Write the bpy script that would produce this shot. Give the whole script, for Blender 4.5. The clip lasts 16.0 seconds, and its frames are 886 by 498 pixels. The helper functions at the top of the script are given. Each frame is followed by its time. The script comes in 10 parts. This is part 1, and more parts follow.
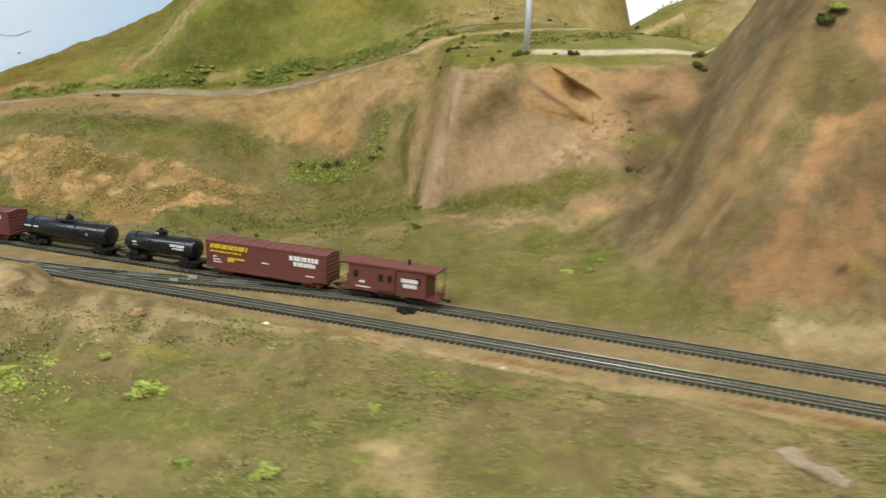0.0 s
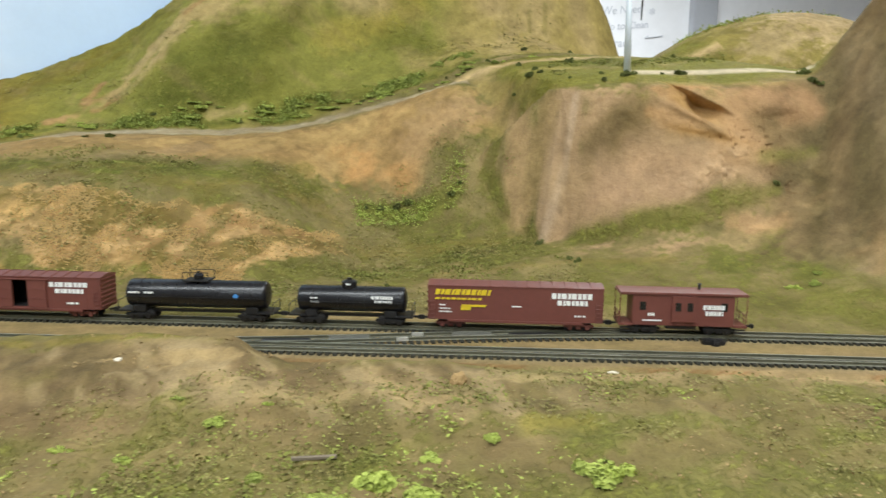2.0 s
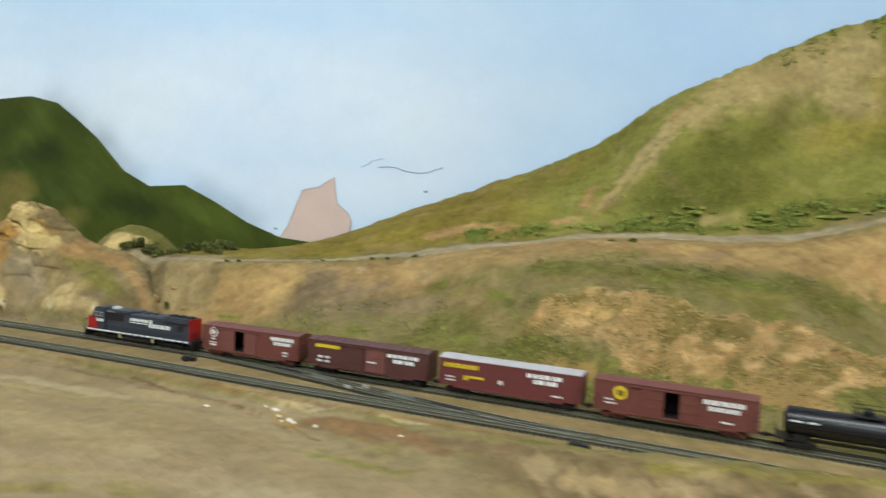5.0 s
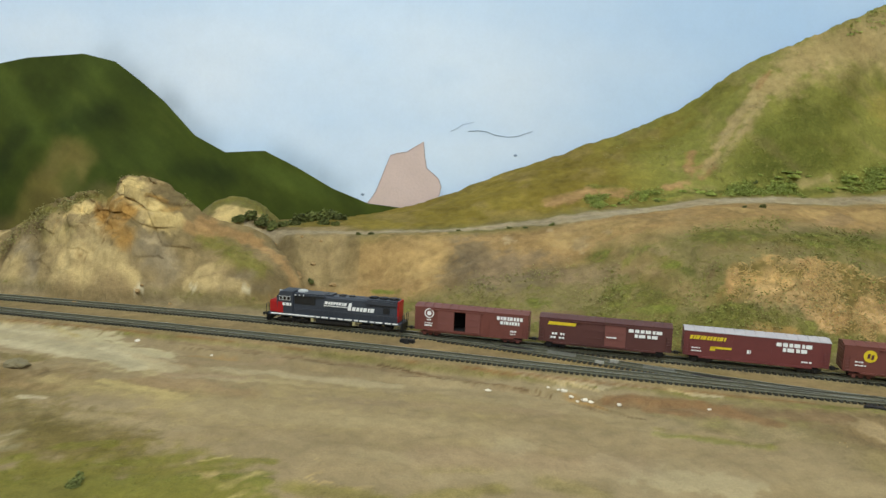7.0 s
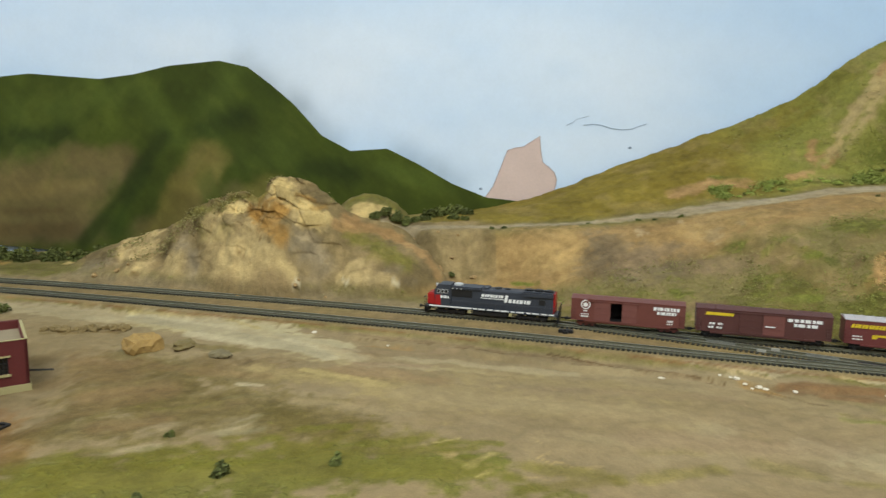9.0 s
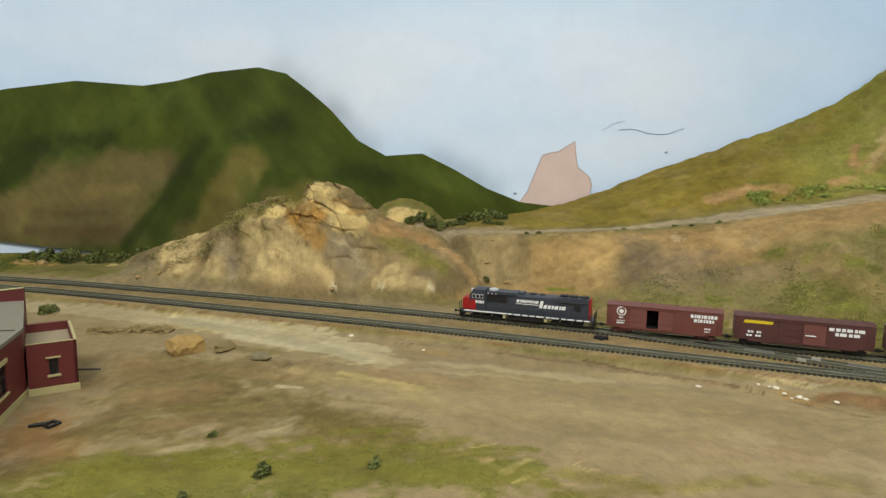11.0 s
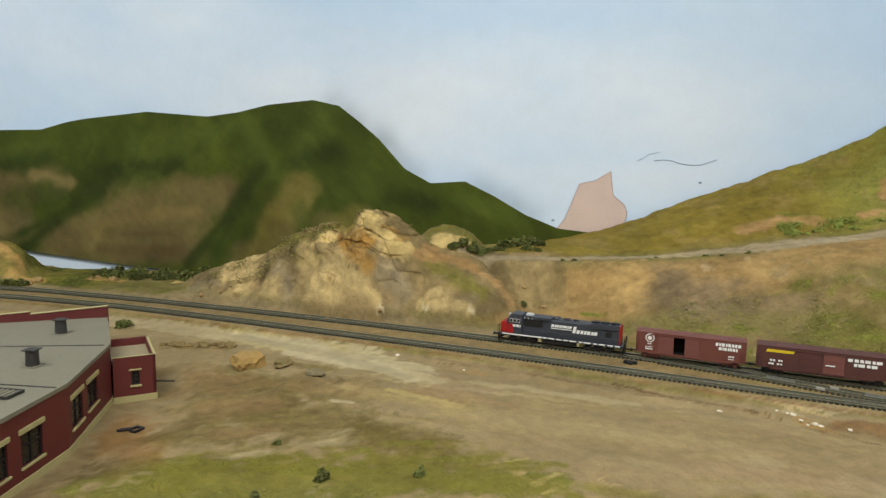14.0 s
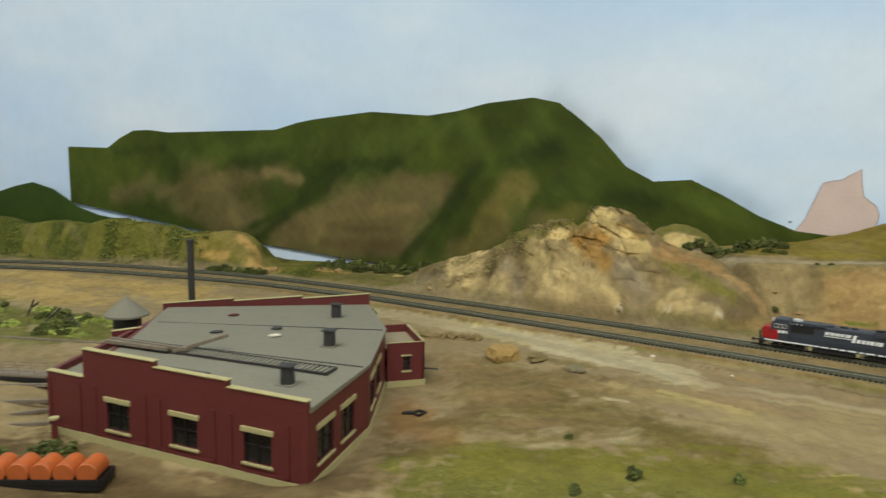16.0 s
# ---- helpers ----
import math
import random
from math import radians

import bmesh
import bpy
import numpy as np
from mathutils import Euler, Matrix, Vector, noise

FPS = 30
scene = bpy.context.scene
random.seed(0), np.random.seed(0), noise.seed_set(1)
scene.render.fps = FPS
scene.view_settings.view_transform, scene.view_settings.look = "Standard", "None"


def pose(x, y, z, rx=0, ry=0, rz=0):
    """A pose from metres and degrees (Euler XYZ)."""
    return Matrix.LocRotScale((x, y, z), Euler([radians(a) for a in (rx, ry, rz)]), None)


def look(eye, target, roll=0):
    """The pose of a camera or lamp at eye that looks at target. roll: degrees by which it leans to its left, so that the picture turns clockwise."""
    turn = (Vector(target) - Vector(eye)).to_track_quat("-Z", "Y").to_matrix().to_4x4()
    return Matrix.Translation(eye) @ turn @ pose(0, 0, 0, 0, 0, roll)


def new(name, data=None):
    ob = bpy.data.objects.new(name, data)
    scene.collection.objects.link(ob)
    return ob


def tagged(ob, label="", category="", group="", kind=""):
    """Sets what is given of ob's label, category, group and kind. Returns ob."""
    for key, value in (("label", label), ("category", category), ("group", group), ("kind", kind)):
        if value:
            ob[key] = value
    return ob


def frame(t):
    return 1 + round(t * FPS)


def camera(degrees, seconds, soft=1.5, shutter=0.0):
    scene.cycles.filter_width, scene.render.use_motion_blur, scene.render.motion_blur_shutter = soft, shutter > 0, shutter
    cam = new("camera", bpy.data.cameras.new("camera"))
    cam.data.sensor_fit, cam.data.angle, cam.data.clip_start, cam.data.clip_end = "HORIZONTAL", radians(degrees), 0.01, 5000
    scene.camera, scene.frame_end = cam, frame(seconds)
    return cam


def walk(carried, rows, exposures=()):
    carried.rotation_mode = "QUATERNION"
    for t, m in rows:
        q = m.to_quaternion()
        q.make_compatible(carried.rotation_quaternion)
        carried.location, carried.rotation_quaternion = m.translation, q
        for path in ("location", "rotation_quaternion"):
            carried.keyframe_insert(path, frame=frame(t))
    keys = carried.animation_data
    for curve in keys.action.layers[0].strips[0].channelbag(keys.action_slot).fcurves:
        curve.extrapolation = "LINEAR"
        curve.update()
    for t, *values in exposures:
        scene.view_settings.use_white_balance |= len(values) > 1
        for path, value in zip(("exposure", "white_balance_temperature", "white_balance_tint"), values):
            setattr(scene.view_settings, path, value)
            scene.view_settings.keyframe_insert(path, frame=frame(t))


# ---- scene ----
cam = camera(64.1, 16.0, soft=1.4, shutter=0.35)
PATH = [
    (0, (0.055, 0.072, 0.165), (0.042, 2.009, -0.33), 2.2),
    (0.5, (-0.072, 0.121, 0.145), (0.155, 2.058, -0.3), 1.6),
    (1, (-0.16, 0.136, 0.152), (0.311, 2.047, -0.203), -0.5),
    (1.5, (-0.204, 0.173, 0.125), (0.416, 2.048, -0.19), -0.3),
    (2, (-0.24, 0.19, 0.119), (0.305, 2.09, -0.191), 0.7),
    (2.5, (-0.262, 0.19, 0.123), (0.201, 2.114, -0.164), 0.9),
    (3, (-0.288, 0.186, 0.124), (0.073, 2.134, -0.154), 1.0),
    (3.5, (-0.327, 0.177, 0.133), (-0.106, 2.151, -0.104), 0.7),
    (4, (-0.358, 0.17, 0.136), (-0.29, 2.16, -0.049), 1.1),
    (4.5, (-0.407, 0.178, 0.139), (-0.473, 2.172, -0.001), 1.6),
    (5, (-0.485, 0.213, 0.141), (-0.682, 2.2, 0.027), 2.7),
    (5.2, (-0.527, 0.231, 0.143), (-0.763, 2.214, 0.034), 2.0),
    (7.5, (-0.805, 0.18, 0.175), (-0.615, 2.148, -0.131), 2.2),
    (8, (-0.827, 0.169, 0.181), (-0.68, 2.139, -0.129), 1.9),
    (8.5, (-0.846, 0.166, 0.178), (-0.759, 2.14, -0.135), 0.8),
    (9, (-0.876, 0.167, 0.176), (-0.865, 2.142, -0.14), 0.8),
    (9.5, (-0.896, 0.17, 0.176), (-0.92, 2.146, -0.136), 0.8),
    (12, (-0.871, 0.148, 0.187), (-0.972, 2.121, -0.123), 0.9),
    (12.5, (-0.872, 0.138, 0.192), (-0.982, 2.111, -0.114), 1.0),
    (13, (-0.872, 0.128, 0.196), (-1.001, 2.102, -0.098), 1.0),
    (13.5, (-0.875, 0.121, 0.2), (-1.04, 2.094, -0.086), 1.1),
    (14, (-0.878, 0.11, 0.202), (-1.071, 2.081, -0.073), 1.1),
    (14.5, (-0.887, 0.106, 0.201), (-1.104, 2.077, -0.065), 1.2),
    (15, (-0.912, 0.105, 0.199), (-1.22, 2.063, -0.066), 1.2),
    (15.5, (-0.952, 0.106, 0.193), (-1.391, 2.04, -0.069), 1.1),
    (16, (-0.99, 0.097, 0.188), (-1.573, 1.991, -0.079), 1.0),
]
walk(cam, [(t, look(eye, target, roll)) for t, eye, target, roll in PATH],
     exposures=[(0, 0.2, 6500, 10), (2, 0.3, 6400, 7), (5, 0.12, 6350, 5), (9, 0.02, 6500, 6), (12, 0.0, 6950, 9), (14, -0.03, 6950, 9), (16, -0.1, 6800, 5)])

# ---------------------------------------------------------------- light
world = bpy.data.worlds.new("room_world")
world.use_nodes = True
world.node_tree.nodes["Background"].inputs[0].default_value = (0.9, 0.95, 1.0, 1)
world.node_tree.nodes["Background"].inputs[1].default_value = 0.05
scene.world = world
LAMP_WATTS = 16.0
for lx, ly in ((-1.9, 0.1), (-0.7, -0.1), (0.6, 0.1), (-0.7, -1.3), (1.2, 2.6)):
    # the fifth lamp is added, three times stronger, to brighten the far wall
    watts = LAMP_WATTS * (3.0 if ly > 2 else 1.0)
    lamp = bpy.data.lights.new("tube_light", "AREA")
    lamp.shape, lamp.size, lamp.size_y, lamp.energy = "RECTANGLE", 1.2, 0.3, watts
    lamp.color = (0.96, 1.0, 1.02)
    ob = new("tube_light", lamp)
    ob.matrix_world = pose(lx, ly, 1.33)

# ---------------------------------------------------------------- numbers, curves and noise
rng = np.random.default_rng(7)


def smooth(xs, ys, q):
    """Monotone cubic through (xs, ys), at q."""
    order = np.argsort(xs)
    x, y = np.asarray(xs, float)[order], np.asarray(ys, float)[order]
    q = np.clip(np.asarray(q, float), x[0], x[-1])
    h, s = np.diff(x), np.diff(y) / np.diff(x)
    d = np.zeros(len(x))
    same = s[:-1] * s[1:] > 0
    w1, w2 = 2 * h[1:] + h[:-1], h[1:] + 2 * h[:-1]
    with np.errstate(divide="ignore", invalid="ignore"):
        d[1:-1] = np.where(same, (w1 + w2) / (w1 / s[:-1] + w2 / s[1:]), 0)
    d[0], d[-1] = s[0], s[-1]
    i = np.clip(np.searchsorted(x, q) - 1, 0, len(h) - 1)
    t = (q - x[i]) / h[i]
    return ((1 + 2 * t) * (1 - t) ** 2 * y[i] + t * (1 - t) ** 2 * h[i] * d[i]
            + t * t * (3 - 2 * t) * y[i + 1] + t * t * (t - 1) * h[i] * d[i + 1])


def line(rows, q, k):
    return smooth([r[0] for r in rows], [r[k] for r in rows], q)


TILE = rng.random((8, 128, 128))


def grain(x, y, size, layer=0):
    """Value noise from 0 to 1 with lumps of about that size."""
    u, v = np.asarray(x) / size + 500.3, np.asarray(y) / size + 500.7
    i, j = np.floor(u).astype(int), np.floor(v).astype(int)
    a, b = u - i, v - j
    a, b = a * a * (3 - 2 * a), b * b * (3 - 2 * b)
    t = TILE[layer]
    i0, i1, j0, j1 = i % 128, (i + 1) % 128, j % 128, (j + 1) % 128
    return (t[i0, j0] * (1 - a) + t[i1, j0] * a) * (1 - b) + (t[i0, j1] * (1 - a) + t[i1, j1] * a) * b


def fractal(x, y, size, layer=0, octaves=4):
    total, amp, norm = 0.0, 1.0, 0.0
    for k in range(octaves):
        total = total + amp * grain(x, y, size / 2 ** k, (layer + k) % 8)
        norm, amp = norm + amp, amp * 0.55
    return total / norm


def step(a, b, q):
    t = np.clip((np.asarray(q, float) - a) / (b - a), 0, 1)
    return t * t * (3 - 2 * t)


# ---------------------------------------------------------------- meshes and parts
def solid(bm, lo, hi, bevel=0.0):
    """A box between two corners added to bm."""
    made = bmesh.ops.create_cube(bm, size=1.0)["verts"]
    for v in made:
        v.co = Vector([(a + b) / 2 + c * (b - a) for a, b, c in zip(lo, hi, v.co)])
    if bevel:
        edges = list({e for v in made for e in v.link_edges})
        bmesh.ops.bevel(bm, geom=edges, offset=bevel, segments=2, affect="EDGES")
    return bm


def rod(bm, a, b, r1, r2=None, sides=12, caps=True):
    """A round bar or cone from a to b."""
    a, b = Vector(a), Vector(b)
    way = b - a
    turn = way.to_track_quat("Z", "Y").to_matrix().to_4x4()
    bmesh.ops.create_cone(bm, cap_ends=caps, segments=sides, radius1=r1, radius2=r1 if r2 is None else r2,
                          depth=way.length, matrix=Matrix.Translation((a + b) / 2) @ turn)
    return bm


def prism(bm, outline, z0, z1):
    """An upright prism over a plan outline; z0 and z1 may be lists, one height for each corner."""
    n = len(outline)
    z0 = z0 if isinstance(z0, (list, tuple)) else [z0] * n
    z1 = z1 if isinstance(z1, (list, tuple)) else [z1] * n
    low = [bm.verts.new((x, y, z)) for (x, y), z in zip(outline, z0)]
    top = [bm.verts.new((x, y, z)) for (x, y), z in zip(outline, z1)]
    for i in range(n):
        j = (i + 1) % n
        bm.faces.new((low[i], low[j], top[j], top[i]))
    bm.faces.new(top)
    bm.faces.new(low[::-1])
    bmesh.ops.recalc_face_normals(bm, faces=bm.faces[:])
    return bm


def link(name, bm, material, flat=True):
    mesh = bpy.data.meshes.new(name)
    bm.to_mesh(mesh)
    bm.free()
    mesh.materials.append(material)
    if not flat:
        mesh.shade_smooth()
    return new(name, mesh)


def part(name, bm, material, parent, label="", flat=True):
    ob = link(name, bm, material, flat)
    ob.parent = parent
    return tagged(ob, label)


def thing(name, label, category, group="", kind=""):
    return tagged(new(name), label, category, group, kind)


def boxes(*rows, bevel=0.0):
    bm = bmesh.new()
    for lo, hi in rows:
        solid(bm, lo, hi, bevel)
    return bm


def bars(*rows, r=0.0004, sides=6):
    bm = bmesh.new()
    for a, b in rows:
        rod(bm, a, b, r, sides=sides)
    return bm


# ---------------------------------------------------------------- materials
def paint(name, colour, rough=0.6, metal=0.0, size=0.01, amount=0.25, bump=0.15, dirt=None, dirt_amount=0.4, spread=0.0):
    """A surface with grain at two scales; size: the larger grain in metres."""
    m = bpy.data.materials.new(name)
    m.use_nodes = True
    n, l = m.node_tree.nodes, m.node_tree.links
    p = n["Principled BSDF"]
    p.inputs["Metallic"].default_value = metal
    co = n.new("ShaderNodeTexCoord")
    big, small = n.new("ShaderNodeTexNoise"), n.new("ShaderNodeTexNoise")
    big.inputs["Scale"].default_value, small.inputs["Scale"].default_value = 1 / size, 9 / size
    big.inputs["Detail"].default_value = small.inputs["Detail"].default_value = 4
    for t in (big, small):
        l.new(co.outputs["Object"], t.inputs["Vector"])
    both = n.new("ShaderNodeMath")
    both.operation = "ADD"
    l.new(big.outputs["Fac"], both.inputs[0])
    l.new(small.outputs["Fac"], both.inputs[1])
    ramp = n.new("ShaderNodeMapRange")
    ramp.inputs["From Min"].default_value, ramp.inputs["From Max"].default_value = 0.6, 1.4
    ramp.inputs["To Min"].default_value, ramp.inputs["To Max"].default_value = 1 - amount, 1 + amount
    l.new(both.outputs[0], ramp.inputs["Value"])
    source = ramp.outputs[0]
    if spread:
        info = n.new("ShaderNodeObjectInfo")
        vary = n.new("ShaderNodeMapRange")
        vary.inputs["To Min"].default_value, vary.inputs["To Max"].default_value = 1 - spread, 1 + spread
        l.new(info.outputs["Random"], vary.inputs["Value"])
        times = n.new("ShaderNodeMath")
        times.operation = "MULTIPLY"
        l.new(ramp.outputs[0], times.inputs[0])
        l.new(vary.outputs[0], times.inputs[1])
        source = times.outputs[0]
    scale = n.new("ShaderNodeVectorMath")
    scale.operation = "SCALE"
    l.new(source, scale.inputs["Scale"])
    if dirt:
        mix = n.new("ShaderNodeMix")
        mix.data_type = "RGBA"
        mix.inputs["A"].default_value, mix.inputs["B"].default_value = (*colour, 1), (*dirt, 1)
        edge = n.new("ShaderNodeMapRange")
        edge.inputs["From Min"].default_value, edge.inputs["From Max"].default_value = 0.5, 0.75
        edge.inputs["To Max"].default_value = dirt_amount
        l.new(big.outputs["Fac"], edge.inputs["Value"])
        l.new(edge.outputs[0], mix.inputs["Factor"])
        l.new(mix.outputs["Result"], scale.inputs[0])
    else:
        scale.inputs[0].default_value = colour
    l.new(scale.outputs[0], p.inputs["Base Color"])
    gloss = n.new("ShaderNodeMapRange")
    gloss.inputs["To Min"].default_value, gloss.inputs["To Max"].default_value = max(rough - 0.12, 0.05), min(rough + 0.12, 1)
    l.new(small.outputs["Fac"], gloss.inputs["Value"])
    l.new(gloss.outputs[0], p.inputs["Roughness"])
    if bump:
        b = n.new("ShaderNodeBump")
        b.inputs["Strength"].default_value, b.inputs["Distance"].default_value = bump, size * 0.1
        l.new(both.outputs[0], b.inputs["Height"])
        l.new(b.outputs[0], p.inputs["Normal"])
    return m


def coloured(name, attribute, rough, sizes, amount, bump, depth):
    """A surface whose colour is an attribute of its mesh, with grain at three scales."""
    m = bpy.data.materials.new(name)
    m.use_nodes = True
    n, l = m.node_tree.nodes, m.node_tree.links
    p = n["Principled BSDF"]
    p.inputs["Roughness"].default_value = rough
    p.inputs["Specular IOR Level"].default_value = 0.2
    a = n.new("ShaderNodeAttribute")
    a.attribute_name = attribute
    co = n.new("ShaderNodeTexCoord")
    last = None
    for size in sizes:
        t = n.new("ShaderNodeTexNoise")
        t.inputs["Scale"].default_value, t.inputs["Detail"].default_value = 1 / size, 5
        t.inputs["Roughness"].default_value = 0.65
        l.new(co.outputs["Object"], t.inputs["Vector"])
        if last is None:
            last = t.outputs["Fac"]
        else:
            add = n.new("ShaderNodeMath")
            add.operation = "ADD"
            l.new(last, add.inputs[0])
            l.new(t.outputs["Fac"], add.inputs[1])
            last = add.outputs[0]
    half = len(sizes) / 2
    ramp = n.new("ShaderNodeMapRange")
    ramp.inputs["From Min"].default_value, ramp.inputs["From Max"].default_value = half * 0.55, half * 1.45
    ramp.inputs["To Min"].default_value, ramp.inputs["To Max"].default_value = 1 - amount, 1 + amount
    l.new(last, ramp.inputs["Value"])
    scale = n.new("ShaderNodeVectorMath")
    scale.operation = "SCALE"
    l.new(a.outputs["Color"], scale.inputs[0])
    l.new(ramp.outputs[0], scale.inputs["Scale"])
    l.new(scale.outputs[0], p.inputs["Base Color"])
    b = n.new("ShaderNodeBump")
    b.inputs["Strength"].default_value, b.inputs["Distance"].default_value = bump, depth
    l.new(last, b.inputs["Height"])
    l.new(b.outputs[0], p.inputs["Normal"])
    return m


def scenic_ground():
    """Painted plaster and earth in the mesh's colours, with flecks of turf where their alpha asks for it."""
    m = bpy.data.materials.new("scenic_ground")
    m.use_nodes = True
    n, l = m.node_tree.nodes, m.node_tree.links
    p = n["Principled BSDF"]
    p.inputs["Roughness"].default_value = 0.95
    p.inputs["Specular IOR Level"].default_value = 0.15
    a = n.new("ShaderNodeAttribute")
    a.attribute_name = "ground_colour"
    co = n.new("ShaderNodeTexCoord")

    def lumps(size, detail, rough=0.6):
        t = n.new("ShaderNodeTexNoise")
        t.inputs["Scale"].default_value, t.inputs["Detail"].default_value = 1 / size, detail
        t.inputs["Roughness"].default_value = rough
        l.new(co.outputs["Object"], t.inputs["Vector"])
        return t.outputs["Fac"]

    def calc(kind, x, y):
        t = n.new("ShaderNodeMath")
        t.operation = kind
        for k, q in enumerate((x, y)):
            if isinstance(q, (int, float)):
                t.inputs[k].default_value = q
            else:
                l.new(q, t.inputs[k])
        return t.outputs[0]

    def ranged(x, a0, a1, b0, b1):
        t = n.new("ShaderNodeMapRange")
        for key, q in zip(("From Min", "From Max", "To Min", "To Max"), (a0, a1, b0, b1)):
            t.inputs[key].default_value = q
        l.new(x, t.inputs["Value"])
        return t.outputs[0]

    broad, middle, fine, crumb = lumps(0.045, 5), lumps(0.011, 6, 0.65), lumps(0.0034, 4), lumps(0.0012, 3)
    # plain earth: broad stains, finer blotches
    shade = calc("MULTIPLY", ranged(broad, 0.3, 0.7, 0.9, 1.1), ranged(middle, 0.28, 0.72, 0.86, 1.14))
    shade = calc("MULTIPLY", shade, ranged(crumb, 0.25, 0.75, 0.91, 1.09))
    vivid = ranged(a.outputs["Alpha"], 0.0, 0.06, 1.0, 1.75)
    shade = calc("ADD", calc("MULTIPLY", calc("SUBTRACT", shade, 1.0), vivid), 1.0)
    earth = n.new("ShaderNodeVectorMath")
    earth.operation = "SCALE"
    l.new(a.outputs["Color"], earth.inputs[0])
    l.new(shade, earth.inputs["Scale"])
    # turf: flecks from dark olive to yellow green
    hue = n.new("ShaderNodeValToRGB")
    for k, (at, c) in enumerate(((0.34, (56, 56, 28)), (0.5, (98, 97, 48)), (0.66, (136, 134, 66)))):
        e = hue.color_ramp.elements[k] if k < 2 else hue.color_ramp.elements.new(at)
        e.position, e.color = at, (*rgb(*c), 1)
    l.new(calc("MULTIPLY", calc("ADD", middle, fine), 0.5), hue.inputs[0])
    wanted = calc("ADD", calc("MULTIPLY", calc("SUBTRACT", calc("ADD", fine, middle), 1.0), 1.5), a.outputs["Alpha"])
    mask = ranged(wanted, 0.5, 0.82, 0.0, 0.66)
    mix = n.new("ShaderNodeMix")
    mix.data_type = "RGBA"
    l.new(mask, mix.inputs["Factor"])
    l.new(earth.outputs[0], mix.inputs["A"])
    l.new(hue.outputs[0], mix.inputs["B"])
    l.new(mix.outputs["Result"], p.inputs["Base Color"])
    relief = calc("ADD", calc("MULTIPLY", middle, 0.9), calc("MULTIPLY", crumb, 0.10))
    relief = calc("ADD", relief, calc("MULTIPLY", calc("ADD", mask, 0.25), calc("MULTIPLY", fine, 0.8)))
    b = n.new("ShaderNodeBump")
    b.inputs["Strength"].default_value, b.inputs["Distance"].default_value = 1.0, 0.0022
    l.new(relief, b.inputs["Height"])
    l.new(b.outputs[0], p.inputs["Normal"])
    return m


def rgb(r, g, b):
    """Linear colour from 0..255 values."""
    return tuple((c / 255) ** 2.2 for c in (r, g, b))


GROUND = scenic_ground()
PAINTED = coloured("painted_backdrop", "paint_colour", 0.7, (0.12, 0.03, 0.004), 0.045, 0.08, 0.0003)
BRUSHED = coloured("brushed_hill_paint", "paint_colour", 0.75, (0.05, 0.016, 0.005), 0.2, 0.12, 0.0004)
TIE = paint("black_tie_plastic", rgb(56, 54, 44), 0.75, size=0.004, amount=0.3, spread=0.25)
RAIL_SIDE = paint("weathered_rail_side", rgb(104, 103, 86), 0.55, 0.25, size=0.004, amount=0.3)
RAIL_TOP = paint("polished_rail_head", (0.40, 0.40, 0.34), 0.42, 0.75, size=0.01, amount=0.2, bump=0.02)
BLACK = paint("black_plastic", rgb(32, 31, 31), 0.5, size=0.004, amount=0.3)
SLATE = paint("dark_grey_engine_paint", rgb(57, 61, 69), 0.45, size=0.012, amount=0.12, bump=0.03)
SCARLET = paint("scarlet_engine_paint", rgb(158, 30, 31), 0.45, size=0.01, amount=0.12, bump=0.03)
WHITE = paint("white_lettering", rgb(232, 232, 228), 0.6, size=0.004, amount=0.06, bump=0.0)
YELLOW = paint("yellow_lettering", rgb(214, 186, 40), 0.6, size=0.004, amount=0.1, bump=0.0)
BLUE = paint("blue_emblem", rgb(70, 130, 190), 0.6, size=0.004, amount=0.1, bump=0.0)
SILVER = paint("silver_plastic", rgb(200, 200, 198), 0.4, 0.3, size=0.004, amount=0.1)
CAR_RED = paint("boxcar_red_brown", rgb(108, 63, 55), 0.5, size=0.02, amount=0.12, bump=0.03, dirt=rgb(90, 51, 45))
CAR_BROWN = paint("boxcar_dark_brown", rgb(86, 53, 49), 0.5, size=0.02, amount=0.12, bump=0.03, dirt=rgb(76, 43, 40))
CAR_CRIMSON = paint("boxcar_crimson_brown", rgb(104, 54, 52), 0.5, size=0.02, amount=0.12, bump=0.03, dirt=rgb(95, 43, 43))
DOOR_RED = paint("faded_door_red", rgb(114, 70, 63), 0.6, size=0.01, amount=0.12, bump=0.03)
ROOF_GREY = paint("pale_car_roof", rgb(176, 170, 172), 0.5, size=0.01, amount=0.1)
TANK_BLACK = paint("gloss_black_tank_paint", rgb(30, 30, 33), 0.3, size=0.01, amount=0.15, bump=0.02)
DARK = paint("unlit_interior", rgb(22, 17, 16), 0.9, size=0.01, amount=0.2)
BRICK = paint("brick_red_plastic", rgb(94, 39, 37), 0.6, size=0.02, amount=0.14, bump=0.1, dirt=rgb(80, 35, 33))
CREAM = paint("cream_trim", rgb(168, 158, 112), 0.65, size=0.01, amount=0.1)
TAR = paint("grey_tar_paper_roof", rgb(118, 114, 99), 0.85, size=0.03, amount=0.14, bump=0.2, dirt=rgb(100, 97, 85))
GLASS = paint("dark_window_glazing", rgb(34, 33, 34), 0.25, size=0.01, amount=0.2, bump=0.02)
SMOKE = paint("sooty_metal", rgb(52, 50, 48), 0.6, size=0.006, amount=0.3)
MAST = paint("white_mast_paint", rgb(206, 214, 220), 0.45, size=0.02, amount=0.05, bump=0.02)
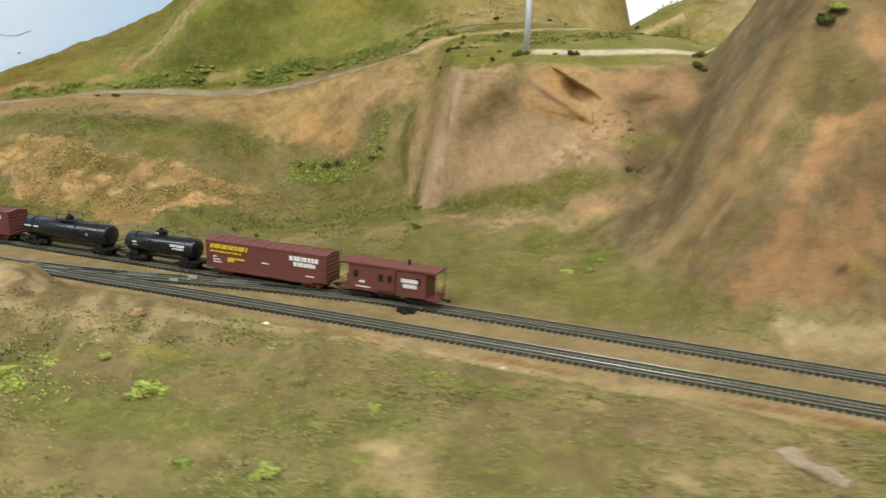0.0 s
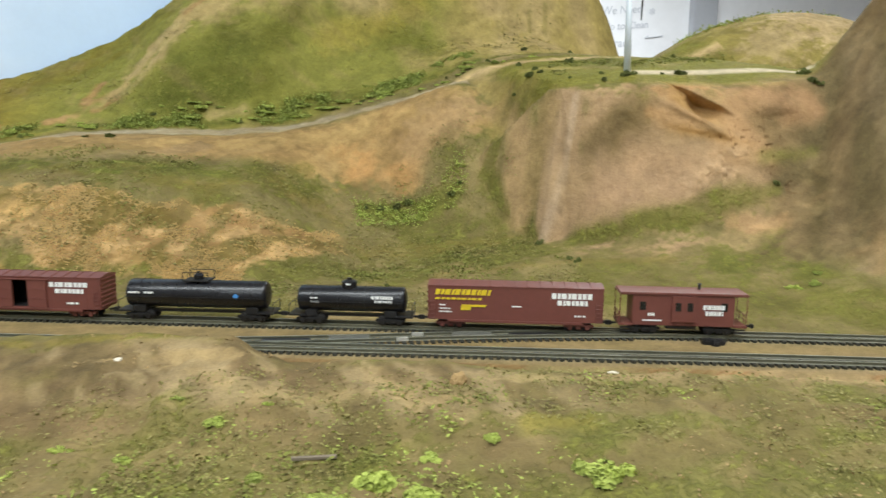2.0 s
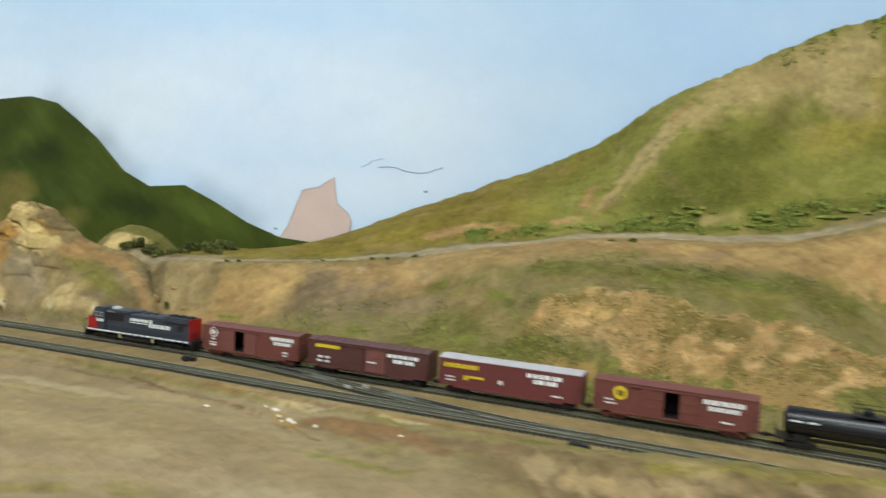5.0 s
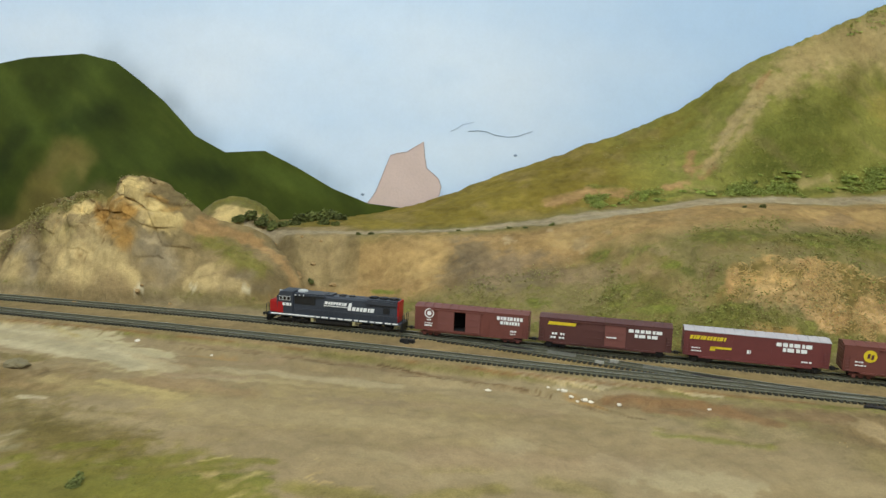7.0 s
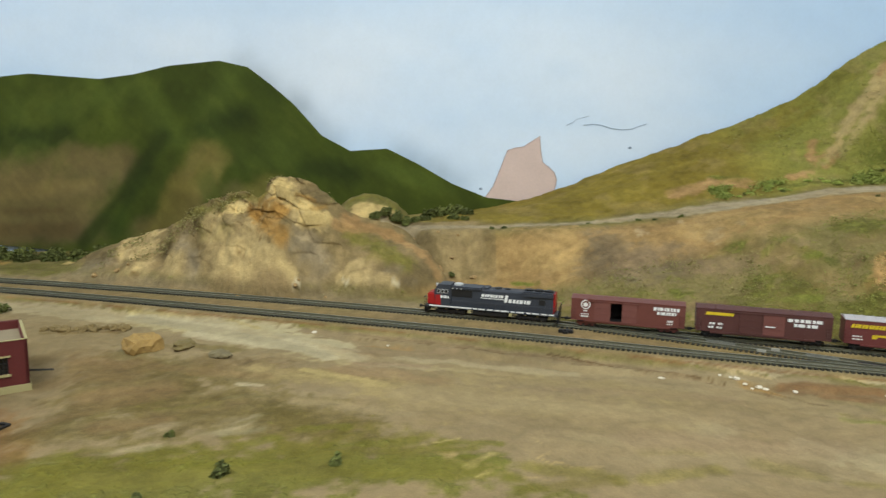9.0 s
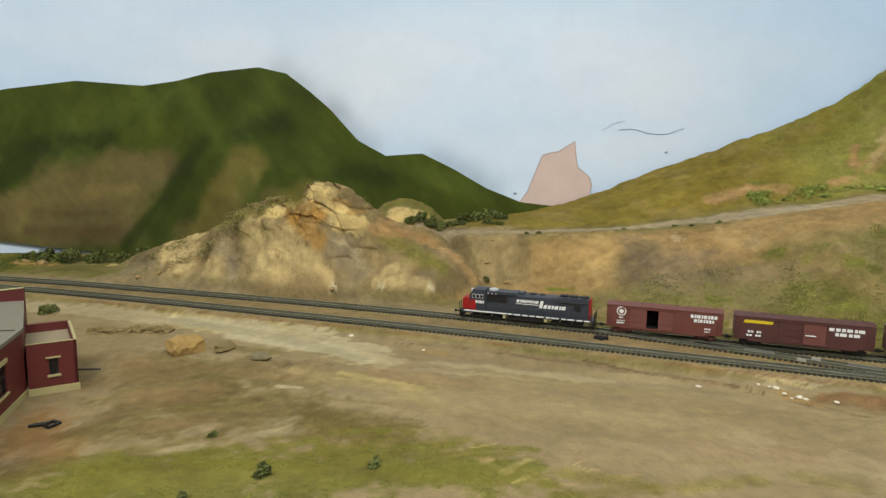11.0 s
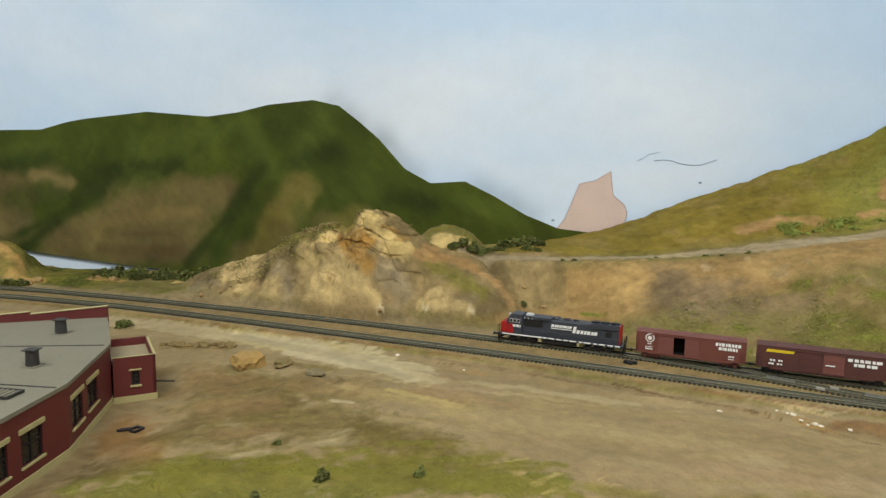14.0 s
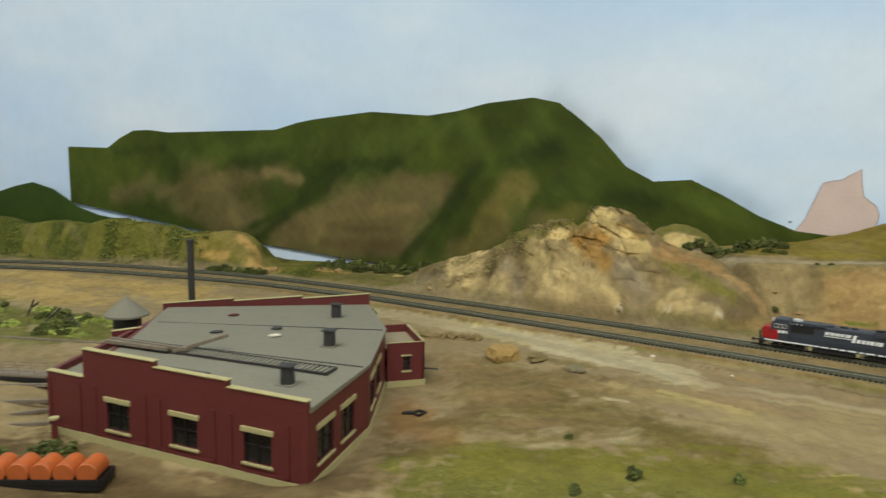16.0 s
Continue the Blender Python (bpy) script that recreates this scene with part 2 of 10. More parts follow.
PLASTER = paint("room_wall_paint", rgb(242, 242, 245), 0.7, size=0.3, amount=0.04, bump=0.05)
CEILING = paint("ceiling_white", rgb(226, 224, 218), 0.9, size=0.2, amount=0.05)
FLOORING = paint("grey_floor", rgb(120, 112, 100), 0.7, size=0.3, amount=0.12)
MARKER = paint("grey_marker_ink", rgb(204, 206, 212), 0.7, size=0.02, amount=0.1, bump=0.0)
BUSH_DARK = paint("dark_green_foliage", rgb(94, 99, 50), 0.9, size=0.004, amount=0.45, spread=0.25)
BUSH_BRIGHT = paint("bright_green_turf", rgb(154, 164, 80), 0.95, size=0.004, amount=0.35, spread=0.2)
STRAW = paint("pale_straw", rgb(210, 180, 120), 0.9, size=0.003, amount=0.3)
STONE = paint("sandy_stone", rgb(160, 132, 88), 0.9, size=0.01, amount=0.3, bump=0.5)
PALE = paint("pale_plaster_chip", rgb(214, 204, 184), 0.9, size=0.006, amount=0.15, bump=0.3)
GREY_WOOD = paint("weathered_grey_timber", rgb(120, 108, 92), 0.85, size=0.006, amount=0.3, bump=0.3)
ORANGE = paint("orange_load", rgb(172, 88, 42), 0.6, size=0.006, amount=0.2)

# ---------------------------------------------------------------- tracks in plan
FAR = ((0.75, 0.30), (0.35, 0.437), (0.171, 0.501), (0.039, 0.548), (-0.168, 0.622), (-0.326, 0.677), (-0.487, 0.733),
       (-0.763, 0.819), (-0.98, 0.884), (-1.216, 0.945), (-1.412, 0.988), (-1.581, 1.013), (-1.756, 1.018), (-1.924, 0.998), (-2.02, 0.976), (-2.4, 0.84))
NEAR = ((0.75, 0.25), (0.35, 0.387), (0.167, 0.453), (0.06, 0.491), (-0.122, 0.553), (-0.227, 0.588), (-0.35, 0.632), (-0.534, 0.690),
        (-0.654, 0.727), (-0.791, 0.772), (-0.961, 0.824), (-1.086, 0.86), (-1.246, 0.905), (-1.403, 0.943), (-1.591, 0.967), (-1.778, 0.964), (-1.994, 0.93), (-2.4, 0.78))


def far_y(x):
    return line(FAR, x, 1)


def near_y(x):
    return line(NEAR, x, 1)


# ---------------------------------------------------------------- the lie of the land: contour lines as (x, y, z)
FRONT = ((0.75, 0.15, 0.0), (0.3, 0.33, 0.002), (0.1, 0.36, -0.004), (-0.1, 0.42, -0.008), (-0.35, 0.50, -0.011), (-0.6, 0.53, -0.012),
         (-0.9, 0.54, -0.011), (-1.15, 0.56, -0.02), (-1.5, 0.55, -0.021), (-2.4, 0.5, -0.02))
BANK = ((0.75, 0.0), (0.3, 0.0), (0.1, -0.001), (0.0, 0.001), (-0.12, 0.003), (-0.17, 0.006), (-0.215, 0.003), (-0.228, 0.006), (-0.247, 0.0152), (-0.27, 0.015), (-0.30, 0.0138), (-0.34, 0.0116), (-0.37, 0.0098), (-0.40, 0.0064),
        (-0.44, 0.002), (-0.55, -0.004), (-0.65, -0.006), (-0.96, -0.004), (-1.15, -0.007), (-1.4, -0.004), (-1.8, 0.0), (-2.4, 0.0))
TOE = ((0.75, 0.36, 0.0), (0.45, 0.46, 0.004), (0.3, 0.475, 0.004), (0.22, 0.52, 0.01), (0.154, 0.60, 0.012), (0.1, 0.66, 0.018), (0.03, 0.715, 0.02), (-0.1, 0.79, 0.004),
       (-0.2, 0.745, 0.003), (-0.34, 0.755, 0.006), (-0.475, 0.775, 0.01), (-0.585, 0.82, 0.011), (-0.78, 0.915, 0.008), (-0.9, 0.93, 0.006),
       (-1.035, 0.93, 0.008), (-1.2, 0.975, 0.004), (-1.3, 1.0, 0.002), (-1.5, 1.055, 0.0), (-2.4, 1.05, 0.0))
FOOT = ((0.75, 0.72, 0.10), (0.3, 0.70, 0.09), (0.22, 0.70, 0.07), (0.18, 0.70, 0.046), (0.108, 0.72, 0.036), (0.06, 0.76, 0.030), (0.024, 0.785, 0.025), (-0.028, 0.825, 0.020),
        (-0.076, 0.88, 0.04), (-0.155, 0.85, 0.030), (-0.25, 0.80, 0.028), (-0.34, 0.80, 0.034), (-0.475, 0.815, 0.034), (-0.585, 0.87, 0.025), (-0.68, 0.90, 0.025),
        (-0.8, 0.95, 0.022), (-0.9, 0.96, 0.02), (-1.1, 0.98, 0.012), (-1.3, 1.02, 0.003), (-1.5, 1.07, 0.0), (-2.4, 1.07, 0.0))
BROW = ((0.75, 0.80, 0.19), (0.276, 0.752, 0.178), (0.182, 0.765, 0.168), (0.12, 0.785, 0.17), (0.054, 0.812, 0.164), (0.035, 0.88, 0.13), (0.02, 0.945, 0.165), (0.0, 0.955, 0.175), (-0.07, 0.968, 0.155),
        (-0.133, 0.985, 0.137), (-0.2, 0.972, 0.122), (-0.27, 0.96, 0.114), (-0.363, 0.953, 0.115), (-0.5, 0.955, 0.10), (-0.607, 0.985, 0.083), (-0.727, 0.99, 0.070), (-0.85, 0.995, 0.066),
        (-0.93, 1.01, 0.06), (-1.1, 1.04, 0.03), (-1.3, 1.06, 0.004), (-1.5, 1.09, 0.0), (-2.4, 1.09, 0.0))
ROAD = ((0.75, 0.93, 0.195), (0.4, 0.94, 0.20), (0.276, 0.955, 0.21), (0.2, 0.965, 0.217), (0.127, 0.968, 0.213), (0.07, 0.972, 0.205), (0.03, 0.978, 0.196), (0.0, 0.985, 0.184), (-0.07, 1.0, 0.162), (-0.133, 1.012, 0.146),
        (-0.2, 1.02, 0.131), (-0.27, 1.025, 0.126), (-0.363, 1.02, 0.124), (-0.5, 1.015, 0.106), (-0.607, 1.02, 0.089), (-0.727, 1.02, 0.073), (-0.85, 1.025, 0.069), (-0.93, 1.04, 0.066),
        (-1.1, 1.07, 0.04), (-1.3, 1.09, 0.005), (-1.5, 1.12, 0.0), (-2.4, 1.12, 0.0))
SHOULDER = ((0.75, 1.10, 0.19), (0.31, 1.10, 0.19), (0.25, 1.10, 0.215), (0.15, 1.10, 0.25), (0.072, 1.10, 0.255), (-0.05, 1.10, 0.228), (-0.114, 1.10, 0.216), (-0.2, 1.10, 0.235),
            (-0.285, 1.10, 0.245), (-0.37, 1.10, 0.185), (-0.45, 1.10, 0.160), (-0.55, 1.10, 0.138), (-0.65, 1.10, 0.113), (-0.8, 1.10, 0.08), (-0.93, 1.105, 0.072), (-1.1, 1.12, 0.045), (-1.3, 1.13, 0.006), (-1.5, 1.14, 0.0), (-2.4, 1.14, 0.0))
CREST = ((-2.4, 0.0), (-1.3, 0.006), (-1.0, 0.045), (-0.9, 0.052), (-0.866, 0.06), (-0.841, 0.068), (-0.8, 0.078), (-0.758, 0.087), (-0.713, 0.102), (-0.65, 0.13), (-0.557, 0.165), (-0.46, 0.20), (-0.4, 0.228), (-0.35, 0.260), (-0.294, 0.300),
         (-0.211, 0.345), (-0.143, 0.376), (-0.076, 0.402), (0.0, 0.422), (0.1, 0.427), (0.2, 0.403), (0.246, 0.373), (0.275, 0.328), (0.296, 0.289), (0.31, 0.244), (0.325, 0.19), (0.75, 0.19))
RIDGE = ((-1.36, 0.0), (-1.313, 0.026), (-1.262, 0.044), (-1.21, 0.061), (-1.192, 0.069), (-1.172, 0.086), (-1.118, 0.106), (-1.085, 0.107), (-1.077, 0.118), (-1.062, 0.127), (-1.04, 0.124), (-1.012, 0.108), (-0.99, 0.091), (-0.972, 0.083), (-0.932, 0.074), (-0.9, 0.06), (-0.876, 0.042), (-0.85, 0.02), (-0.81, 0.0))
HILLS_LEFT = ((-2.4, 0.06), (-2.13, 0.061), (-2.07, 0.053), (-2.0, 0.058), (-1.943, 0.053), (-1.88, 0.066), (-1.825, 0.061), (-1.768, 0.058), (-1.725, 0.049), (-1.70, 0.053), (-1.66, 0.058), (-1.639, 0.056), (-1.618, 0.046), (-1.603, 0.033), (-1.594, 0.018), (-1.582, 0.006), (-1.53, 0.004), (-1.44, 0.0))

X0, X1, Y0, Y1, CELL = -2.4, 0.75, -0.05, 1.172, 0.0022
GX = np.arange(X0, X1 + CELL / 2, CELL)
GY = np.arange(Y0, Y1 + CELL / 2, CELL)
GXX, GYY = np.meshgrid(GX, GY, indexing="ij")


def lie_of_the_land():
    ny, fy = near_y(GX), far_y(GX)
    bank_y = ny - 0.028 - 0.014 * step(-0.2, -0.1, GX)
    brink, bank = ny - 0.068, line(BANK, GX, 1)
    ys = [np.full_like(GX, Y0 - 0.01), np.minimum(line(FRONT, GX, 1), brink - 0.03), brink, bank_y, ny - 0.014, fy + 0.014]
    zs = [np.full_like(GX, -0.05), line(FRONT, GX, 2), bank * 0.95 - 0.0015, bank, np.full_like(GX, -0.0004), np.full_like(GX, -0.0004)]
    for rows in (TOE, FOOT, BROW, ROAD, SHOULDER):
        ys.append(line(rows, GX, 1))
        zs.append(line(rows, GX, 2))
    ys.append(np.full_like(GX, Y1 + 0.002))
    zs.append(line(CREST, GX, 1))
    ys, zs = np.array(ys), np.array(zs)
    for k in range(1, len(ys)):
        ys[k] = np.maximum(ys[k], ys[k - 1] + 0.008)
    z = np.stack([smooth(ys[:, i], zs[:, i], GY) for i in range(len(GX))])
    # the spur at the right end of the shelf
    front = 0.49 - 0.3 * (GXX - 0.25)
    wob = 0.012 * (fractal(GXX, GYY, 0.12, 3) - 0.5)
    a, b = 2.0 * (GXX - 0.205 + wob), 1.6 * (GYY - front + wob)
    low = -np.log(np.exp(-44 * a) + np.exp(-44 * b) + np.exp(-44 * (0.36 - 2.0 * (GYY - 0.70)))) / 44
    low = np.where(GXX < 0.15, -1, low)
    z = np.maximum(z, low) + 0.006 * np.exp(-((z - low) / 0.012) ** 2) * (GXX > 0.15)
    # a hump running down it, with a hollow above
    way = np.array((0.075, 0.023, 0.095))
    t = np.clip(((GXX - 0.27) * way[0] + (GYY - 0.527) * way[1] + (z - 0.055) * way[2]) / (way @ way), -0.3, 1.4)
    d2 = (GXX - 0.27 - t * way[0]) ** 2 + (GYY - 0.527 - t * way[1]) ** 2 + (z - 0.055 - t * way[2]) ** 2
    away = np.clip(GYY - 0.545 - t * way[1], 0, 1)
    z += (0.016 * np.exp(-d2 / 0.016 ** 2) - 0.014 * np.exp(-(d2 + 0.0) / 0.035 ** 2) * step(0.0, 0.02, away)) * (GXX > 0.22)
    folds = 1 - abs(2 * fractal(GXX, GYY, 0.09, 2, 5) - 1)
    z += 0.011 * (folds - 0.7) * step(0.25, 0.29, GXX) * step(0.04, 0.08, z) * step(0.72, 0.66, GYY)
    # the sharp corner of the cliff
    front = 1.368 * GXX + 3.66 * GYY - 2.881
    flank = 3.2 * GXX + 1.625 * GYY - 1.327
    corner = np.minimum(np.minimum(front, flank), 0.166 - 1.2 * np.clip(GYY - 0.83, 0, 1))
    z = np.where((GXX > -0.06) & (GXX < 0.12) & (GYY < 0.90), np.maximum(z, corner), z)
    # a rounded hill behind the road
    r2 = ((GXX - 0.48) / 0.26) ** 2 + ((GYY - 1.0) / 0.14) ** 2
    z = np.maximum(z, 0.188 + 0.1 * np.clip(1 - r2, 0, 1) - 0.2 * np.clip(r2 - 1, 0, 1))
    # the straw-covered mound
    z += 0.015 * step(-0.484, -0.466, GXX) * step(-0.13, -0.24, GXX) * np.exp(-((GYY - 0.845) / 0.045) ** 2)
    # the crag
    folds = 1 - abs(2 * fractal(GXX, GYY, 0.07, 2, 5) - 1)
    flutes = fractal(GXX, GYY * 0.25, 0.026, 5, 3)
    top = line(RIDGE, GX, 1)[:, None]
    mid = np.maximum(0.995, fy[:, None] + 0.085)
    u = np.where(GYY < mid, (mid - GYY) / np.minimum(0.075, mid - fy[:, None] - 0.018), (GYY - mid) / 0.09)
    smooth_dome = step(-1.005, -0.965, GXX)
    u = u + (1 - 0.8 * smooth_dome) * (0.30 * (fractal(GXX, GYY, 0.06, 1, 3) - 0.5) + 0.13 * (flutes - 0.5)) * step(0.12, 0.5, u)
    crag = top * np.clip(1 - u, 0, 1) ** 0.62
    inside = (GXX > -1.36) & (GXX < -0.81) & (u < 1)
    # strata and cracks, strongest in the upper rock
    ledge = 0.016
    dip = crag + 0.22 * (GXX + 1.1)
    shelf = np.floor(dip / ledge + folds) * ledge - folds * ledge - 0.22 * (GXX + 1.1)
    hard = (1 - smooth_dome) * (0.25 + 0.75 * np.exp(-((GXX + 1.085) / 0.05) ** 2 - ((crag - 0.085) / 0.035) ** 2))
    crag = crag * (1 - 0.34 * hard) + 0.34 * hard * np.clip(shelf + ledge * 0.6, 0, 1)
    crag += 0.010 * (1 - smooth_dome) * (folds - 0.72) * step(0.005, 0.04, crag) * step(0.1, 0.35, u)
    cracks = 1 - abs(2 * fractal(GXX + 0.2 * GYY, crag * 0.8 + 0.3 * GYY, 0.03, 1, 4) - 1)
    crag += 0.008 * hard * (np.minimum(cracks, 0.9) - 0.75) * step(0.01, 0.04, crag) * step(0.02, 0.2, u)
    # the split between the summit block and the shoulder
    crag -= 0.007 * np.exp(-((GXX + 1.088 + 0.35 * (GYY - 0.99)) / 0.006) ** 2) * step(0.06, 0.09, crag) * step(0.7, 0.4, u)
    z = np.where(inside, np.maximum(z, crag), z)
    # the rounded hump beside it
    r2 = ((GXX + 0.94) / 0.095) ** 2 + ((GYY - 0.98) / 0.068) ** 2
    z = np.where(r2 < 1, np.maximum(z, 0.058 * np.clip(1 - r2, 0, 1) ** 0.6), z)
    # a washed-out gully beside the hump
    for x0, y0, x1, y1, wide, deep in ((-0.91, 1.01, -0.877, 0.962, 0.006, 0.010), (-0.877, 0.962, -0.855, 0.940, 0.007, 0.009), (-0.84, 0.985, -0.845, 0.955, 0.006, 0.006)):
        t = np.clip(((GXX - x0) * (x1 - x0) + (GYY - y0) * (y1 - y0)) / ((x1 - x0) ** 2 + (y1 - y0) ** 2), 0, 1)
        d = np.hypot(GXX - x0 - t * (x1 - x0), GYY - y0 - t * (y1 - y0)) + 0.006 * (fractal(GXX, GYY, 0.02, 5) - 0.5)
        z -= deep * np.exp(-(d / wide) ** 2)
    # the hillock behind it and the low hills at the far end
    r2 = ((GXX + 0.965) / 0.075) ** 2 + ((GYY - 1.075) / 0.065) ** 2
    z = np.maximum(z, 0.04 + 0.063 * np.clip(1 - r2, -1, 1))
    far = line(HILLS_LEFT, GX, 1)[:, None] * step(1.04, 1.08, GYY) * (1 - 0.9 * step(1.095, 1.15, GYY))
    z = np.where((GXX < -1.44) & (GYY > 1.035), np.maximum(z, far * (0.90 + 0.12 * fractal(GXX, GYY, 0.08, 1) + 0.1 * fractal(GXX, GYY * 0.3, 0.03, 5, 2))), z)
    # a level site for the engine house
    site = step(0.19, 0.15, np.hypot((GXX + 1.315) / 1.0, (GYY - 0.60) / 1.15))
    z = z * (1 - site) - 0.0205 * site
    # a low broken edge beside the near track
    edge = np.interp(GX, (-0.96, -0.82, -0.74, -0.66, -0.60, -0.54), (0.786, 0.738, 0.717, 0.690, 0.672, 0.655))[:, None] + 0.02 * (fractal(GXX, GYY, 0.03, 6) - 0.5)
    z -= 0.0035 * step(0.0, 0.003, edge - GYY) * step(0.10, 0.02, edge - GYY) * step(-0.98, -0.92, GXX) * step(-0.50, -0.58, GXX)
    # small scarps broken out of the near bank
    scarp = np.interp(GX, (-0.46, -0.395, -0.29, -0.245), (0.592, 0.574, 0.556, 0.543))[:, None] + 0.012 * (fractal(GXX, GYY, 0.018, 6) - 0.5) - GYY
    broken = step(-0.47, -0.455, GXX) * step(-0.385, -0.40, GXX) + step(-0.30, -0.285, GXX) * step(-0.235, -0.25, GXX)
    z -= 0.0038 * broken * step(0.0, 0.0035, scarp) * step(0.05, 0.015, scarp)
    # the cut edge of the cork roadbed beside the near track
    cut = ny[:, None] - GYY - 0.0175 - 0.004 * (fractal(GXX, GYY, 0.02, 3) - 0.5)
    z -= 0.0022 * step(0.0, 0.0018, cut) * step(0.02, 0.008, cut) * (step(-0.14, -0.09, GXX) + step(-0.24, -0.22, GXX) * step(-0.16, -0.18, GXX))
    # unevenness, none on the roadbed
    bed = step(0.016, 0.03, np.minimum(abs(GYY - ny[:, None]), abs(GYY - fy[:, None]))) * (1 - ((GYY > ny[:, None]) & (GYY < fy[:, None]))) * (1 - 0.85 * site)
    steep = np.clip(np.hypot(*np.gradient(z, CELL)), 0, 1.5)
    rough = 0.35 + 0.5 * steep + 0.45 * step(0.03, 0.06, ny[:, None] - GYY) * step(-0.55, -0.45, GXX)
    cliff = step(-0.04, 0.0, GXX) * step(0.68, 0.71, GYY) * step(0.86, 0.82, GYY) * step(0.30, 0.26, GXX)
    rough = rough * (1 - 0.93 * cliff) * (1 - 0.45 * step(0.2, 0.24, GXX) * step(0.72, 0.68, GYY))
    z += bed * rough * (0.014 * (fractal(GXX, GYY, 0.09, 0) - 0.5) + 0.006 * (fractal(GXX, GYY, 0.022, 4) - 0.5) + 0.003 * (grain(GXX, GYY, 0.006, 6) - 0.5))
    return z


GZ = lie_of_the_land()


def height(x, y):
    """Height of the ground at x, y."""
    u = np.clip((np.asarray(x, float) - X0) / CELL, 0, len(GX) - 1.001)
    v = np.clip((np.asarray(y, float) - Y0) / CELL, 0, len(GY) - 1.001)
    i, j = u.astype(int), v.astype(int)
    a, b = u - i, v - j
    return (GZ[i, j] * (1 - a) + GZ[i + 1, j] * a) * (1 - b) + (GZ[i, j + 1] * (1 - a) + GZ[i + 1, j + 1] * a) * b


# ---------------------------------------------------------------- the colours of the ground
OLIVE, GREEN, DEEP, MOSS = rgb(124, 112, 72), rgb(108, 104, 52), rgb(86, 88, 42), rgb(112, 114, 52)
TAN, SAND, EARTH, BROWN = rgb(156, 132, 94), rgb(176, 152, 112), rgb(162, 124, 82), rgb(112, 92, 66)
SLOPE_SHADOW, DUST, PALE_DUST, ROAD_GREY = rgb(110, 97, 76), rgb(136, 119, 88), rgb(166, 151, 116), rgb(162, 148, 120)
CLIFF, CLIFF_LIGHT, STAIN_SHADOW, UMBER = rgb(156, 129, 96), rgb(174, 148, 118), rgb(106, 90, 58), rgb(118, 94, 70)

COLOUR = np.empty(GXX.shape + (4,))
SHEER = step(1.0, 2.2, np.hypot(*np.gradient(GZ, CELL)))
FRAY = 0.8 * (fractal(GXX + GZ, GYY, 0.045, 2) - 0.5) + (1 - 0.8 * SHEER) * (1.1 * (fractal(GXX - GZ, GYY + GZ, 0.014, 6) - 0.5) + 0.9 * (fractal(GXX, GYY + GZ, 0.006, 3, 2) - 0.5))
MOTTLE = fractal(GXX, GYY, 0.05, 1)


def lay(colour, w, turf=None):
    """Lay a colour, and an amount of turf, over the ground with weight w."""
    COLOUR[..., :3] = COLOUR[..., :3] * (1 - w[..., None]) + np.asarray(colour) * w[..., None]
    if turf is not None:
        COLOUR[..., 3] = COLOUR[..., 3] * (1 - w) + turf * w


def daub(colour, turf, soft, *rows, fray=1.0):
    """Ragged daubs along lines in space: x, y, z, x, y, z, reach, strength; soft: the share of the reach that fades; fray: how ragged the rim is."""
    for x0, y0, z0, x1, y1, z1, reach, strength in rows:
        pad = reach * 1.5
        i0, i1 = np.searchsorted(GX, (min(x0, x1) - pad, max(x0, x1) + pad))
        j0, j1 = np.searchsorted(GY, (min(y0, y1) - pad, max(y0, y1) + pad))
        s = (slice(i0, i1), slice(j0, j1))
        p = np.stack((GXX[s] - x0, GYY[s] - y0, (GZ[s] - z0) * 0.7), -1)
        d = np.array((x1 - x0, y1 - y0, (z1 - z0) * 0.7))
        t = np.clip(p @ d / max(d @ d, 1e-9), 0, 1)
        r = np.linalg.norm(p - t[..., None] * d, axis=-1) / reach + fray * FRAY[s]
        w = strength * step(1.0, 1.0 - soft, r)
        COLOUR[s][..., :3] += (np.asarray(colour) - COLOUR[s][..., :3]) * w[..., None]
        COLOUR[s][..., 3] += (turf - COLOUR[s][..., 3]) * w


def spot(x, y, z, reach, strength=0.9):
    return (x, y, z, x, y, z, reach, strength)


def strewn(x, y):
    """How far the straw mound covers the place x, y."""
    upper = np.interp(x, (-0.47, -0.45, -0.42, -0.367, -0.333, -0.319, -0.288, -0.254, -0.218, -0.147), (0.82, 0.843, 0.847, 0.841, 0.834, 0.826, 0.835, 0.835, 0.83, 0.85))
    lower = np.interp(x, (-0.465, -0.408, -0.389, -0.349, -0.316, -0.286, -0.266, -0.245, -0.233, -0.156), (0.808, 0.806, 0.782, 0.773, 0.770, 0.758, 0.748, 0.754, 0.778, 0.816))
    return step(0.003, -0.006, y - upper) * step(-0.004, 0.005, y - lower) * step(-0.478, -0.470, x) * step(-0.14, -0.18, x)


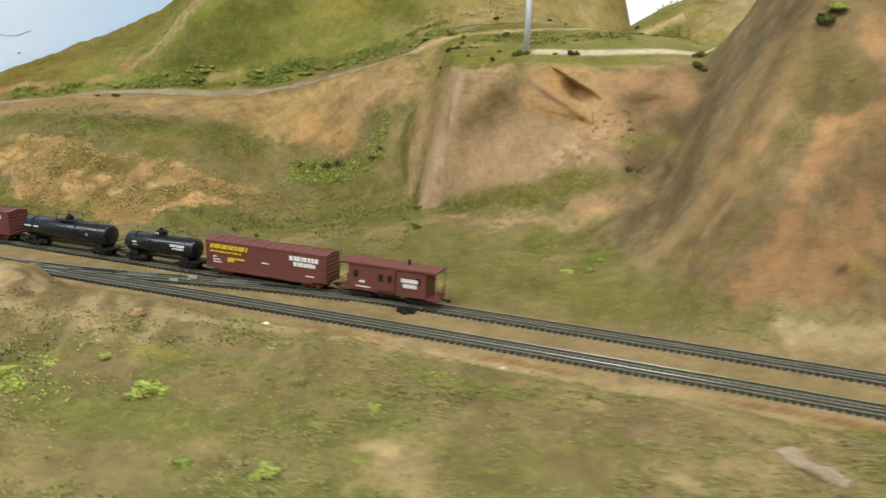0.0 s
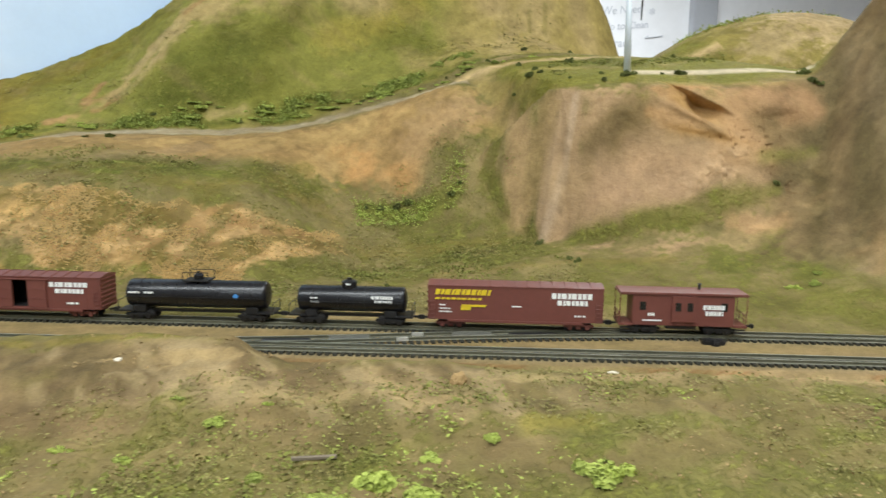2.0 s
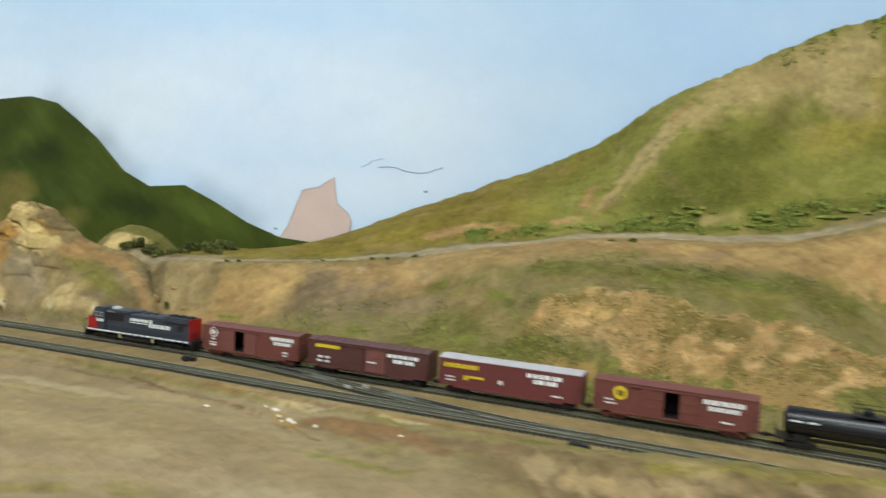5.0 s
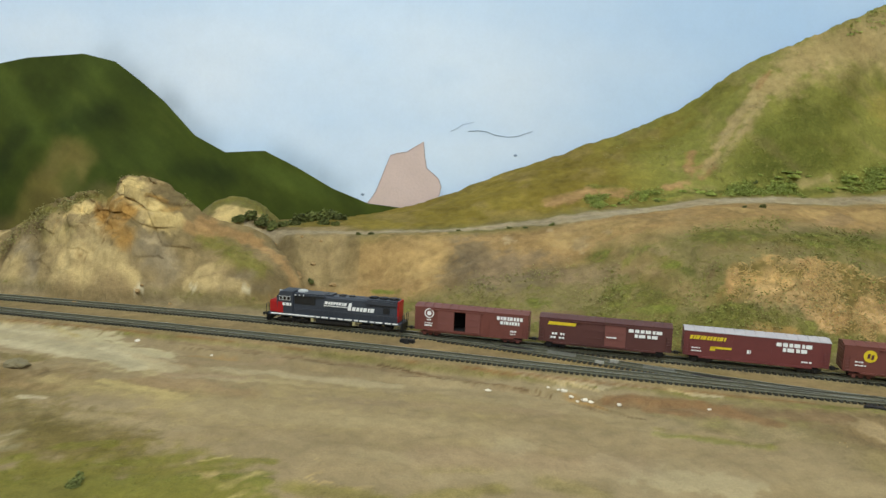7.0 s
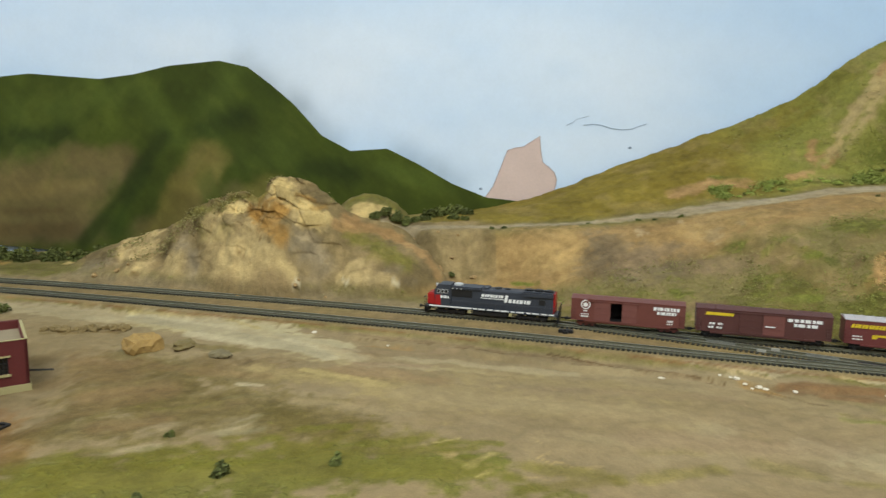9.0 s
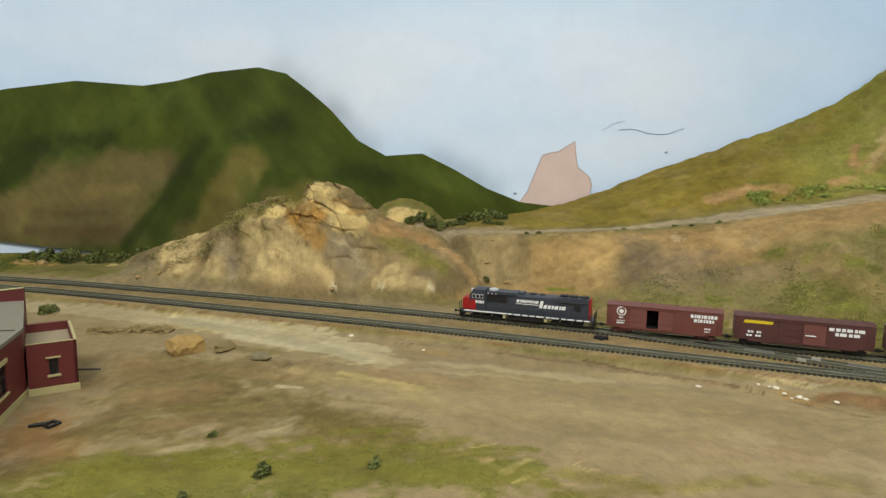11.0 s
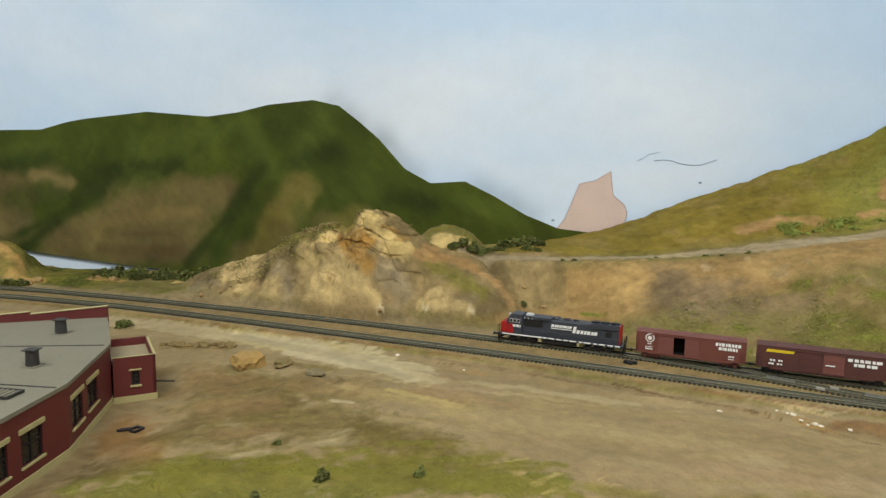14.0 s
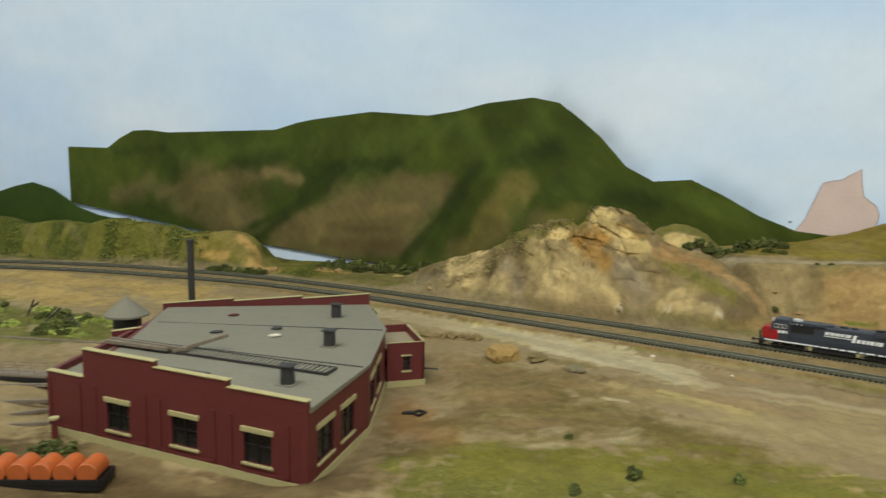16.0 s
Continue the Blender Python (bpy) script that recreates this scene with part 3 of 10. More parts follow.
def paint_ground():
    COLOUR[..., :3], COLOUR[..., 3] = OLIVE, 0.45
    ny, fy = near_y(GX)[:, None], far_y(GX)[:, None]
    lay(GREEN, 0.55 * step(0.45, 0.65, MOTTLE), 0.7)
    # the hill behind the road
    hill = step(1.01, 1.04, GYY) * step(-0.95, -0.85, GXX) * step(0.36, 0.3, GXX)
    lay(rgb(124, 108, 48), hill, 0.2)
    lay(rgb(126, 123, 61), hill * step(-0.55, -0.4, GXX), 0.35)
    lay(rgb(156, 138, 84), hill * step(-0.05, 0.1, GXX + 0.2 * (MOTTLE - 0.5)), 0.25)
    daub(rgb(104, 103, 45), 0.6, 0.85, (-0.318, 1.06, 0.168, -0.211, 1.067, 0.184, 0.0323, 0.85), (-0.208, 1.093, 0.229, -0.167, 1.125, 0.27, 0.023, 0.75), (-0.179, 1.047, 0.156, -0.077, 1.036, 0.172, 0.0202, 0.85), (-0.268, 1.086, 0.22, -0.244, 1.109, 0.252, 0.018, 0.7), (-0.007, 1.159, 0.378, -0.022, 1.125, 0.274, 0.0234, 0.85), (-0.054, 1.116, 0.249, 0.01, 1.085, 0.233, 0.027, 0.6), (-0.451, 1.122, 0.175, -0.377, 1.136, 0.207, 0.0169, 0.5), (0.022, 1.148, 0.346, 0.053, 1.149, 0.355, 0.0155, 0.5))
    daub(rgb(158, 142, 70), 0.25, 0.95, (-0.047, 1.151, 0.345, -0.06, 1.126, 0.273, 0.0148, 0.85), (0.034, 1.134, 0.314, 0.06, 1.146, 0.347, 0.0188, 0.7), (-0.13, 1.116, 0.24, -0.013, 1.129, 0.289, 0.0256, 0.6), (-0.423, 1.152, 0.199, -0.393, 1.158, 0.216, 0.0142, 0.5), (-0.612, 1.111, 0.127, -0.495, 1.113, 0.158, 0.0123, 0.5), (-0.673, 1.073, 0.097, -0.618, 1.079, 0.112, 0.0122, 0.5))
    daub(rgb(172, 150, 104), 0.0, 0.95, (-0.375, 1.075, 0.16, -0.325, 1.09, 0.212, 0.0124, 0.85), (-0.325, 1.09, 0.212, -0.28, 1.125, 0.268, 0.0143, 0.85), (-0.28, 1.125, 0.268, -0.194, 1.152, 0.311, 0.0205, 0.8), (-0.194, 1.152, 0.311, -0.062, 1.153, 0.345, 0.0361, 0.8), (-0.103, 1.139, 0.296, -0.059, 1.132, 0.289, 0.0227, 0.7), (0.107, 1.147, 0.348, 0.094, 1.128, 0.299, 0.0382, 0.85), (0.16, 1.139, 0.318, 0.151, 1.085, 0.243, 0.0415, 0.85), (0.217, 1.159, 0.353, 0.238, 1.13, 0.258, 0.0275, 0.8), (0.119, 1.114, 0.268, 0.067, 1.006, 0.213, 0.024, 0.7), (-0.27, 1.044, 0.14, -0.235, 1.047, 0.148, 0.0106, 0.6))
    daub(rgb(104, 100, 46), 0.6, 0.8, (-0.116, 1.159, 0.349, -0.1, 1.156, 0.345, 0.0116, 0.6), (-0.166, 1.129, 0.278, -0.157, 1.139, 0.295, 0.0143, 0.5), (0.174, 1.134, 0.302, 0.166, 1.115, 0.262, 0.0062, 0.4), (0.148, 1.128, 0.293, 0.142, 1.109, 0.261, 0.0043, 0.4))
    daub(rgb(152, 117, 76), 0.0, 0.7, (-0.302, 1.126, 0.26, -0.271, 1.145, 0.286, 0.007, 0.6), (-0.404, 1.074, 0.152, -0.39, 1.1, 0.175, 0.0095, 0.75), (-0.437, 1.051, 0.13, -0.423, 1.051, 0.134, 0.0092, 0.75), (-0.582, 1.05, 0.107, -0.529, 1.058, 0.121, 0.0094, 0.95), (-0.529, 1.058, 0.121, -0.485, 1.045, 0.119, 0.0079, 0.9))
    daub(MOSS, 1.0, 0.6, (-0.531, 1.071, 0.128, -0.487, 1.062, 0.129, 0.0051, 0.8), (-0.457, 1.04, 0.12, -0.374, 1.033, 0.128, 0.0055, 0.8), (-0.36, 1.034, 0.128, -0.25, 1.036, 0.134, 0.0069, 0.8), (-0.18, 1.04, 0.149, -0.11, 1.043, 0.168, 0.0057, 0.85), (-0.054, 1.043, 0.183, 0.035, 1.008, 0.21, 0.0059, 0.9), (0.039, 1.018, 0.214, 0.144, 1.021, 0.224, 0.0039, 0.8))
    daub(rgb(160, 128, 84), 0.0, 0.9, (-0.582, 1.05, 0.107, -0.529, 1.058, 0.121, 0.0095, 0.95), (-0.529, 1.058, 0.121, -0.485, 1.045, 0.119, 0.0075, 0.9), (-0.437, 1.051, 0.13, -0.423, 1.051, 0.134, 0.008, 0.85), (-0.404, 1.074, 0.152, -0.39, 1.1, 0.175, 0.007, 0.7), fray=0.5)
    daub(rgb(118, 103, 46), 0.25, 0.9, (-0.748, 1.062, 0.082, -0.541, 1.117, 0.147, 0.0378, 0.7), (-0.545, 1.106, 0.143, -0.399, 1.153, 0.209, 0.0371, 0.6), (-0.557, 1.125, 0.147, -0.475, 1.047, 0.121, 0.0234, 0.5), fray=0.8)
    daub(rgb(112, 104, 46), 0.45, 0.9, (-0.396, 1.162, 0.219, -0.323, 1.16, 0.266, 0.0354, 0.6), fray=0.8)
    daub(rgb(94, 98, 44), 0.6, 0.9, (-0.333, 1.057, 0.156, -0.241, 1.064, 0.175, 0.027, 0.75), (-0.308, 1.076, 0.2, -0.231, 1.086, 0.219, 0.0259, 0.7), (-0.381, 1.065, 0.151, -0.354, 1.088, 0.182, 0.0115, 0.6), fray=0.8)
    daub(rgb(158, 138, 92), 0.03, 0.8, (-0.378, 1.075, 0.16, -0.339, 1.103, 0.209, 0.0092, 0.8), (-0.339, 1.103, 0.209, -0.294, 1.125, 0.264, 0.0122, 0.75), (-0.294, 1.125, 0.264, -0.238, 1.145, 0.294, 0.0217, 0.7), (-0.244, 1.152, 0.299, -0.193, 1.16, 0.324, 0.0264, 0.75), (-0.277, 1.113, 0.255, -0.217, 1.131, 0.279, 0.0181, 0.55), fray=0.9)
    daub(rgb(160, 128, 86), 0.0, 0.9, (-0.589, 1.057, 0.109, -0.53, 1.064, 0.124, 0.009, 0.7), (-0.53, 1.064, 0.124, -0.473, 1.053, 0.124, 0.0077, 0.65), (-0.437, 1.056, 0.133, -0.412, 1.054, 0.137, 0.0071, 0.7), (-0.403, 1.075, 0.153, -0.374, 1.078, 0.164, 0.0073, 0.75), fray=1.0)
    daub(rgb(164, 143, 94), 0.03, 0.85, (-0.392, 1.062, 0.146, -0.356, 1.095, 0.187, 0.0094, 0.75), (-0.356, 1.095, 0.187, -0.298, 1.119, 0.256, 0.0127, 0.8), (-0.298, 1.119, 0.256, -0.221, 1.15, 0.307, 0.0172, 0.75), (-0.221, 1.15, 0.307, -0.13, 1.159, 0.344, 0.0277, 0.7), (-0.145, 1.154, 0.332, -0.063, 1.162, 0.372, 0.0301, 0.65), fray=0.8)
    daub(rgb(150, 116, 76), 0.0, 0.8, (-0.395, 1.058, 0.142, -0.371, 1.071, 0.157, 0.0064, 0.7), (-0.298, 1.125, 0.264, -0.274, 1.143, 0.286, 0.0054, 0.6), fray=0.9)
    daub(rgb(170, 150, 104), 0.03, 0.9, (-0.122, 1.163, 0.36, -0.063, 1.159, 0.371, 0.0253, 0.6), (-0.109, 1.151, 0.332, -0.075, 1.138, 0.3, 0.0231, 0.55), (-0.356, 1.095, 0.187, -0.305, 1.119, 0.252, 0.0097, 0.6), fray=0.8)
    # the rounded hill at the end of the road
    knoll = step(0.27, 0.32, GXX) * step(0.83, 0.88, GYY)
    lay(rgb(138, 124, 70), knoll, 0.3)
    daub(SAND, 0.05, 0.6, spot(0.47, 0.955, 0.27, 0.10, 0.9), (0.36, 0.92, 0.22, 0.42, 0.93, 0.245, 0.035, 0.6), spot(0.62, 0.95, 0.25, 0.06, 0.7))
    # the slope below the road
    slope = step(0.905, 0.93, GYY) * step(1.0, 0.97, GYY) * step(0.0, -0.03, GXX) * step(-0.95, -0.88, GXX)
    lay(rgb(148, 120, 78), slope, 0.05)
    daub(rgb(164, 136, 88), 0.0, 0.6, spot(-0.742, 0.965, 0.054, 0.05), spot(-0.82, 0.963, 0.035, 0.035), (-0.6, 0.96, 0.075, -0.52, 0.95, 0.085, 0.02, 0.7), (-0.25, 0.95, 0.11, -0.1, 0.965, 0.13, 0.02, 0.8), (-0.40, 0.95, 0.105, -0.30, 0.95, 0.11, 0.015, 0.6))
    # the slope's shadow painted in grey-brown, small highlights in sand
    daub(SLOPE_SHADOW, 0.05, 0.8, (-0.69, 0.96, 0.06, -0.66, 0.92, 0.04, 0.035, 0.75), spot(-0.61, 0.92, 0.05, 0.035, 0.6), spot(-0.70, 0.93, 0.03, 0.03, 0.5))
    daub(SAND, 0.0, 0.5, spot(-0.647, 0.966, 0.071, 0.011), spot(-0.571, 0.937, 0.069, 0.013), spot(-0.54, 0.945, 0.08, 0.008), spot(-0.60, 0.975, 0.08, 0.006))
    # shade down in the gully painted dark along its bed
    daub(rgb(104, 80, 50), 0.05, 0.6, (-0.91, 1.01, 0.06, -0.877, 0.962, 0.035, 0.008, 0.8), (-0.877, 0.962, 0.035, -0.855, 0.94, 0.015, 0.008, 0.8))
    daub(EARTH, 0.0, 0.5, spot(-0.845, 0.977, 0.051, 0.026, 0.85), spot(-0.87, 0.95, 0.035, 0.022, 0.8), spot(-0.86, 0.935, 0.02, 0.014, 0.8))
    # green drifts on the slope and in the valley
    daub(GREEN, 0.75, 0.7, spot(-0.551, 0.916, 0.064, 0.028), spot(-0.521, 0.885, 0.062, 0.045), (-0.33, 0.873, 0.087, -0.45, 0.89, 0.085, 0.025, 0.95), (-0.33, 0.88, 0.087, -0.18, 0.885, 0.07, 0.03, 0.95), spot(-0.552, 0.833, 0.019, 0.05), spot(-0.48, 0.80, 0.02, 0.035),
         (-0.5, 0.775, 0.01, -0.1, 0.775, 0.012, 0.03, 0.8), (-0.1, 0.77, 0.012, 0.0, 0.77, 0.015, 0.06, 0.8), (0.0, 0.885, 0.15, -0.09, 0.87, 0.05, 0.022, 0.9), (-0.06, 0.83, 0.03, 0.0, 0.80, 0.03, 0.04, 0.8))
    daub(MOSS, 0.95, 0.7, spot(-0.551, 0.916, 0.064, 0.012), spot(-0.50, 0.90, 0.07, 0.015), (-0.12, 0.885, 0.045, -0.03, 0.878, 0.06, 0.014, 0.9), (-0.40, 0.885, 0.09, -0.25, 0.885, 0.082, 0.010, 0.8), spot(-0.55, 0.81, 0.012, 0.014), spot(-0.708, 0.86, 0.004, 0.02), spot(-0.63, 0.87, 0.02, 0.014))
    daub(TAN, 0.05, 0.7, spot(-0.622, 0.826, 0.008, 0.025, 0.7), spot(-0.07, 0.74, 0.006, 0.045, 0.6), spot(-0.25, 0.735, 0.004, 0.03, 0.5), spot(-0.38, 0.745, 0.004, 0.02, 0.6), (-0.2, 0.66, 0.0, 0.05, 0.60, 0.0, 0.02, 0.6), spot(0.04, 0.735, 0.02, 0.012, 0.7))
    daub(UMBER, 0.1, 0.7, (-0.75, 0.88, 0.006, -0.60, 0.84, 0.008, 0.018, 0.6), spot(-0.47, 0.84, 0.055, 0.008, 0.6))
    daub(DEEP, 0.6, 0.5, (-0.487, 0.86, 0.06, -0.487, 0.82, 0.025, 0.009, 0.8))
    daub(rgb(132, 112, 84), 0.05, 0.8, (-0.597, 0.903, 0.041, -0.506, 0.884, 0.067, 0.0241, 0.75), (-0.669, 0.925, 0.043, -0.625, 0.935, 0.055, 0.0209, 0.75), (-0.393, 0.882, 0.092, -0.273, 0.944, 0.109, 0.0131, 0.5), (-0.02, 0.925, 0.145, 0, 0.913, 0.139, 0.0132, 0.6))
    daub(rgb(166, 136, 88), 0.0, 0.7, (-0.801, 0.972, 0.048, -0.728, 0.963, 0.056, 0.0201, 0.8), (-0.631, 0.952, 0.065, -0.608, 0.957, 0.072, 0.0133, 0.6), (-0.171, 0.926, 0.093, -0.106, 0.935, 0.1, 0.0253, 0.85), (-0.072, 0.949, 0.138, 0.007, 0.944, 0.17, 0.0188, 0.8), (-0.002, 0.908, 0.133, 0.037, 0.917, 0.164, 0.012, 0.8), (-0.198, 0.943, 0.111, -0.073, 0.945, 0.131, 0.0116, 0.6))
    daub(rgb(116, 106, 56), 0.55, 0.8, (-0.426, 0.874, 0.087, -0.325, 0.88, 0.091, 0.0113, 0.9), (-0.326, 0.863, 0.086, -0.271, 0.848, 0.069, 0.0143, 0.85), (-0.533, 0.899, 0.066, -0.492, 0.87, 0.063, 0.0106, 0.8), (-0.548, 0.83, 0.019, -0.506, 0.83, 0.035, 0.0165, 0.7), (-0.741, 0.869, 0.004, -0.707, 0.88, 0.008, 0.0116, 0.8), (-0.575, 0.816, 0.01, -0.523, 0.814, 0.022, 0.0098, 0.8), (-0.794, 0.936, 0.015, -0.767, 0.93, 0.017, 0.007, 0.8), (-0.272, 0.84, 0.064, -0.208, 0.89, 0.077, 0.0136, 0.7), (-0.2, 0.903, 0.082, -0.178, 0.918, 0.088, 0.0122, 0.6))
    daub(rgb(126, 132, 56), 0.9, 0.7, (-0.537, 0.894, 0.06, -0.529, 0.897, 0.066, 0.0072, 0.9), (-0.504, 0.872, 0.06, -0.492, 0.87, 0.063, 0.0069, 0.8), (-0.726, 0.852, 0.002, -0.705, 0.864, 0.005, 0.0057, 0.85), (-0.539, 0.836, 0.023, -0.514, 0.821, 0.029, 0.0066, 0.8), (-0.565, 0.801, 0.008, -0.53, 0.802, 0.014, 0.0054, 0.8), (-0.359, 0.866, 0.088, -0.342, 0.861, 0.086, 0.005, 0.8), (-0.794, 0.936, 0.015, -0.774, 0.931, 0.015, 0.0049, 0.8))
    # the orange hollow and the slope up to the bend
    daub(rgb(126, 106, 68), 0.15, 0.9, (-0.544, 0.951, 0.088, -0.327, 0.924, 0.105, 0.0168, 0.6), (-0.544, 0.907, 0.064, -0.483, 0.822, 0.038, 0.0213, 0.6), (-0.463, 0.865, 0.078, -0.382, 0.86, 0.083, 0.0157, 0.45), fray=0.8)
    daub(rgb(130, 114, 62), 0.4, 0.95, (-0.52, 0.779, 0.007, -0.41, 0.774, 0.013, 0.015, 0.6), (-0.132, 0.831, 0.016, 0.013, 0.814, 0.039, 0.0218, 0.6), (-0.207, 0.888, 0.076, -0.153, 0.868, 0.038, 0.0146, 0.45), (-0.085, 0.757, 0.003, 0.093, 0.69, 0.022, 0.0129, 0.55), (-0.285, 0.858, 0.078, -0.162, 0.883, 0.054, 0.0099, 0.5), fray=0.8)
    daub(rgb(150, 126, 84), 0.1, 0.9, (-0.59, 0.947, 0.07, -0.5, 0.905, 0.084, 0.0175, 0.6), (-0.488, 0.919, 0.091, -0.381, 0.903, 0.101, 0.0142, 0.6), (-0.36, 0.906, 0.102, -0.201, 0.939, 0.108, 0.0118, 0.4), fray=0.8)
    daub(rgb(162, 132, 92), 0.0, 0.6, (-0.06, 0.93, 0.105, -0.01, 0.93, 0.135, 0.035, 0.9), (-0.02, 0.94, 0.14, 0.02, 0.92, 0.15, 0.018, 0.7))
    daub(rgb(180, 138, 88), 0.0, 0.9, spot(-0.116, 0.925, 0.088, 0.034, 1.0), spot(-0.075, 0.913, 0.08, 0.024, 0.8), spot(-0.03, 0.93, 0.125, 0.012, 0.6))
    # the cliff
    daub(CLIFF, 0.0, 0.35, (0.05, 0.80, 0.15, 0.04, 0.785, 0.05, 0.025, 1.0), (0.09, 0.775, 0.14, 0.075, 0.76, 0.05, 0.04, 1.0), (0.15, 0.76, 0.14, 0.12, 0.745, 0.06, 0.045, 1.0), (0.20, 0.745, 0.14, 0.18, 0.735, 0.09, 0.04, 1.0), (0.25, 0.745, 0.15, 0.23, 0.735, 0.13, 0.025, 0.9))
    # brown stains; the last stroke paints the shadow beneath the lip
    daub(STAIN_SHADOW, 0.0, 0.9, (0.112, 0.772, 0.147, 0.095, 0.77, 0.115, 0.028, 0.85), (0.07, 0.775, 0.12, 0.066, 0.77, 0.08, 0.018, 0.45), (0.13, 0.752, 0.128, 0.18, 0.745, 0.122, 0.010, 0.5))
    daub(CLIFF_LIGHT, 0.0, 0.7, (0.045, 0.805, 0.15, 0.033, 0.785, 0.05, 0.018, 0.3), (0.12, 0.75, 0.08, 0.165, 0.735, 0.08, 0.016, 0.6), spot(0.10, 0.76, 0.06, 0.014, 0.4))
    daub(EARTH, 0.0, 0.5, (0.135, 0.775, 0.16, 0.16, 0.757, 0.14, 0.010, 0.85), (0.15, 0.78, 0.165, 0.195, 0.76, 0.15, 0.014, 0.95), (0.12, 0.765, 0.145, 0.16, 0.752, 0.135, 0.007, 0.6), (0.205, 0.755, 0.155, 0.265, 0.75, 0.16, 0.014, 0.6), (0.215, 0.75, 0.15, 0.255, 0.75, 0.145, 0.004, 0.9))
    daub(GREEN, 0.7, 0.6, (0.05, 0.765, 0.03, 0.13, 0.725, 0.05, 0.016, 0.95), (0.13, 0.725, 0.053, 0.185, 0.72, 0.073, 0.016, 0.95), (0.185, 0.722, 0.075, 0.215, 0.71, 0.07, 0.012, 0.9), (0.215, 0.725, 0.105, 0.25, 0.72, 0.108, 0.014, 0.8))
    daub(TAN, 0.05, 0.8, (0.188, 0.695, 0.047, 0.16, 0.69, 0.035, 0.022, 0.6), spot(0.08, 0.72, 0.025, 0.03, 0.4))
    daub(MOSS, 0.9, 0.7, spot(0.129, 0.662, 0.021, 0.03, 0.7), spot(0.177, 0.626, 0.022, 0.022, 0.8), spot(0.06, 0.69, 0.018, 0.016, 0.6))
    daub(rgb(182, 142, 102), 0.0, 0.8, (0.215, 0.747, 0.157, 0.273, 0.732, 0.152, 0.0166, 0.85), (0.19, 0.74, 0.13, 0.224, 0.735, 0.137, 0.012, 0.6), (0.17, 0.736, 0.109, 0.21, 0.723, 0.102, 0.0135, 0.5), (0.16, 0.732, 0.093, 0.109, 0.753, 0.1, 0.0163, 0.3))
    daub(rgb(166, 134, 104), 0.0, 0.9, (0.073, 0.767, 0.069, 0.14, 0.733, 0.082, 0.0246, 0.6), (0.18, 0.702, 0.047, 0.202, 0.69, 0.055, 0.0114, 0.7))
    # the left shoulder of the cliff
    daub(rgb(166, 138, 98), 0.05, 0.7, (0.034, 0.86, 0.14, 0.012, 0.82, 0.05, 0.026, 1.0), (0.03, 0.89, 0.155, 0.005, 0.87, 0.09, 0.02, 0.8))
    daub(rgb(148, 124, 84), 0.05, 0.8, (0.045, 0.822, 0.15, 0.022, 0.812, 0.07, 0.018, 0.8))
    daub(GREEN, 0.6, 0.6, (0.032, 0.875, 0.155, -0.002, 0.868, 0.09, 0.013, 0.9), (-0.002, 0.868, 0.09, 0.0, 0.82, 0.04, 0.014, 0.9))
    daub(rgb(180, 155, 126), 0.0, 0.9, (0.062, 0.800, 0.16, 0.047, 0.790, 0.09, 0.0065, 0.75), (0.047, 0.790, 0.09, 0.027, 0.786, 0.03, 0.007, 0.8), fray=0.4)
    daub(rgb(110, 94, 62), 0.05, 0.9, (0.10, 0.774, 0.146, 0.072, 0.782, 0.115, 0.018, 0.7))
    daub(GREEN, 0.6, 0.8, (0.21, 0.73, 0.115, 0.235, 0.73, 0.12, 0.012, 0.8), spot(0.25, 0.725, 0.125, 0.012, 0.7))
    # the ledge with its two paths
    ledge = step(0.03, 0.05, GXX) * step(0.33, 0.3, GXX) * step(0.0, 0.012, GYY - line(BROW, GX, 1)[:, None]) * step(1.0, 0.985, GYY)
    lay(rgb(128, 122, 56), ledge, 0.6)
    daub(GREEN, 0.6, 0.8, (0.0, 0.64, 0.008, 0.16, 0.58, 0.01, 0.05, 0.7), (0.16, 0.58, 0.01, 0.24, 0.52, 0.01, 0.03, 0.6))
    daub(rgb(152, 132, 80), 0.15, 0.8, (0.02, 0.96, 0.18, 0.04, 0.92, 0.17, 0.022, 0.75), (0.03, 0.91, 0.15, 0.02, 0.90, 0.13, 0.016, 0.7))
    daub(rgb(146, 138, 70), 0.4, 0.9, (0.05, 0.89, 0.18, 0.09, 0.875, 0.185, 0.025, 0.7))
    # the spur
    spur = step(0.19, 0.21, GXX) * step(0.78, 0.74, GYY) * step(0.02, 0.04, GZ)
    lay(rgb(120, 100, 70), spur, 0.15)
    # the shaded left flank painted as a darker grey-brown
    daub(rgb(105, 92, 64), 0.05, 0.8, (0.295, 0.69, 0.20, 0.257, 0.66, 0.12, 0.065, 1.0), (0.257, 0.66, 0.12, 0.225, 0.65, 0.05, 0.055, 1.0), (0.29, 0.74, 0.18, 0.25, 0.71, 0.10, 0.04, 0.9))
    daub(rgb(140, 120, 88), 0.0, 0.8, (0.285, 0.64, 0.17, 0.25, 0.61, 0.08, 0.018, 0.7), (0.25, 0.61, 0.08, 0.23, 0.60, 0.03, 0.014, 0.7))
    daub(rgb(102, 92, 56), 0.4, 0.7, (0.306, 0.585, 0.17, 0.29, 0.575, 0.12, 0.028, 0.9), (0.313, 0.552, 0.135, 0.325, 0.56, 0.15, 0.014, 0.7), (0.262, 0.548, 0.06, 0.268, 0.555, 0.09, 0.014, 0.8), spot(0.25, 0.62, 0.085, 0.016, 0.5))
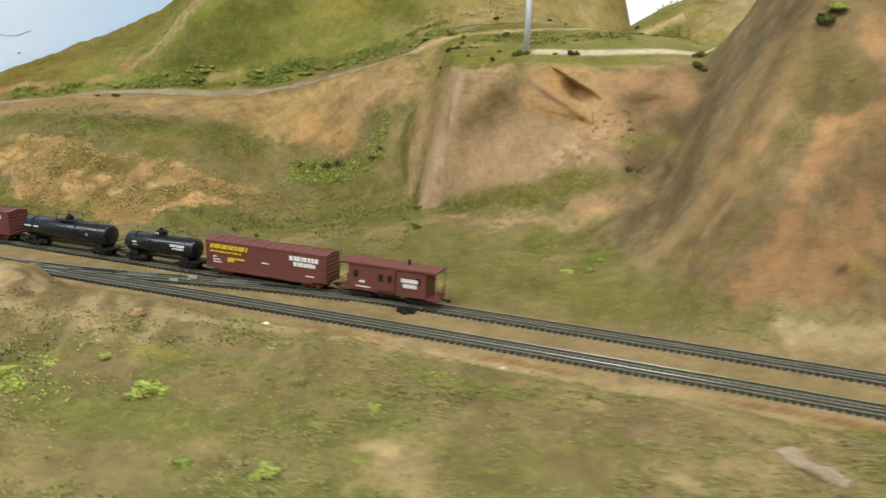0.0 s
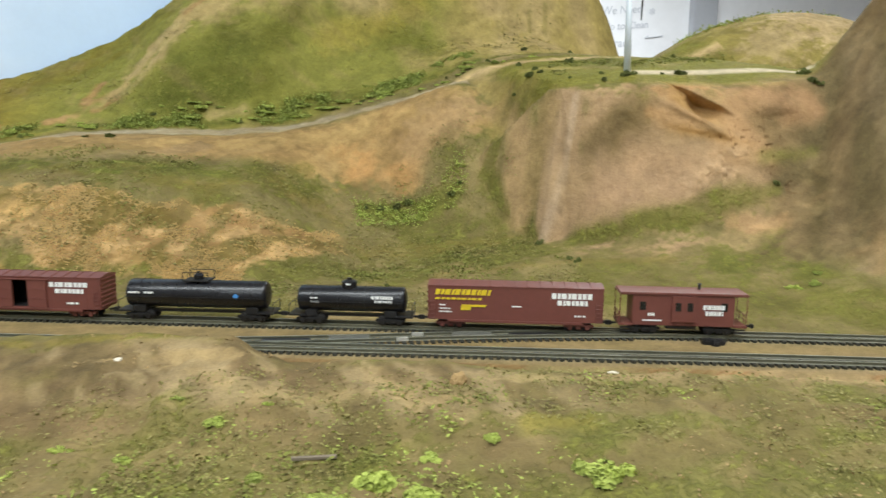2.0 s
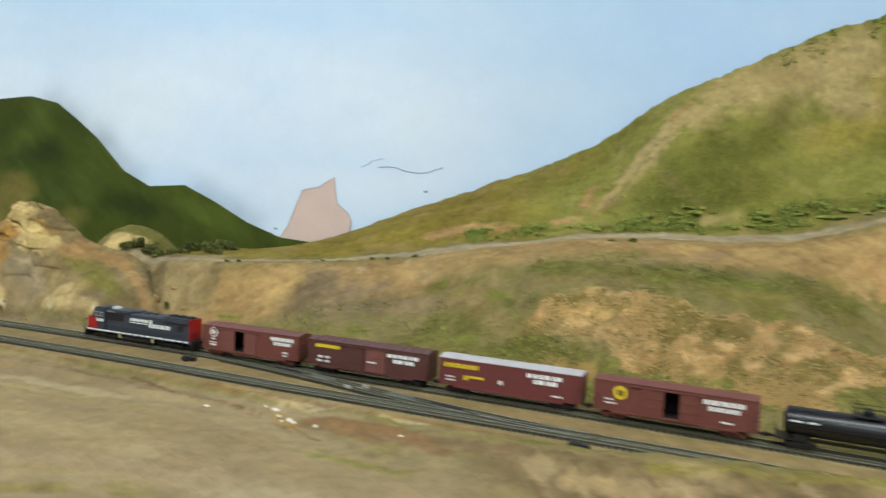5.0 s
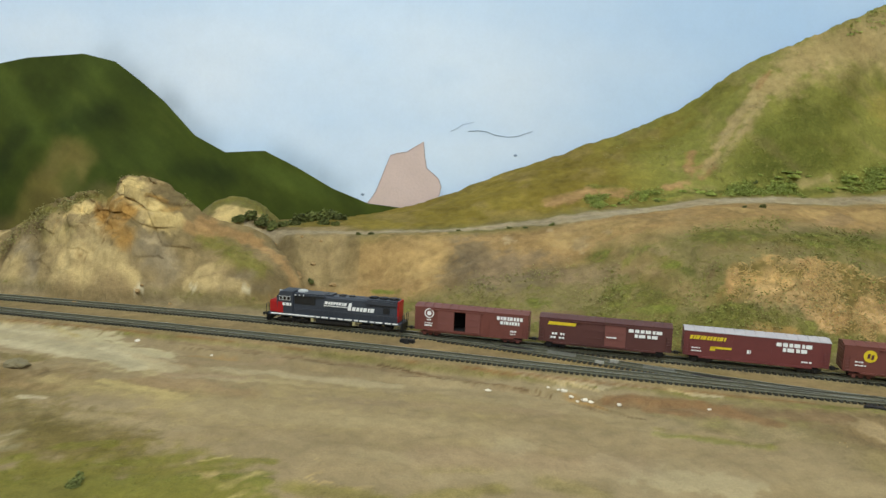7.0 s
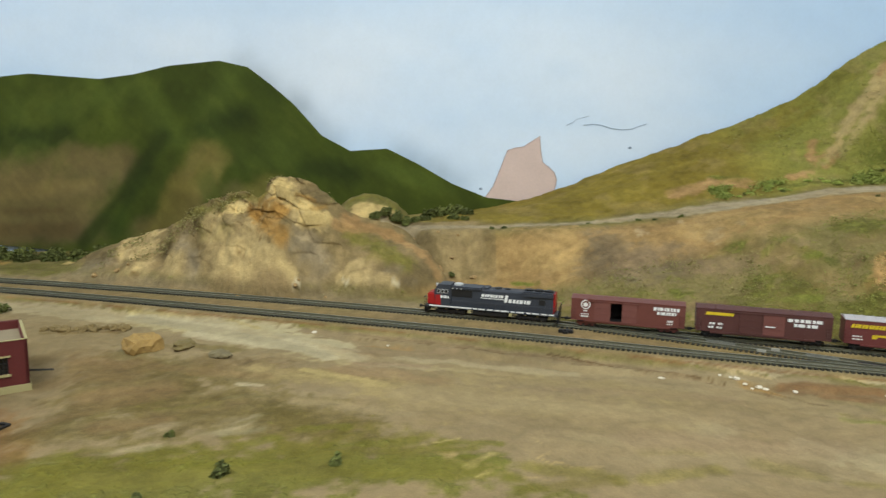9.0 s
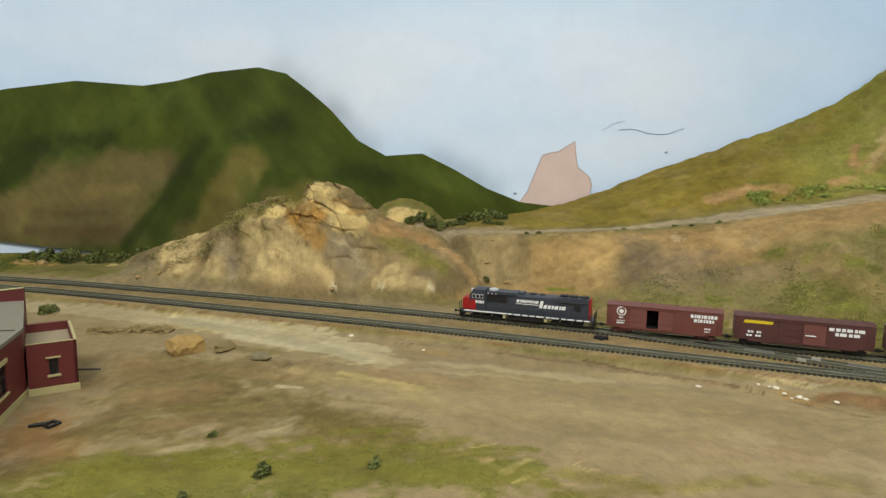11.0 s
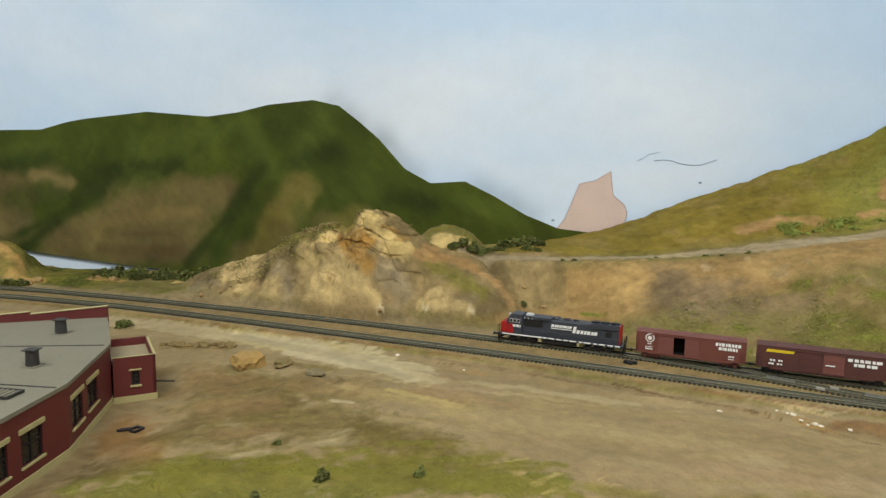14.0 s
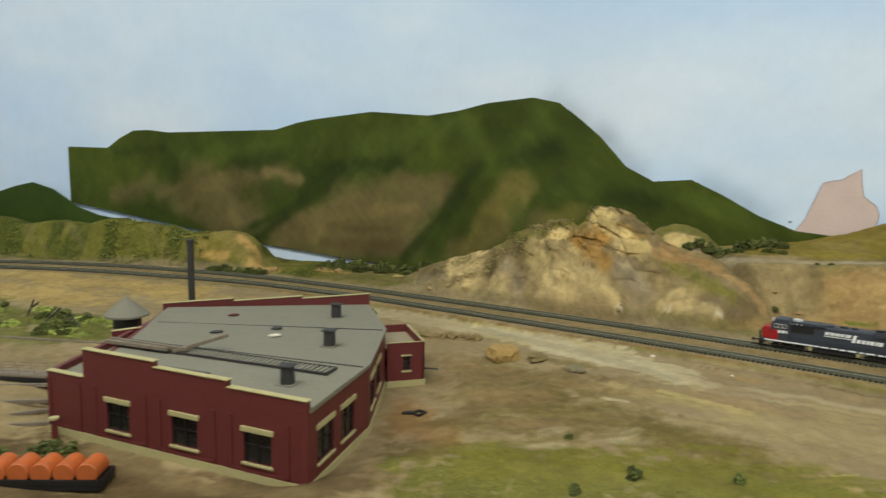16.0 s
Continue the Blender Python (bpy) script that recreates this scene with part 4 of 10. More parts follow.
    daub(rgb(142, 117, 78), 0.0, 0.8, (0.25, 0.60, 0.095, 0.245, 0.585, 0.06, 0.02, 0.8), spot(0.265, 0.58, 0.10, 0.018, 0.6), spot(0.317, 0.695, 0.225, 0.02, 0.7))
    daub(rgb(148, 112, 76), 0.0, 0.8, (0.345, 0.55, 0.15, 0.30, 0.543, 0.11, 0.014, 0.95), (0.30, 0.543, 0.11, 0.27, 0.527, 0.055, 0.016, 0.95), (0.32, 0.525, 0.09, 0.29, 0.51, 0.04, 0.025, 0.8), (0.40, 0.54, 0.16, 0.35, 0.51, 0.09, 0.03, 0.8))
    daub(UMBER, 0.0, 0.7, (0.335, 0.535, 0.12, 0.32, 0.53, 0.10, 0.014, 0.8), spot(0.36, 0.56, 0.17, 0.015, 0.6))
    daub(SAND, 0.0, 0.6, (0.27, 0.49, 0.01, 0.40, 0.45, 0.01, 0.012, 0.7))
    # shade at the foot of the spur painted in
    daub(rgb(92, 80, 52), 0.2, 0.9, (0.215, 0.667, 0.05, 0.19, 0.655, 0.03, 0.022, 0.75), (0.245, 0.70, 0.095, 0.222, 0.675, 0.06, 0.018, 0.6))
    daub(rgb(126, 109, 80), 0.06, 0.85, (0.306, 0.731, 0.204, 0.265, 0.636, 0.139, 0.0235, 0.95), (0.265, 0.646, 0.139, 0.231, 0.594, 0.057, 0.0177, 0.95), (0.229, 0.599, 0.056, 0.207, 0.6, 0.028, 0.0108, 0.95), (0.304, 0.67, 0.21, 0.283, 0.627, 0.17, 0.0125, 0.8))
    daub(rgb(112, 101, 60), 0.45, 0.8, (0.298, 0.587, 0.175, 0.283, 0.565, 0.133, 0.0142, 0.85), (0.317, 0.58, 0.179, 0.327, 0.566, 0.165, 0.0181, 0.7), (0.259, 0.535, 0.075, 0.244, 0.537, 0.055, 0.0098, 0.85), (0.236, 0.583, 0.06, 0.225, 0.582, 0.042, 0.0088, 0.7))
    daub(rgb(136, 116, 68), 0.2, 0.9, (0.287, 0.597, 0.17, 0.278, 0.586, 0.147, 0.0059, 0.8), (0.225, 0.578, 0.039, 0.236, 0.541, 0.045, 0.0055, 0.75), (0.259, 0.547, 0.088, 0.258, 0.576, 0.095, 0.0064, 0.6), (0.299, 0.615, 0.199, 0.305, 0.602, 0.202, 0.0085, 0.6), (0.31, 0.506, 0.058, 0.324, 0.498, 0.053, 0.0062, 0.75), (0.255, 0.595, 0.105, 0.268, 0.581, 0.119, 0.0089, 0.6))
    daub(rgb(154, 117, 80), 0.0, 0.9, (0.335, 0.544, 0.151, 0.304, 0.555, 0.138, 0.0074, 0.95), (0.304, 0.555, 0.138, 0.293, 0.54, 0.113, 0.0077, 0.95), (0.293, 0.54, 0.113, 0.283, 0.527, 0.093, 0.0108, 0.85), (0.275, 0.52, 0.075, 0.266, 0.513, 0.046, 0.0137, 0.95), (0.262, 0.514, 0.046, 0.245, 0.51, 0.031, 0.0112, 0.85), (0.291, 0.507, 0.053, 0.307, 0.509, 0.064, 0.0098, 0.7), (0.34, 0.589, 0.206, 0.344, 0.576, 0.191, 0.0117, 0.85), (0.262, 0.598, 0.121, 0.27, 0.576, 0.12, 0.0071, 0.7), (0.252, 0.596, 0.1, 0.258, 0.557, 0.094, 0.0079, 0.6), (0.319, 0.523, 0.098, 0.326, 0.508, 0.073, 0.0105, 0.75))
    # crevices and the dark under overhangs painted on as shade
    daub(rgb(66, 50, 36), 0.0, 0.7, (0.33, 0.564, 0.165, 0.338, 0.553, 0.166, 0.0022, 0.95), (0.326, 0.535, 0.127, 0.335, 0.536, 0.129, 0.0022, 0.95), (0.286, 0.528, 0.096, 0.293, 0.528, 0.098, 0.0017, 0.6), (0.3, 0.504, 0.051, 0.306, 0.504, 0.053, 0.002, 0.7), (0.295, 0.52, 0.082, 0.305, 0.519, 0.084, 0.0017, 0.5), (0.309, 0.523, 0.093, 0.319, 0.521, 0.095, 0.0017, 0.5))
    # the near slope
    near = step(0.0, 0.01, ny - 0.024 - GYY) * step(-0.66, -0.55, GXX)
    lay(rgb(118, 109, 66), near, 0.5)
    lay(rgb(118, 103, 70), near * 0.75 * step(0.46, 0.62, fractal(GXX, GYY, 0.06, 5)), 0.2)
    lay(rgb(108, 106, 56), near * 0.6 * step(0.5, 0.64, fractal(GXX, GYY, 0.05, 0)), 0.8)
    daub(rgb(125, 107, 74), 0.15, 0.7, (-0.47, 0.60, 0.0, -0.26, 0.54, 0.008, 0.03, 0.95), (-0.27, 0.535, 0.006, -0.13, 0.505, 0.003, 0.022, 0.9), (-0.37, 0.52, -0.008, -0.46, 0.53, -0.01, 0.035, 0.85), (-0.40, 0.545, 0.0, -0.22, 0.49, 0.0, 0.02, 0.6))
    daub(rgb(106, 88, 62), 0.15, 0.7, (-0.26, 0.575, 0.012, -0.20, 0.55, 0.004, 0.014, 0.7), (-0.36, 0.53, -0.004, -0.30, 0.515, -0.004, 0.014, 0.6), (-0.58, 0.656, -0.005, -0.48, 0.625, -0.002, 0.012, 0.7), (-0.14, 0.52, 0.004, -0.08, 0.50, 0.004, 0.01, 0.5))
    daub(SAND, 0.0, 0.6, spot(-0.264, 0.522, 0.006, 0.02, 0.55), spot(-0.156, 0.485, 0.001, 0.018, 0.6), (-0.41, 0.575, 0.009, -0.385, 0.571, 0.009, 0.012, 0.55), spot(-0.45, 0.593, 0.0, 0.018, 0.55), spot(-0.43, 0.583, 0.004, 0.008, 0.5), (-0.28, 0.556, 0.012, -0.25, 0.553, 0.01, 0.006, 0.7), spot(-0.34, 0.56, 0.01, 0.009, 0.5))
    washed = fractal(GXX * 1.2 + GYY * 0.3, GYY * 0.35, 0.016, 2, 4)
    face = near * step(-0.52, -0.46, GXX) * step(-0.06, -0.12, GXX) * step(0.10, 0.085, ny - GYY) * step(0.03, 0.04, ny - GYY)
    lay(rgb(110, 91, 65), near * 0.5 * step(-0.56, -0.46, GXX) * step(0.16, 0.1, ny - GYY + 0.06 * (MOTTLE - 0.5)) * step(0.028, 0.045, ny - GYY), 0.12)
    lay(rgb(156, 136, 100), face * 0.6 * step(0.53, 0.62, washed), 0.0)
    lay(rgb(90, 78, 54), face * 0.6 * step(0.47, 0.38, washed), 0.1)
    daub(rgb(128, 114, 60), 0.5, 0.7, (-0.40, 0.60, 0.013, -0.28, 0.578, 0.014, 0.009, 0.9))
    daub(TAN, 0.1, 0.7, (-0.05, 0.495, 0.003, 0.08, 0.465, 0.0, 0.014, 0.8), (0.08, 0.465, 0.0, 0.26, 0.40, 0.002, 0.014, 0.8), spot(0.042, 0.348, -0.008, 0.025, 0.6), spot(0.2, 0.36, 0.0, 0.05, 0.5))
    daub(MOSS, 0.9, 0.8, spot(-0.101, 0.448, -0.005, 0.018, 0.6), spot(-0.276, 0.50, -0.004, 0.02, 0.6), spot(-0.19, 0.45, -0.01, 0.03, 0.6), spot(-0.425, 0.522, -0.01, 0.02, 0.6), spot(0.02, 0.40, -0.004, 0.03, 0.4))
    daub(rgb(116, 112, 62), 0.75, 0.85, (-0.157, 0.401, -0.012, 0.006, 0.383, -0.007, 0.0278, 0.75), (-0.104, 0.451, -0.006, -0.028, 0.434, -0.002, 0.0115, 0.7), (0.028, 0.446, 0.002, 0.091, 0.418, -0.002, 0.0139, 0.7), (0.087, 0.369, -0.001, 0.19, 0.364, 0, 0.0122, 0.6), (0.001, 0.415, -0.005, 0.085, 0.34, -0.006, 0.0182, 0.6), (0.156, 0.442, -0.001, 0.2, 0.432, -0.001, 0.0047, 0.7), (0.077, 0.475, -0.001, 0.141, 0.448, 0, 0.0055, 0.7))
    daub(rgb(112, 106, 60), 0.7, 0.85, (-0.377, 0.51, -0.011, -0.252, 0.494, -0.003, 0.0093, 0.55), (-0.316, 0.521, -0.002, -0.266, 0.506, -0.001, 0.005, 0.6), (-0.441, 0.555, -0.006, -0.404, 0.537, -0.006, 0.0071, 0.5), (-0.205, 0.509, 0, -0.199, 0.49, -0.004, 0.0067, 0.5), (-0.106, 0.505, 0.002, -0.026, 0.459, 0.004, 0.0106, 0.65), (-0.155, 0.464, -0.002, -0.082, 0.449, -0.002, 0.0093, 0.6))
    daub(rgb(160, 138, 98), 0.0, 0.7, (0.168, 0.425, -0.002, 0.198, 0.402, 0, 0.0058, 0.8), (0.229, 0.427, -0.001, 0.28, 0.4, 0, 0.0058, 0.9), (-0.005, 0.495, -0.001, 0.087, 0.471, -0.001, 0.0039, 0.75), (0.018, 0.371, -0.009, 0.035, 0.366, -0.008, 0.0061, 0.65), (0.101, 0.43, -0.001, 0.133, 0.406, -0.001, 0.0075, 0.4), (-0.172, 0.49, 0.001, -0.149, 0.473, 0.001, 0.0086, 0.6), (-0.231, 0.51, 0.003, -0.166, 0.499, 0.002, 0.0109, 0.5), (-0.124, 0.505, 0.002, -0.024, 0.483, 0.003, 0.0068, 0.6), (0.148, 0.35, -0.002, 0.167, 0.335, -0.002, 0.0075, 0.5))
    daub(rgb(134, 122, 62), 0.4, 0.9, (-0.123, 0.459, -0.003, -0.096, 0.456, -0.004, 0.0065, 0.7), (0.087, 0.467, -0.001, 0.134, 0.446, -0.002, 0.0044, 0.7), (0.112, 0.364, 0, 0.135, 0.352, -0.001, 0.0075, 0.4), (0.099, 0.36, -0.002, 0.112, 0.364, 0, 0.0046, 0.5))
    daub(rgb(92, 80, 50), 0.3, 0.8, (0.054, 0.415, -0.003, 0.089, 0.392, -0.002, 0.0071, 0.5), (-0.035, 0.415, -0.006, 0.014, 0.401, -0.004, 0.0085, 0.4), (0.073, 0.342, -0.006, 0.097, 0.336, -0.006, 0.0076, 0.4), (-0.074, 0.375, -0.015, -0.035, 0.352, -0.011, 0.0086, 0.4), (0.109, 0.422, 0, 0.125, 0.407, -0.002, 0.0046, 0.5))
    daub(rgb(108, 90, 64), 0.15, 0.8, (-0.399, 0.547, 0.001, -0.344, 0.537, 0.002, 0.0092, 0.65), (-0.309, 0.531, 0.005, -0.287, 0.525, 0.004, 0.0069, 0.55), (-0.241, 0.533, 0.011, -0.23, 0.529, 0.003, 0.0065, 0.65), (-0.218, 0.53, 0.002, -0.205, 0.511, 0.002, 0.0076, 0.55), (-0.339, 0.555, 0.011, -0.326, 0.537, 0.004, 0.0055, 0.5))
    daub(rgb(166, 142, 100), 0.0, 0.7, (-0.449, 0.591, 0.001, -0.425, 0.587, 0.004, 0.0061, 0.75), (-0.402, 0.578, 0.009, -0.391, 0.557, 0.006, 0.0043, 0.85), (-0.287, 0.555, 0.012, -0.246, 0.543, 0.014, 0.0039, 0.75), (-0.264, 0.533, 0.011, -0.249, 0.516, 0.008, 0.0057, 0.65), (-0.16, 0.485, 0.001, -0.144, 0.482, 0.001, 0.0073, 0.8), (-0.183, 0.517, 0.002, -0.169, 0.497, 0.002, 0.0049, 0.5), (-0.322, 0.559, 0.012, -0.275, 0.545, 0.011, 0.0034, 0.65), (-0.361, 0.555, 0.009, -0.35, 0.538, 0.002, 0.0037, 0.4))
    # the crag
    crag = np.where((GXX > -1.36) & (GXX < -0.81) & (GYY > fy + 0.018) & (GYY < 1.045), step(0.008, 0.02, GZ), 0) * step(1.15, 0.95, np.hypot((GXX + 1.09) / 0.27, (GYY - 0.99) / 0.13))
    lay(rgb(126, 109, 75), crag, 0.1)
    streak = fractal(GXX + 0.05 * GYY, GZ * 0.5, 0.03, 6, 4)
    lay(rgb(160, 138, 96), crag * 0.5 * step(0.5, 0.58, streak), 0.0)
    lay(rgb(108, 94, 66), crag * 0.5 * step(0.46, 0.38, streak), 0.05)
    daub(rgb(120, 112, 58), 0.5, 0.8, (-1.173, 1.013, 0.079, -1.126, 0.993, 0.092, 0.0143, 0.85), (-1.123, 1.004, 0.1, -1.08, 0.99, 0.105, 0.0098, 0.9), (-1.194, 1.022, 0.068, -1.181, 1.016, 0.075, 0.0096, 0.7), (-0.974, 0.967, 0.063, -0.927, 0.947, 0.048, 0.0206, 0.9), (-0.947, 0.952, 0.053, -0.914, 0.933, 0.037, 0.0165, 0.85), (-1.152, 0.989, 0.065, -1.118, 0.963, 0.063, 0.0152, 0.5), (-0.902, 0.938, 0.037, -0.951, 0.938, 0.043, 0.0107, 0.5), fray=0.8)
    daub(rgb(138, 124, 98), 0.0, 0.9, (-1.032, 0.944, 0.06, -1.006, 0.936, 0.036, 0.0231, 0.9), (-1.181, 0.986, 0.046, -1.158, 0.965, 0.024, 0.0183, 0.85), (-1.298, 1.005, 0.015, -1.271, 1.005, 0.022, 0.0192, 0.6), (-0.949, 0.919, 0.021, -0.919, 0.928, 0.032, 0.0087, 0.5), (-1.028, 0.923, 0.02, -0.901, 0.922, 0.018, 0.0062, 0.4), fray=0.8)
    daub(rgb(186, 162, 112), 0.06, 0.5, (-1.232, 1.023, 0.047, -1.226, 0.992, 0.025, 0.0254, 0.9), (-1.113, 0.945, 0.035, -1.065, 0.926, 0.033, 0.0262, 0.9), (-1.058, 0.924, 0.032, -1.039, 0.922, 0.025, 0.0115, 0.85), (-1.147, 0.993, 0.075, -1.131, 0.964, 0.05, 0.0139, 0.55), (-1.19, 0.975, 0.027, -1.182, 0.97, 0.029, 0.017, 0.7), (-1.089, 0.961, 0.073, -1.081, 0.949, 0.058, 0.0133, 0.65), (-1.263, 1.029, 0.039, -1.257, 1.005, 0.028, 0.0107, 0.7), (-1.118, 0.963, 0.063, -1.102, 0.951, 0.052, 0.0108, 0.5), (-1.035, 0.961, 0.089, -1.011, 0.962, 0.077, 0.0131, 0.7), (-0.984, 0.928, 0.02, -0.925, 0.919, 0.021, 0.0075, 0.75), (-0.975, 0.932, 0.031, -0.963, 0.934, 0.037, 0.0063, 0.7), fray=0.7)
    daub(rgb(158, 120, 64), 0.0, 0.6, (-1.085, 0.984, 0.086, -1.055, 0.964, 0.086, 0.0168, 0.95), (-1.072, 0.956, 0.077, -1.05, 0.943, 0.066, 0.0151, 0.85), (-1.093, 0.98, 0.09, -1.081, 0.966, 0.079, 0.0095, 0.75), fray=0.8)
    daub(rgb(198, 172, 114), 0.0, 0.5, (-1.062, 0.984, 0.116, -1.017, 0.963, 0.083, 0.0133, 0.95), (-1.028, 0.956, 0.08, -1.005, 0.968, 0.082, 0.0105, 0.9), (-1.069, 0.988, 0.119, -1.062, 0.982, 0.113, 0.0081, 0.9), (-1.122, 0.991, 0.092, -1.104, 0.983, 0.09, 0.0083, 0.9), (-1.132, 0.988, 0.082, -1.111, 0.985, 0.086, 0.0049, 0.7), (-1.083, 0.987, 0.091, -1.068, 0.969, 0.096, 0.0034, 0.8), (-1.369, 1.098, 0.001, -1.372, 1.117, 0.001, 0.0087, 0.8), (-0.975, 1.042, 0.082, -0.937, 1.043, 0.076, 0.0128, 0.8), fray=0.8)
    daub(rgb(150, 116, 62), 0.0, 0.6, (-1.039, 0.978, 0.107, -1.02, 0.978, 0.101, 0.0047, 0.8), (-1.021, 0.97, 0.092, -1.007, 0.979, 0.093, 0.004, 0.6), fray=0.8)
    daub(rgb(100, 74, 42), 0.0, 0.6, (-1.091, 0.982, 0.09, -1.056, 0.97, 0.096, 0.0022, 0.85), (-1.076, 0.96, 0.08, -1.05, 0.959, 0.082, 0.0021, 0.85), (-1.066, 0.947, 0.069, -1.045, 0.948, 0.072, 0.0021, 0.75), (-1.082, 0.958, 0.073, -1.075, 0.945, 0.06, 0.0021, 0.65), (-1.038, 0.977, 0.106, -1.018, 0.977, 0.099, 0.0021, 0.65), (-1.102, 0.948, 0.047, -1.094, 0.945, 0.041, 0.002, 0.6), (-1.233, 0.977, 0.013, -1.226, 0.976, 0.012, 0.0036, 0.7), fray=0.8)
    daub(rgb(154, 122, 80), 0.03, 0.7, (-0.983, 0.984, 0.079, -0.931, 0.981, 0.062, 0.0133, 0.95), (-0.931, 0.981, 0.062, -0.89, 0.949, 0.041, 0.013, 0.95), (-0.896, 0.952, 0.044, -0.877, 0.939, 0.024, 0.0108, 0.9), (-0.993, 0.971, 0.074, -0.975, 0.975, 0.069, 0.0105, 0.8), fray=0.8)
    daub(rgb(122, 112, 54), 0.5, 0.6, (-0.992, 1.062, 0.092, -0.96, 1.067, 0.1, 0.0066, 0.85), (-0.957, 1.066, 0.099, -0.924, 1.054, 0.077, 0.0043, 0.6), fray=0.8)
    daub(rgb(206, 192, 156), 0.0, 0.4, (-1.033, 0.919, 0.016, -1.028, 0.921, 0.017, 0.0025, 0.8), (-0.925, 0.919, 0.021, -0.92, 0.918, 0.015, 0.0031, 0.7), (-0.98, 0.927, 0.019, -0.974, 0.921, 0.016, 0.0025, 0.7), fray=0.8)
    # low hills at the far end
    low = step(-1.44, -1.5, GXX) * step(1.03, 1.05, GYY)
    lay(rgb(112, 108, 50), low, 0.5)
    # shade in the hollows between ridges painted as darker green
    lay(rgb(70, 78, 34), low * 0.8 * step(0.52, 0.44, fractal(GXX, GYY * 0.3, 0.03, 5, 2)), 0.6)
    daub(rgb(128, 116, 56), 0.35, 0.9, (-1.70, 1.07, 0.045, -1.63, 1.075, 0.05, 0.03, 0.9), (-1.66, 1.06, 0.03, -1.61, 1.065, 0.03, 0.03, 0.8), fray=0.6)
    daub(rgb(180, 144, 84), 0.05, 0.8, (-1.628, 1.075, 0.052, -1.600, 1.075, 0.02, 0.012, 0.95), (-1.70, 1.052, 0.028, -1.645, 1.055, 0.022, 0.011, 0.85), (-1.72, 1.06, 0.042, -1.69, 1.06, 0.04, 0.010, 0.7), (-1.60, 1.06, 0.008, -1.56, 1.06, 0.004, 0.015, 0.8), (-1.50, 1.09, 0.004, -1.46, 1.10, 0.003, 0.015, 0.7), fray=0.7)
    # the yard
    yard = step(0.0, 0.008, ny - 0.02 - GYY) * step(-0.5, -0.6, GXX + 0.15 * (MOTTLE - 0.5) - 1.2 * np.clip(0.62 - GYY, 0, 0.1))
    lay(DUST, yard, 0.0)
    lay(rgb(126, 109, 74), yard * 0.25 * step(0.46, 0.6, fractal(GXX + 0.6 * GYY, GYY * 2.4, 0.09, 3)), 0.02)
    lay(PALE_DUST, yard * 0.15 * step(0.54, 0.66, fractal(GXX + 0.8 * GYY, GYY * 2.6, 0.07, 7)), 0.0)
    far_side = step(0.016, 0.02, GYY - fy) * step(0.045, 0.03, GYY - fy) * step(-0.75, -0.85, GXX)
    lay(rgb(132, 116, 88), far_side * 0.8 * step(0.014, 0.006, GZ), 0.05)
    daub(rgb(116, 102, 66), 0.25, 0.7, (-0.99, 0.703, -0.008, -0.90, 0.668, -0.008, 0.014, 0.7), (-1.12, 0.66, -0.012, -0.95, 0.61, -0.01, 0.05, 0.9), (-1.14, 0.74, -0.012, -1.0, 0.69, -0.01, 0.035, 0.8), (-1.12, 0.60, -0.013, -1.0, 0.63, -0.012, 0.045, 0.7), spot(-1.08, 0.70, -0.012, 0.03, 0.6))
    daub(rgb(138, 112, 80), 0.0, 0.7, (-1.0, 0.765, -0.006, -0.94, 0.74, -0.006, 0.02, 0.7), (-0.95, 0.70, -0.007, -0.88, 0.685, -0.008, 0.02, 0.5), (-1.185, 0.632, -0.021, -1.16, 0.575, -0.021, 0.03, 0.9), (-1.17, 0.72, -0.015, -1.12, 0.72, -0.012, 0.02, 0.7))
    daub(BROWN, 0.05, 0.8, (-1.07, 0.73, -0.01, -1.0, 0.71, -0.01, 0.022, 0.5), (-1.25, 0.45, -0.02, -1.12, 0.50, -0.02, 0.05, 0.7))
    daub(rgb(172, 159, 122), 0.0, 0.4, (-1.17, 0.85, -0.007, -1.03, 0.795, -0.006, 0.026, 0.9), (-1.03, 0.79, -0.006, -0.96, 0.765, -0.006, 0.018, 0.85))
    daub(PALE_DUST, 0.0, 0.4, (-1.40, 0.90, -0.004, -1.18, 0.85, -0.006, 0.02, 0.7), spot(-1.009, 0.611, -0.014, 0.017, 0.6), (-0.92, 0.72, -0.006, -0.84, 0.71, -0.007, 0.006, 0.5), spot(-0.615, 0.697, -0.002, 0.010, 0.9), (-0.645, 0.574, -0.011, -0.586, 0.55, -0.011, 0.016, 0.6), spot(-0.70, 0.60, -0.01, 0.02, 0.4))
    daub(rgb(118, 97, 70), 0.15, 0.6, (-0.625, 0.672, -0.005, -0.56, 0.655, -0.005, 0.011, 0.9), (-0.56, 0.655, -0.005, -0.48, 0.63, -0.001, 0.011, 0.8), (-0.96, 0.795, -0.004, -0.75, 0.728, -0.006, 0.005, 0.6), (-0.75, 0.728, -0.006, -0.66, 0.69, -0.006, 0.004, 0.6))
    daub(MOSS, 0.6, 0.5, (-0.60, 0.62, -0.007, -0.54, 0.597, -0.006, 0.006, 0.6))
    daub(GREEN, 0.6, 0.6, (-1.12, 0.51, -0.013, -0.98, 0.545, -0.012, 0.05, 0.95), (-0.98, 0.55, -0.012, -0.86, 0.54, -0.01, 0.036, 0.95), (-1.1, 0.47, -0.015, -0.8, 0.47, -0.012, 0.05, 0.9))
    daub(MOSS, 0.7, 0.6, (-0.95, 0.55, -0.01, -0.85, 0.545, -0.01, 0.018, 0.7))
    thin = step(0.035, 0.012, abs(fractal(GXX + 0.5 * GYY, GYY, 0.03, 4) - 0.5))
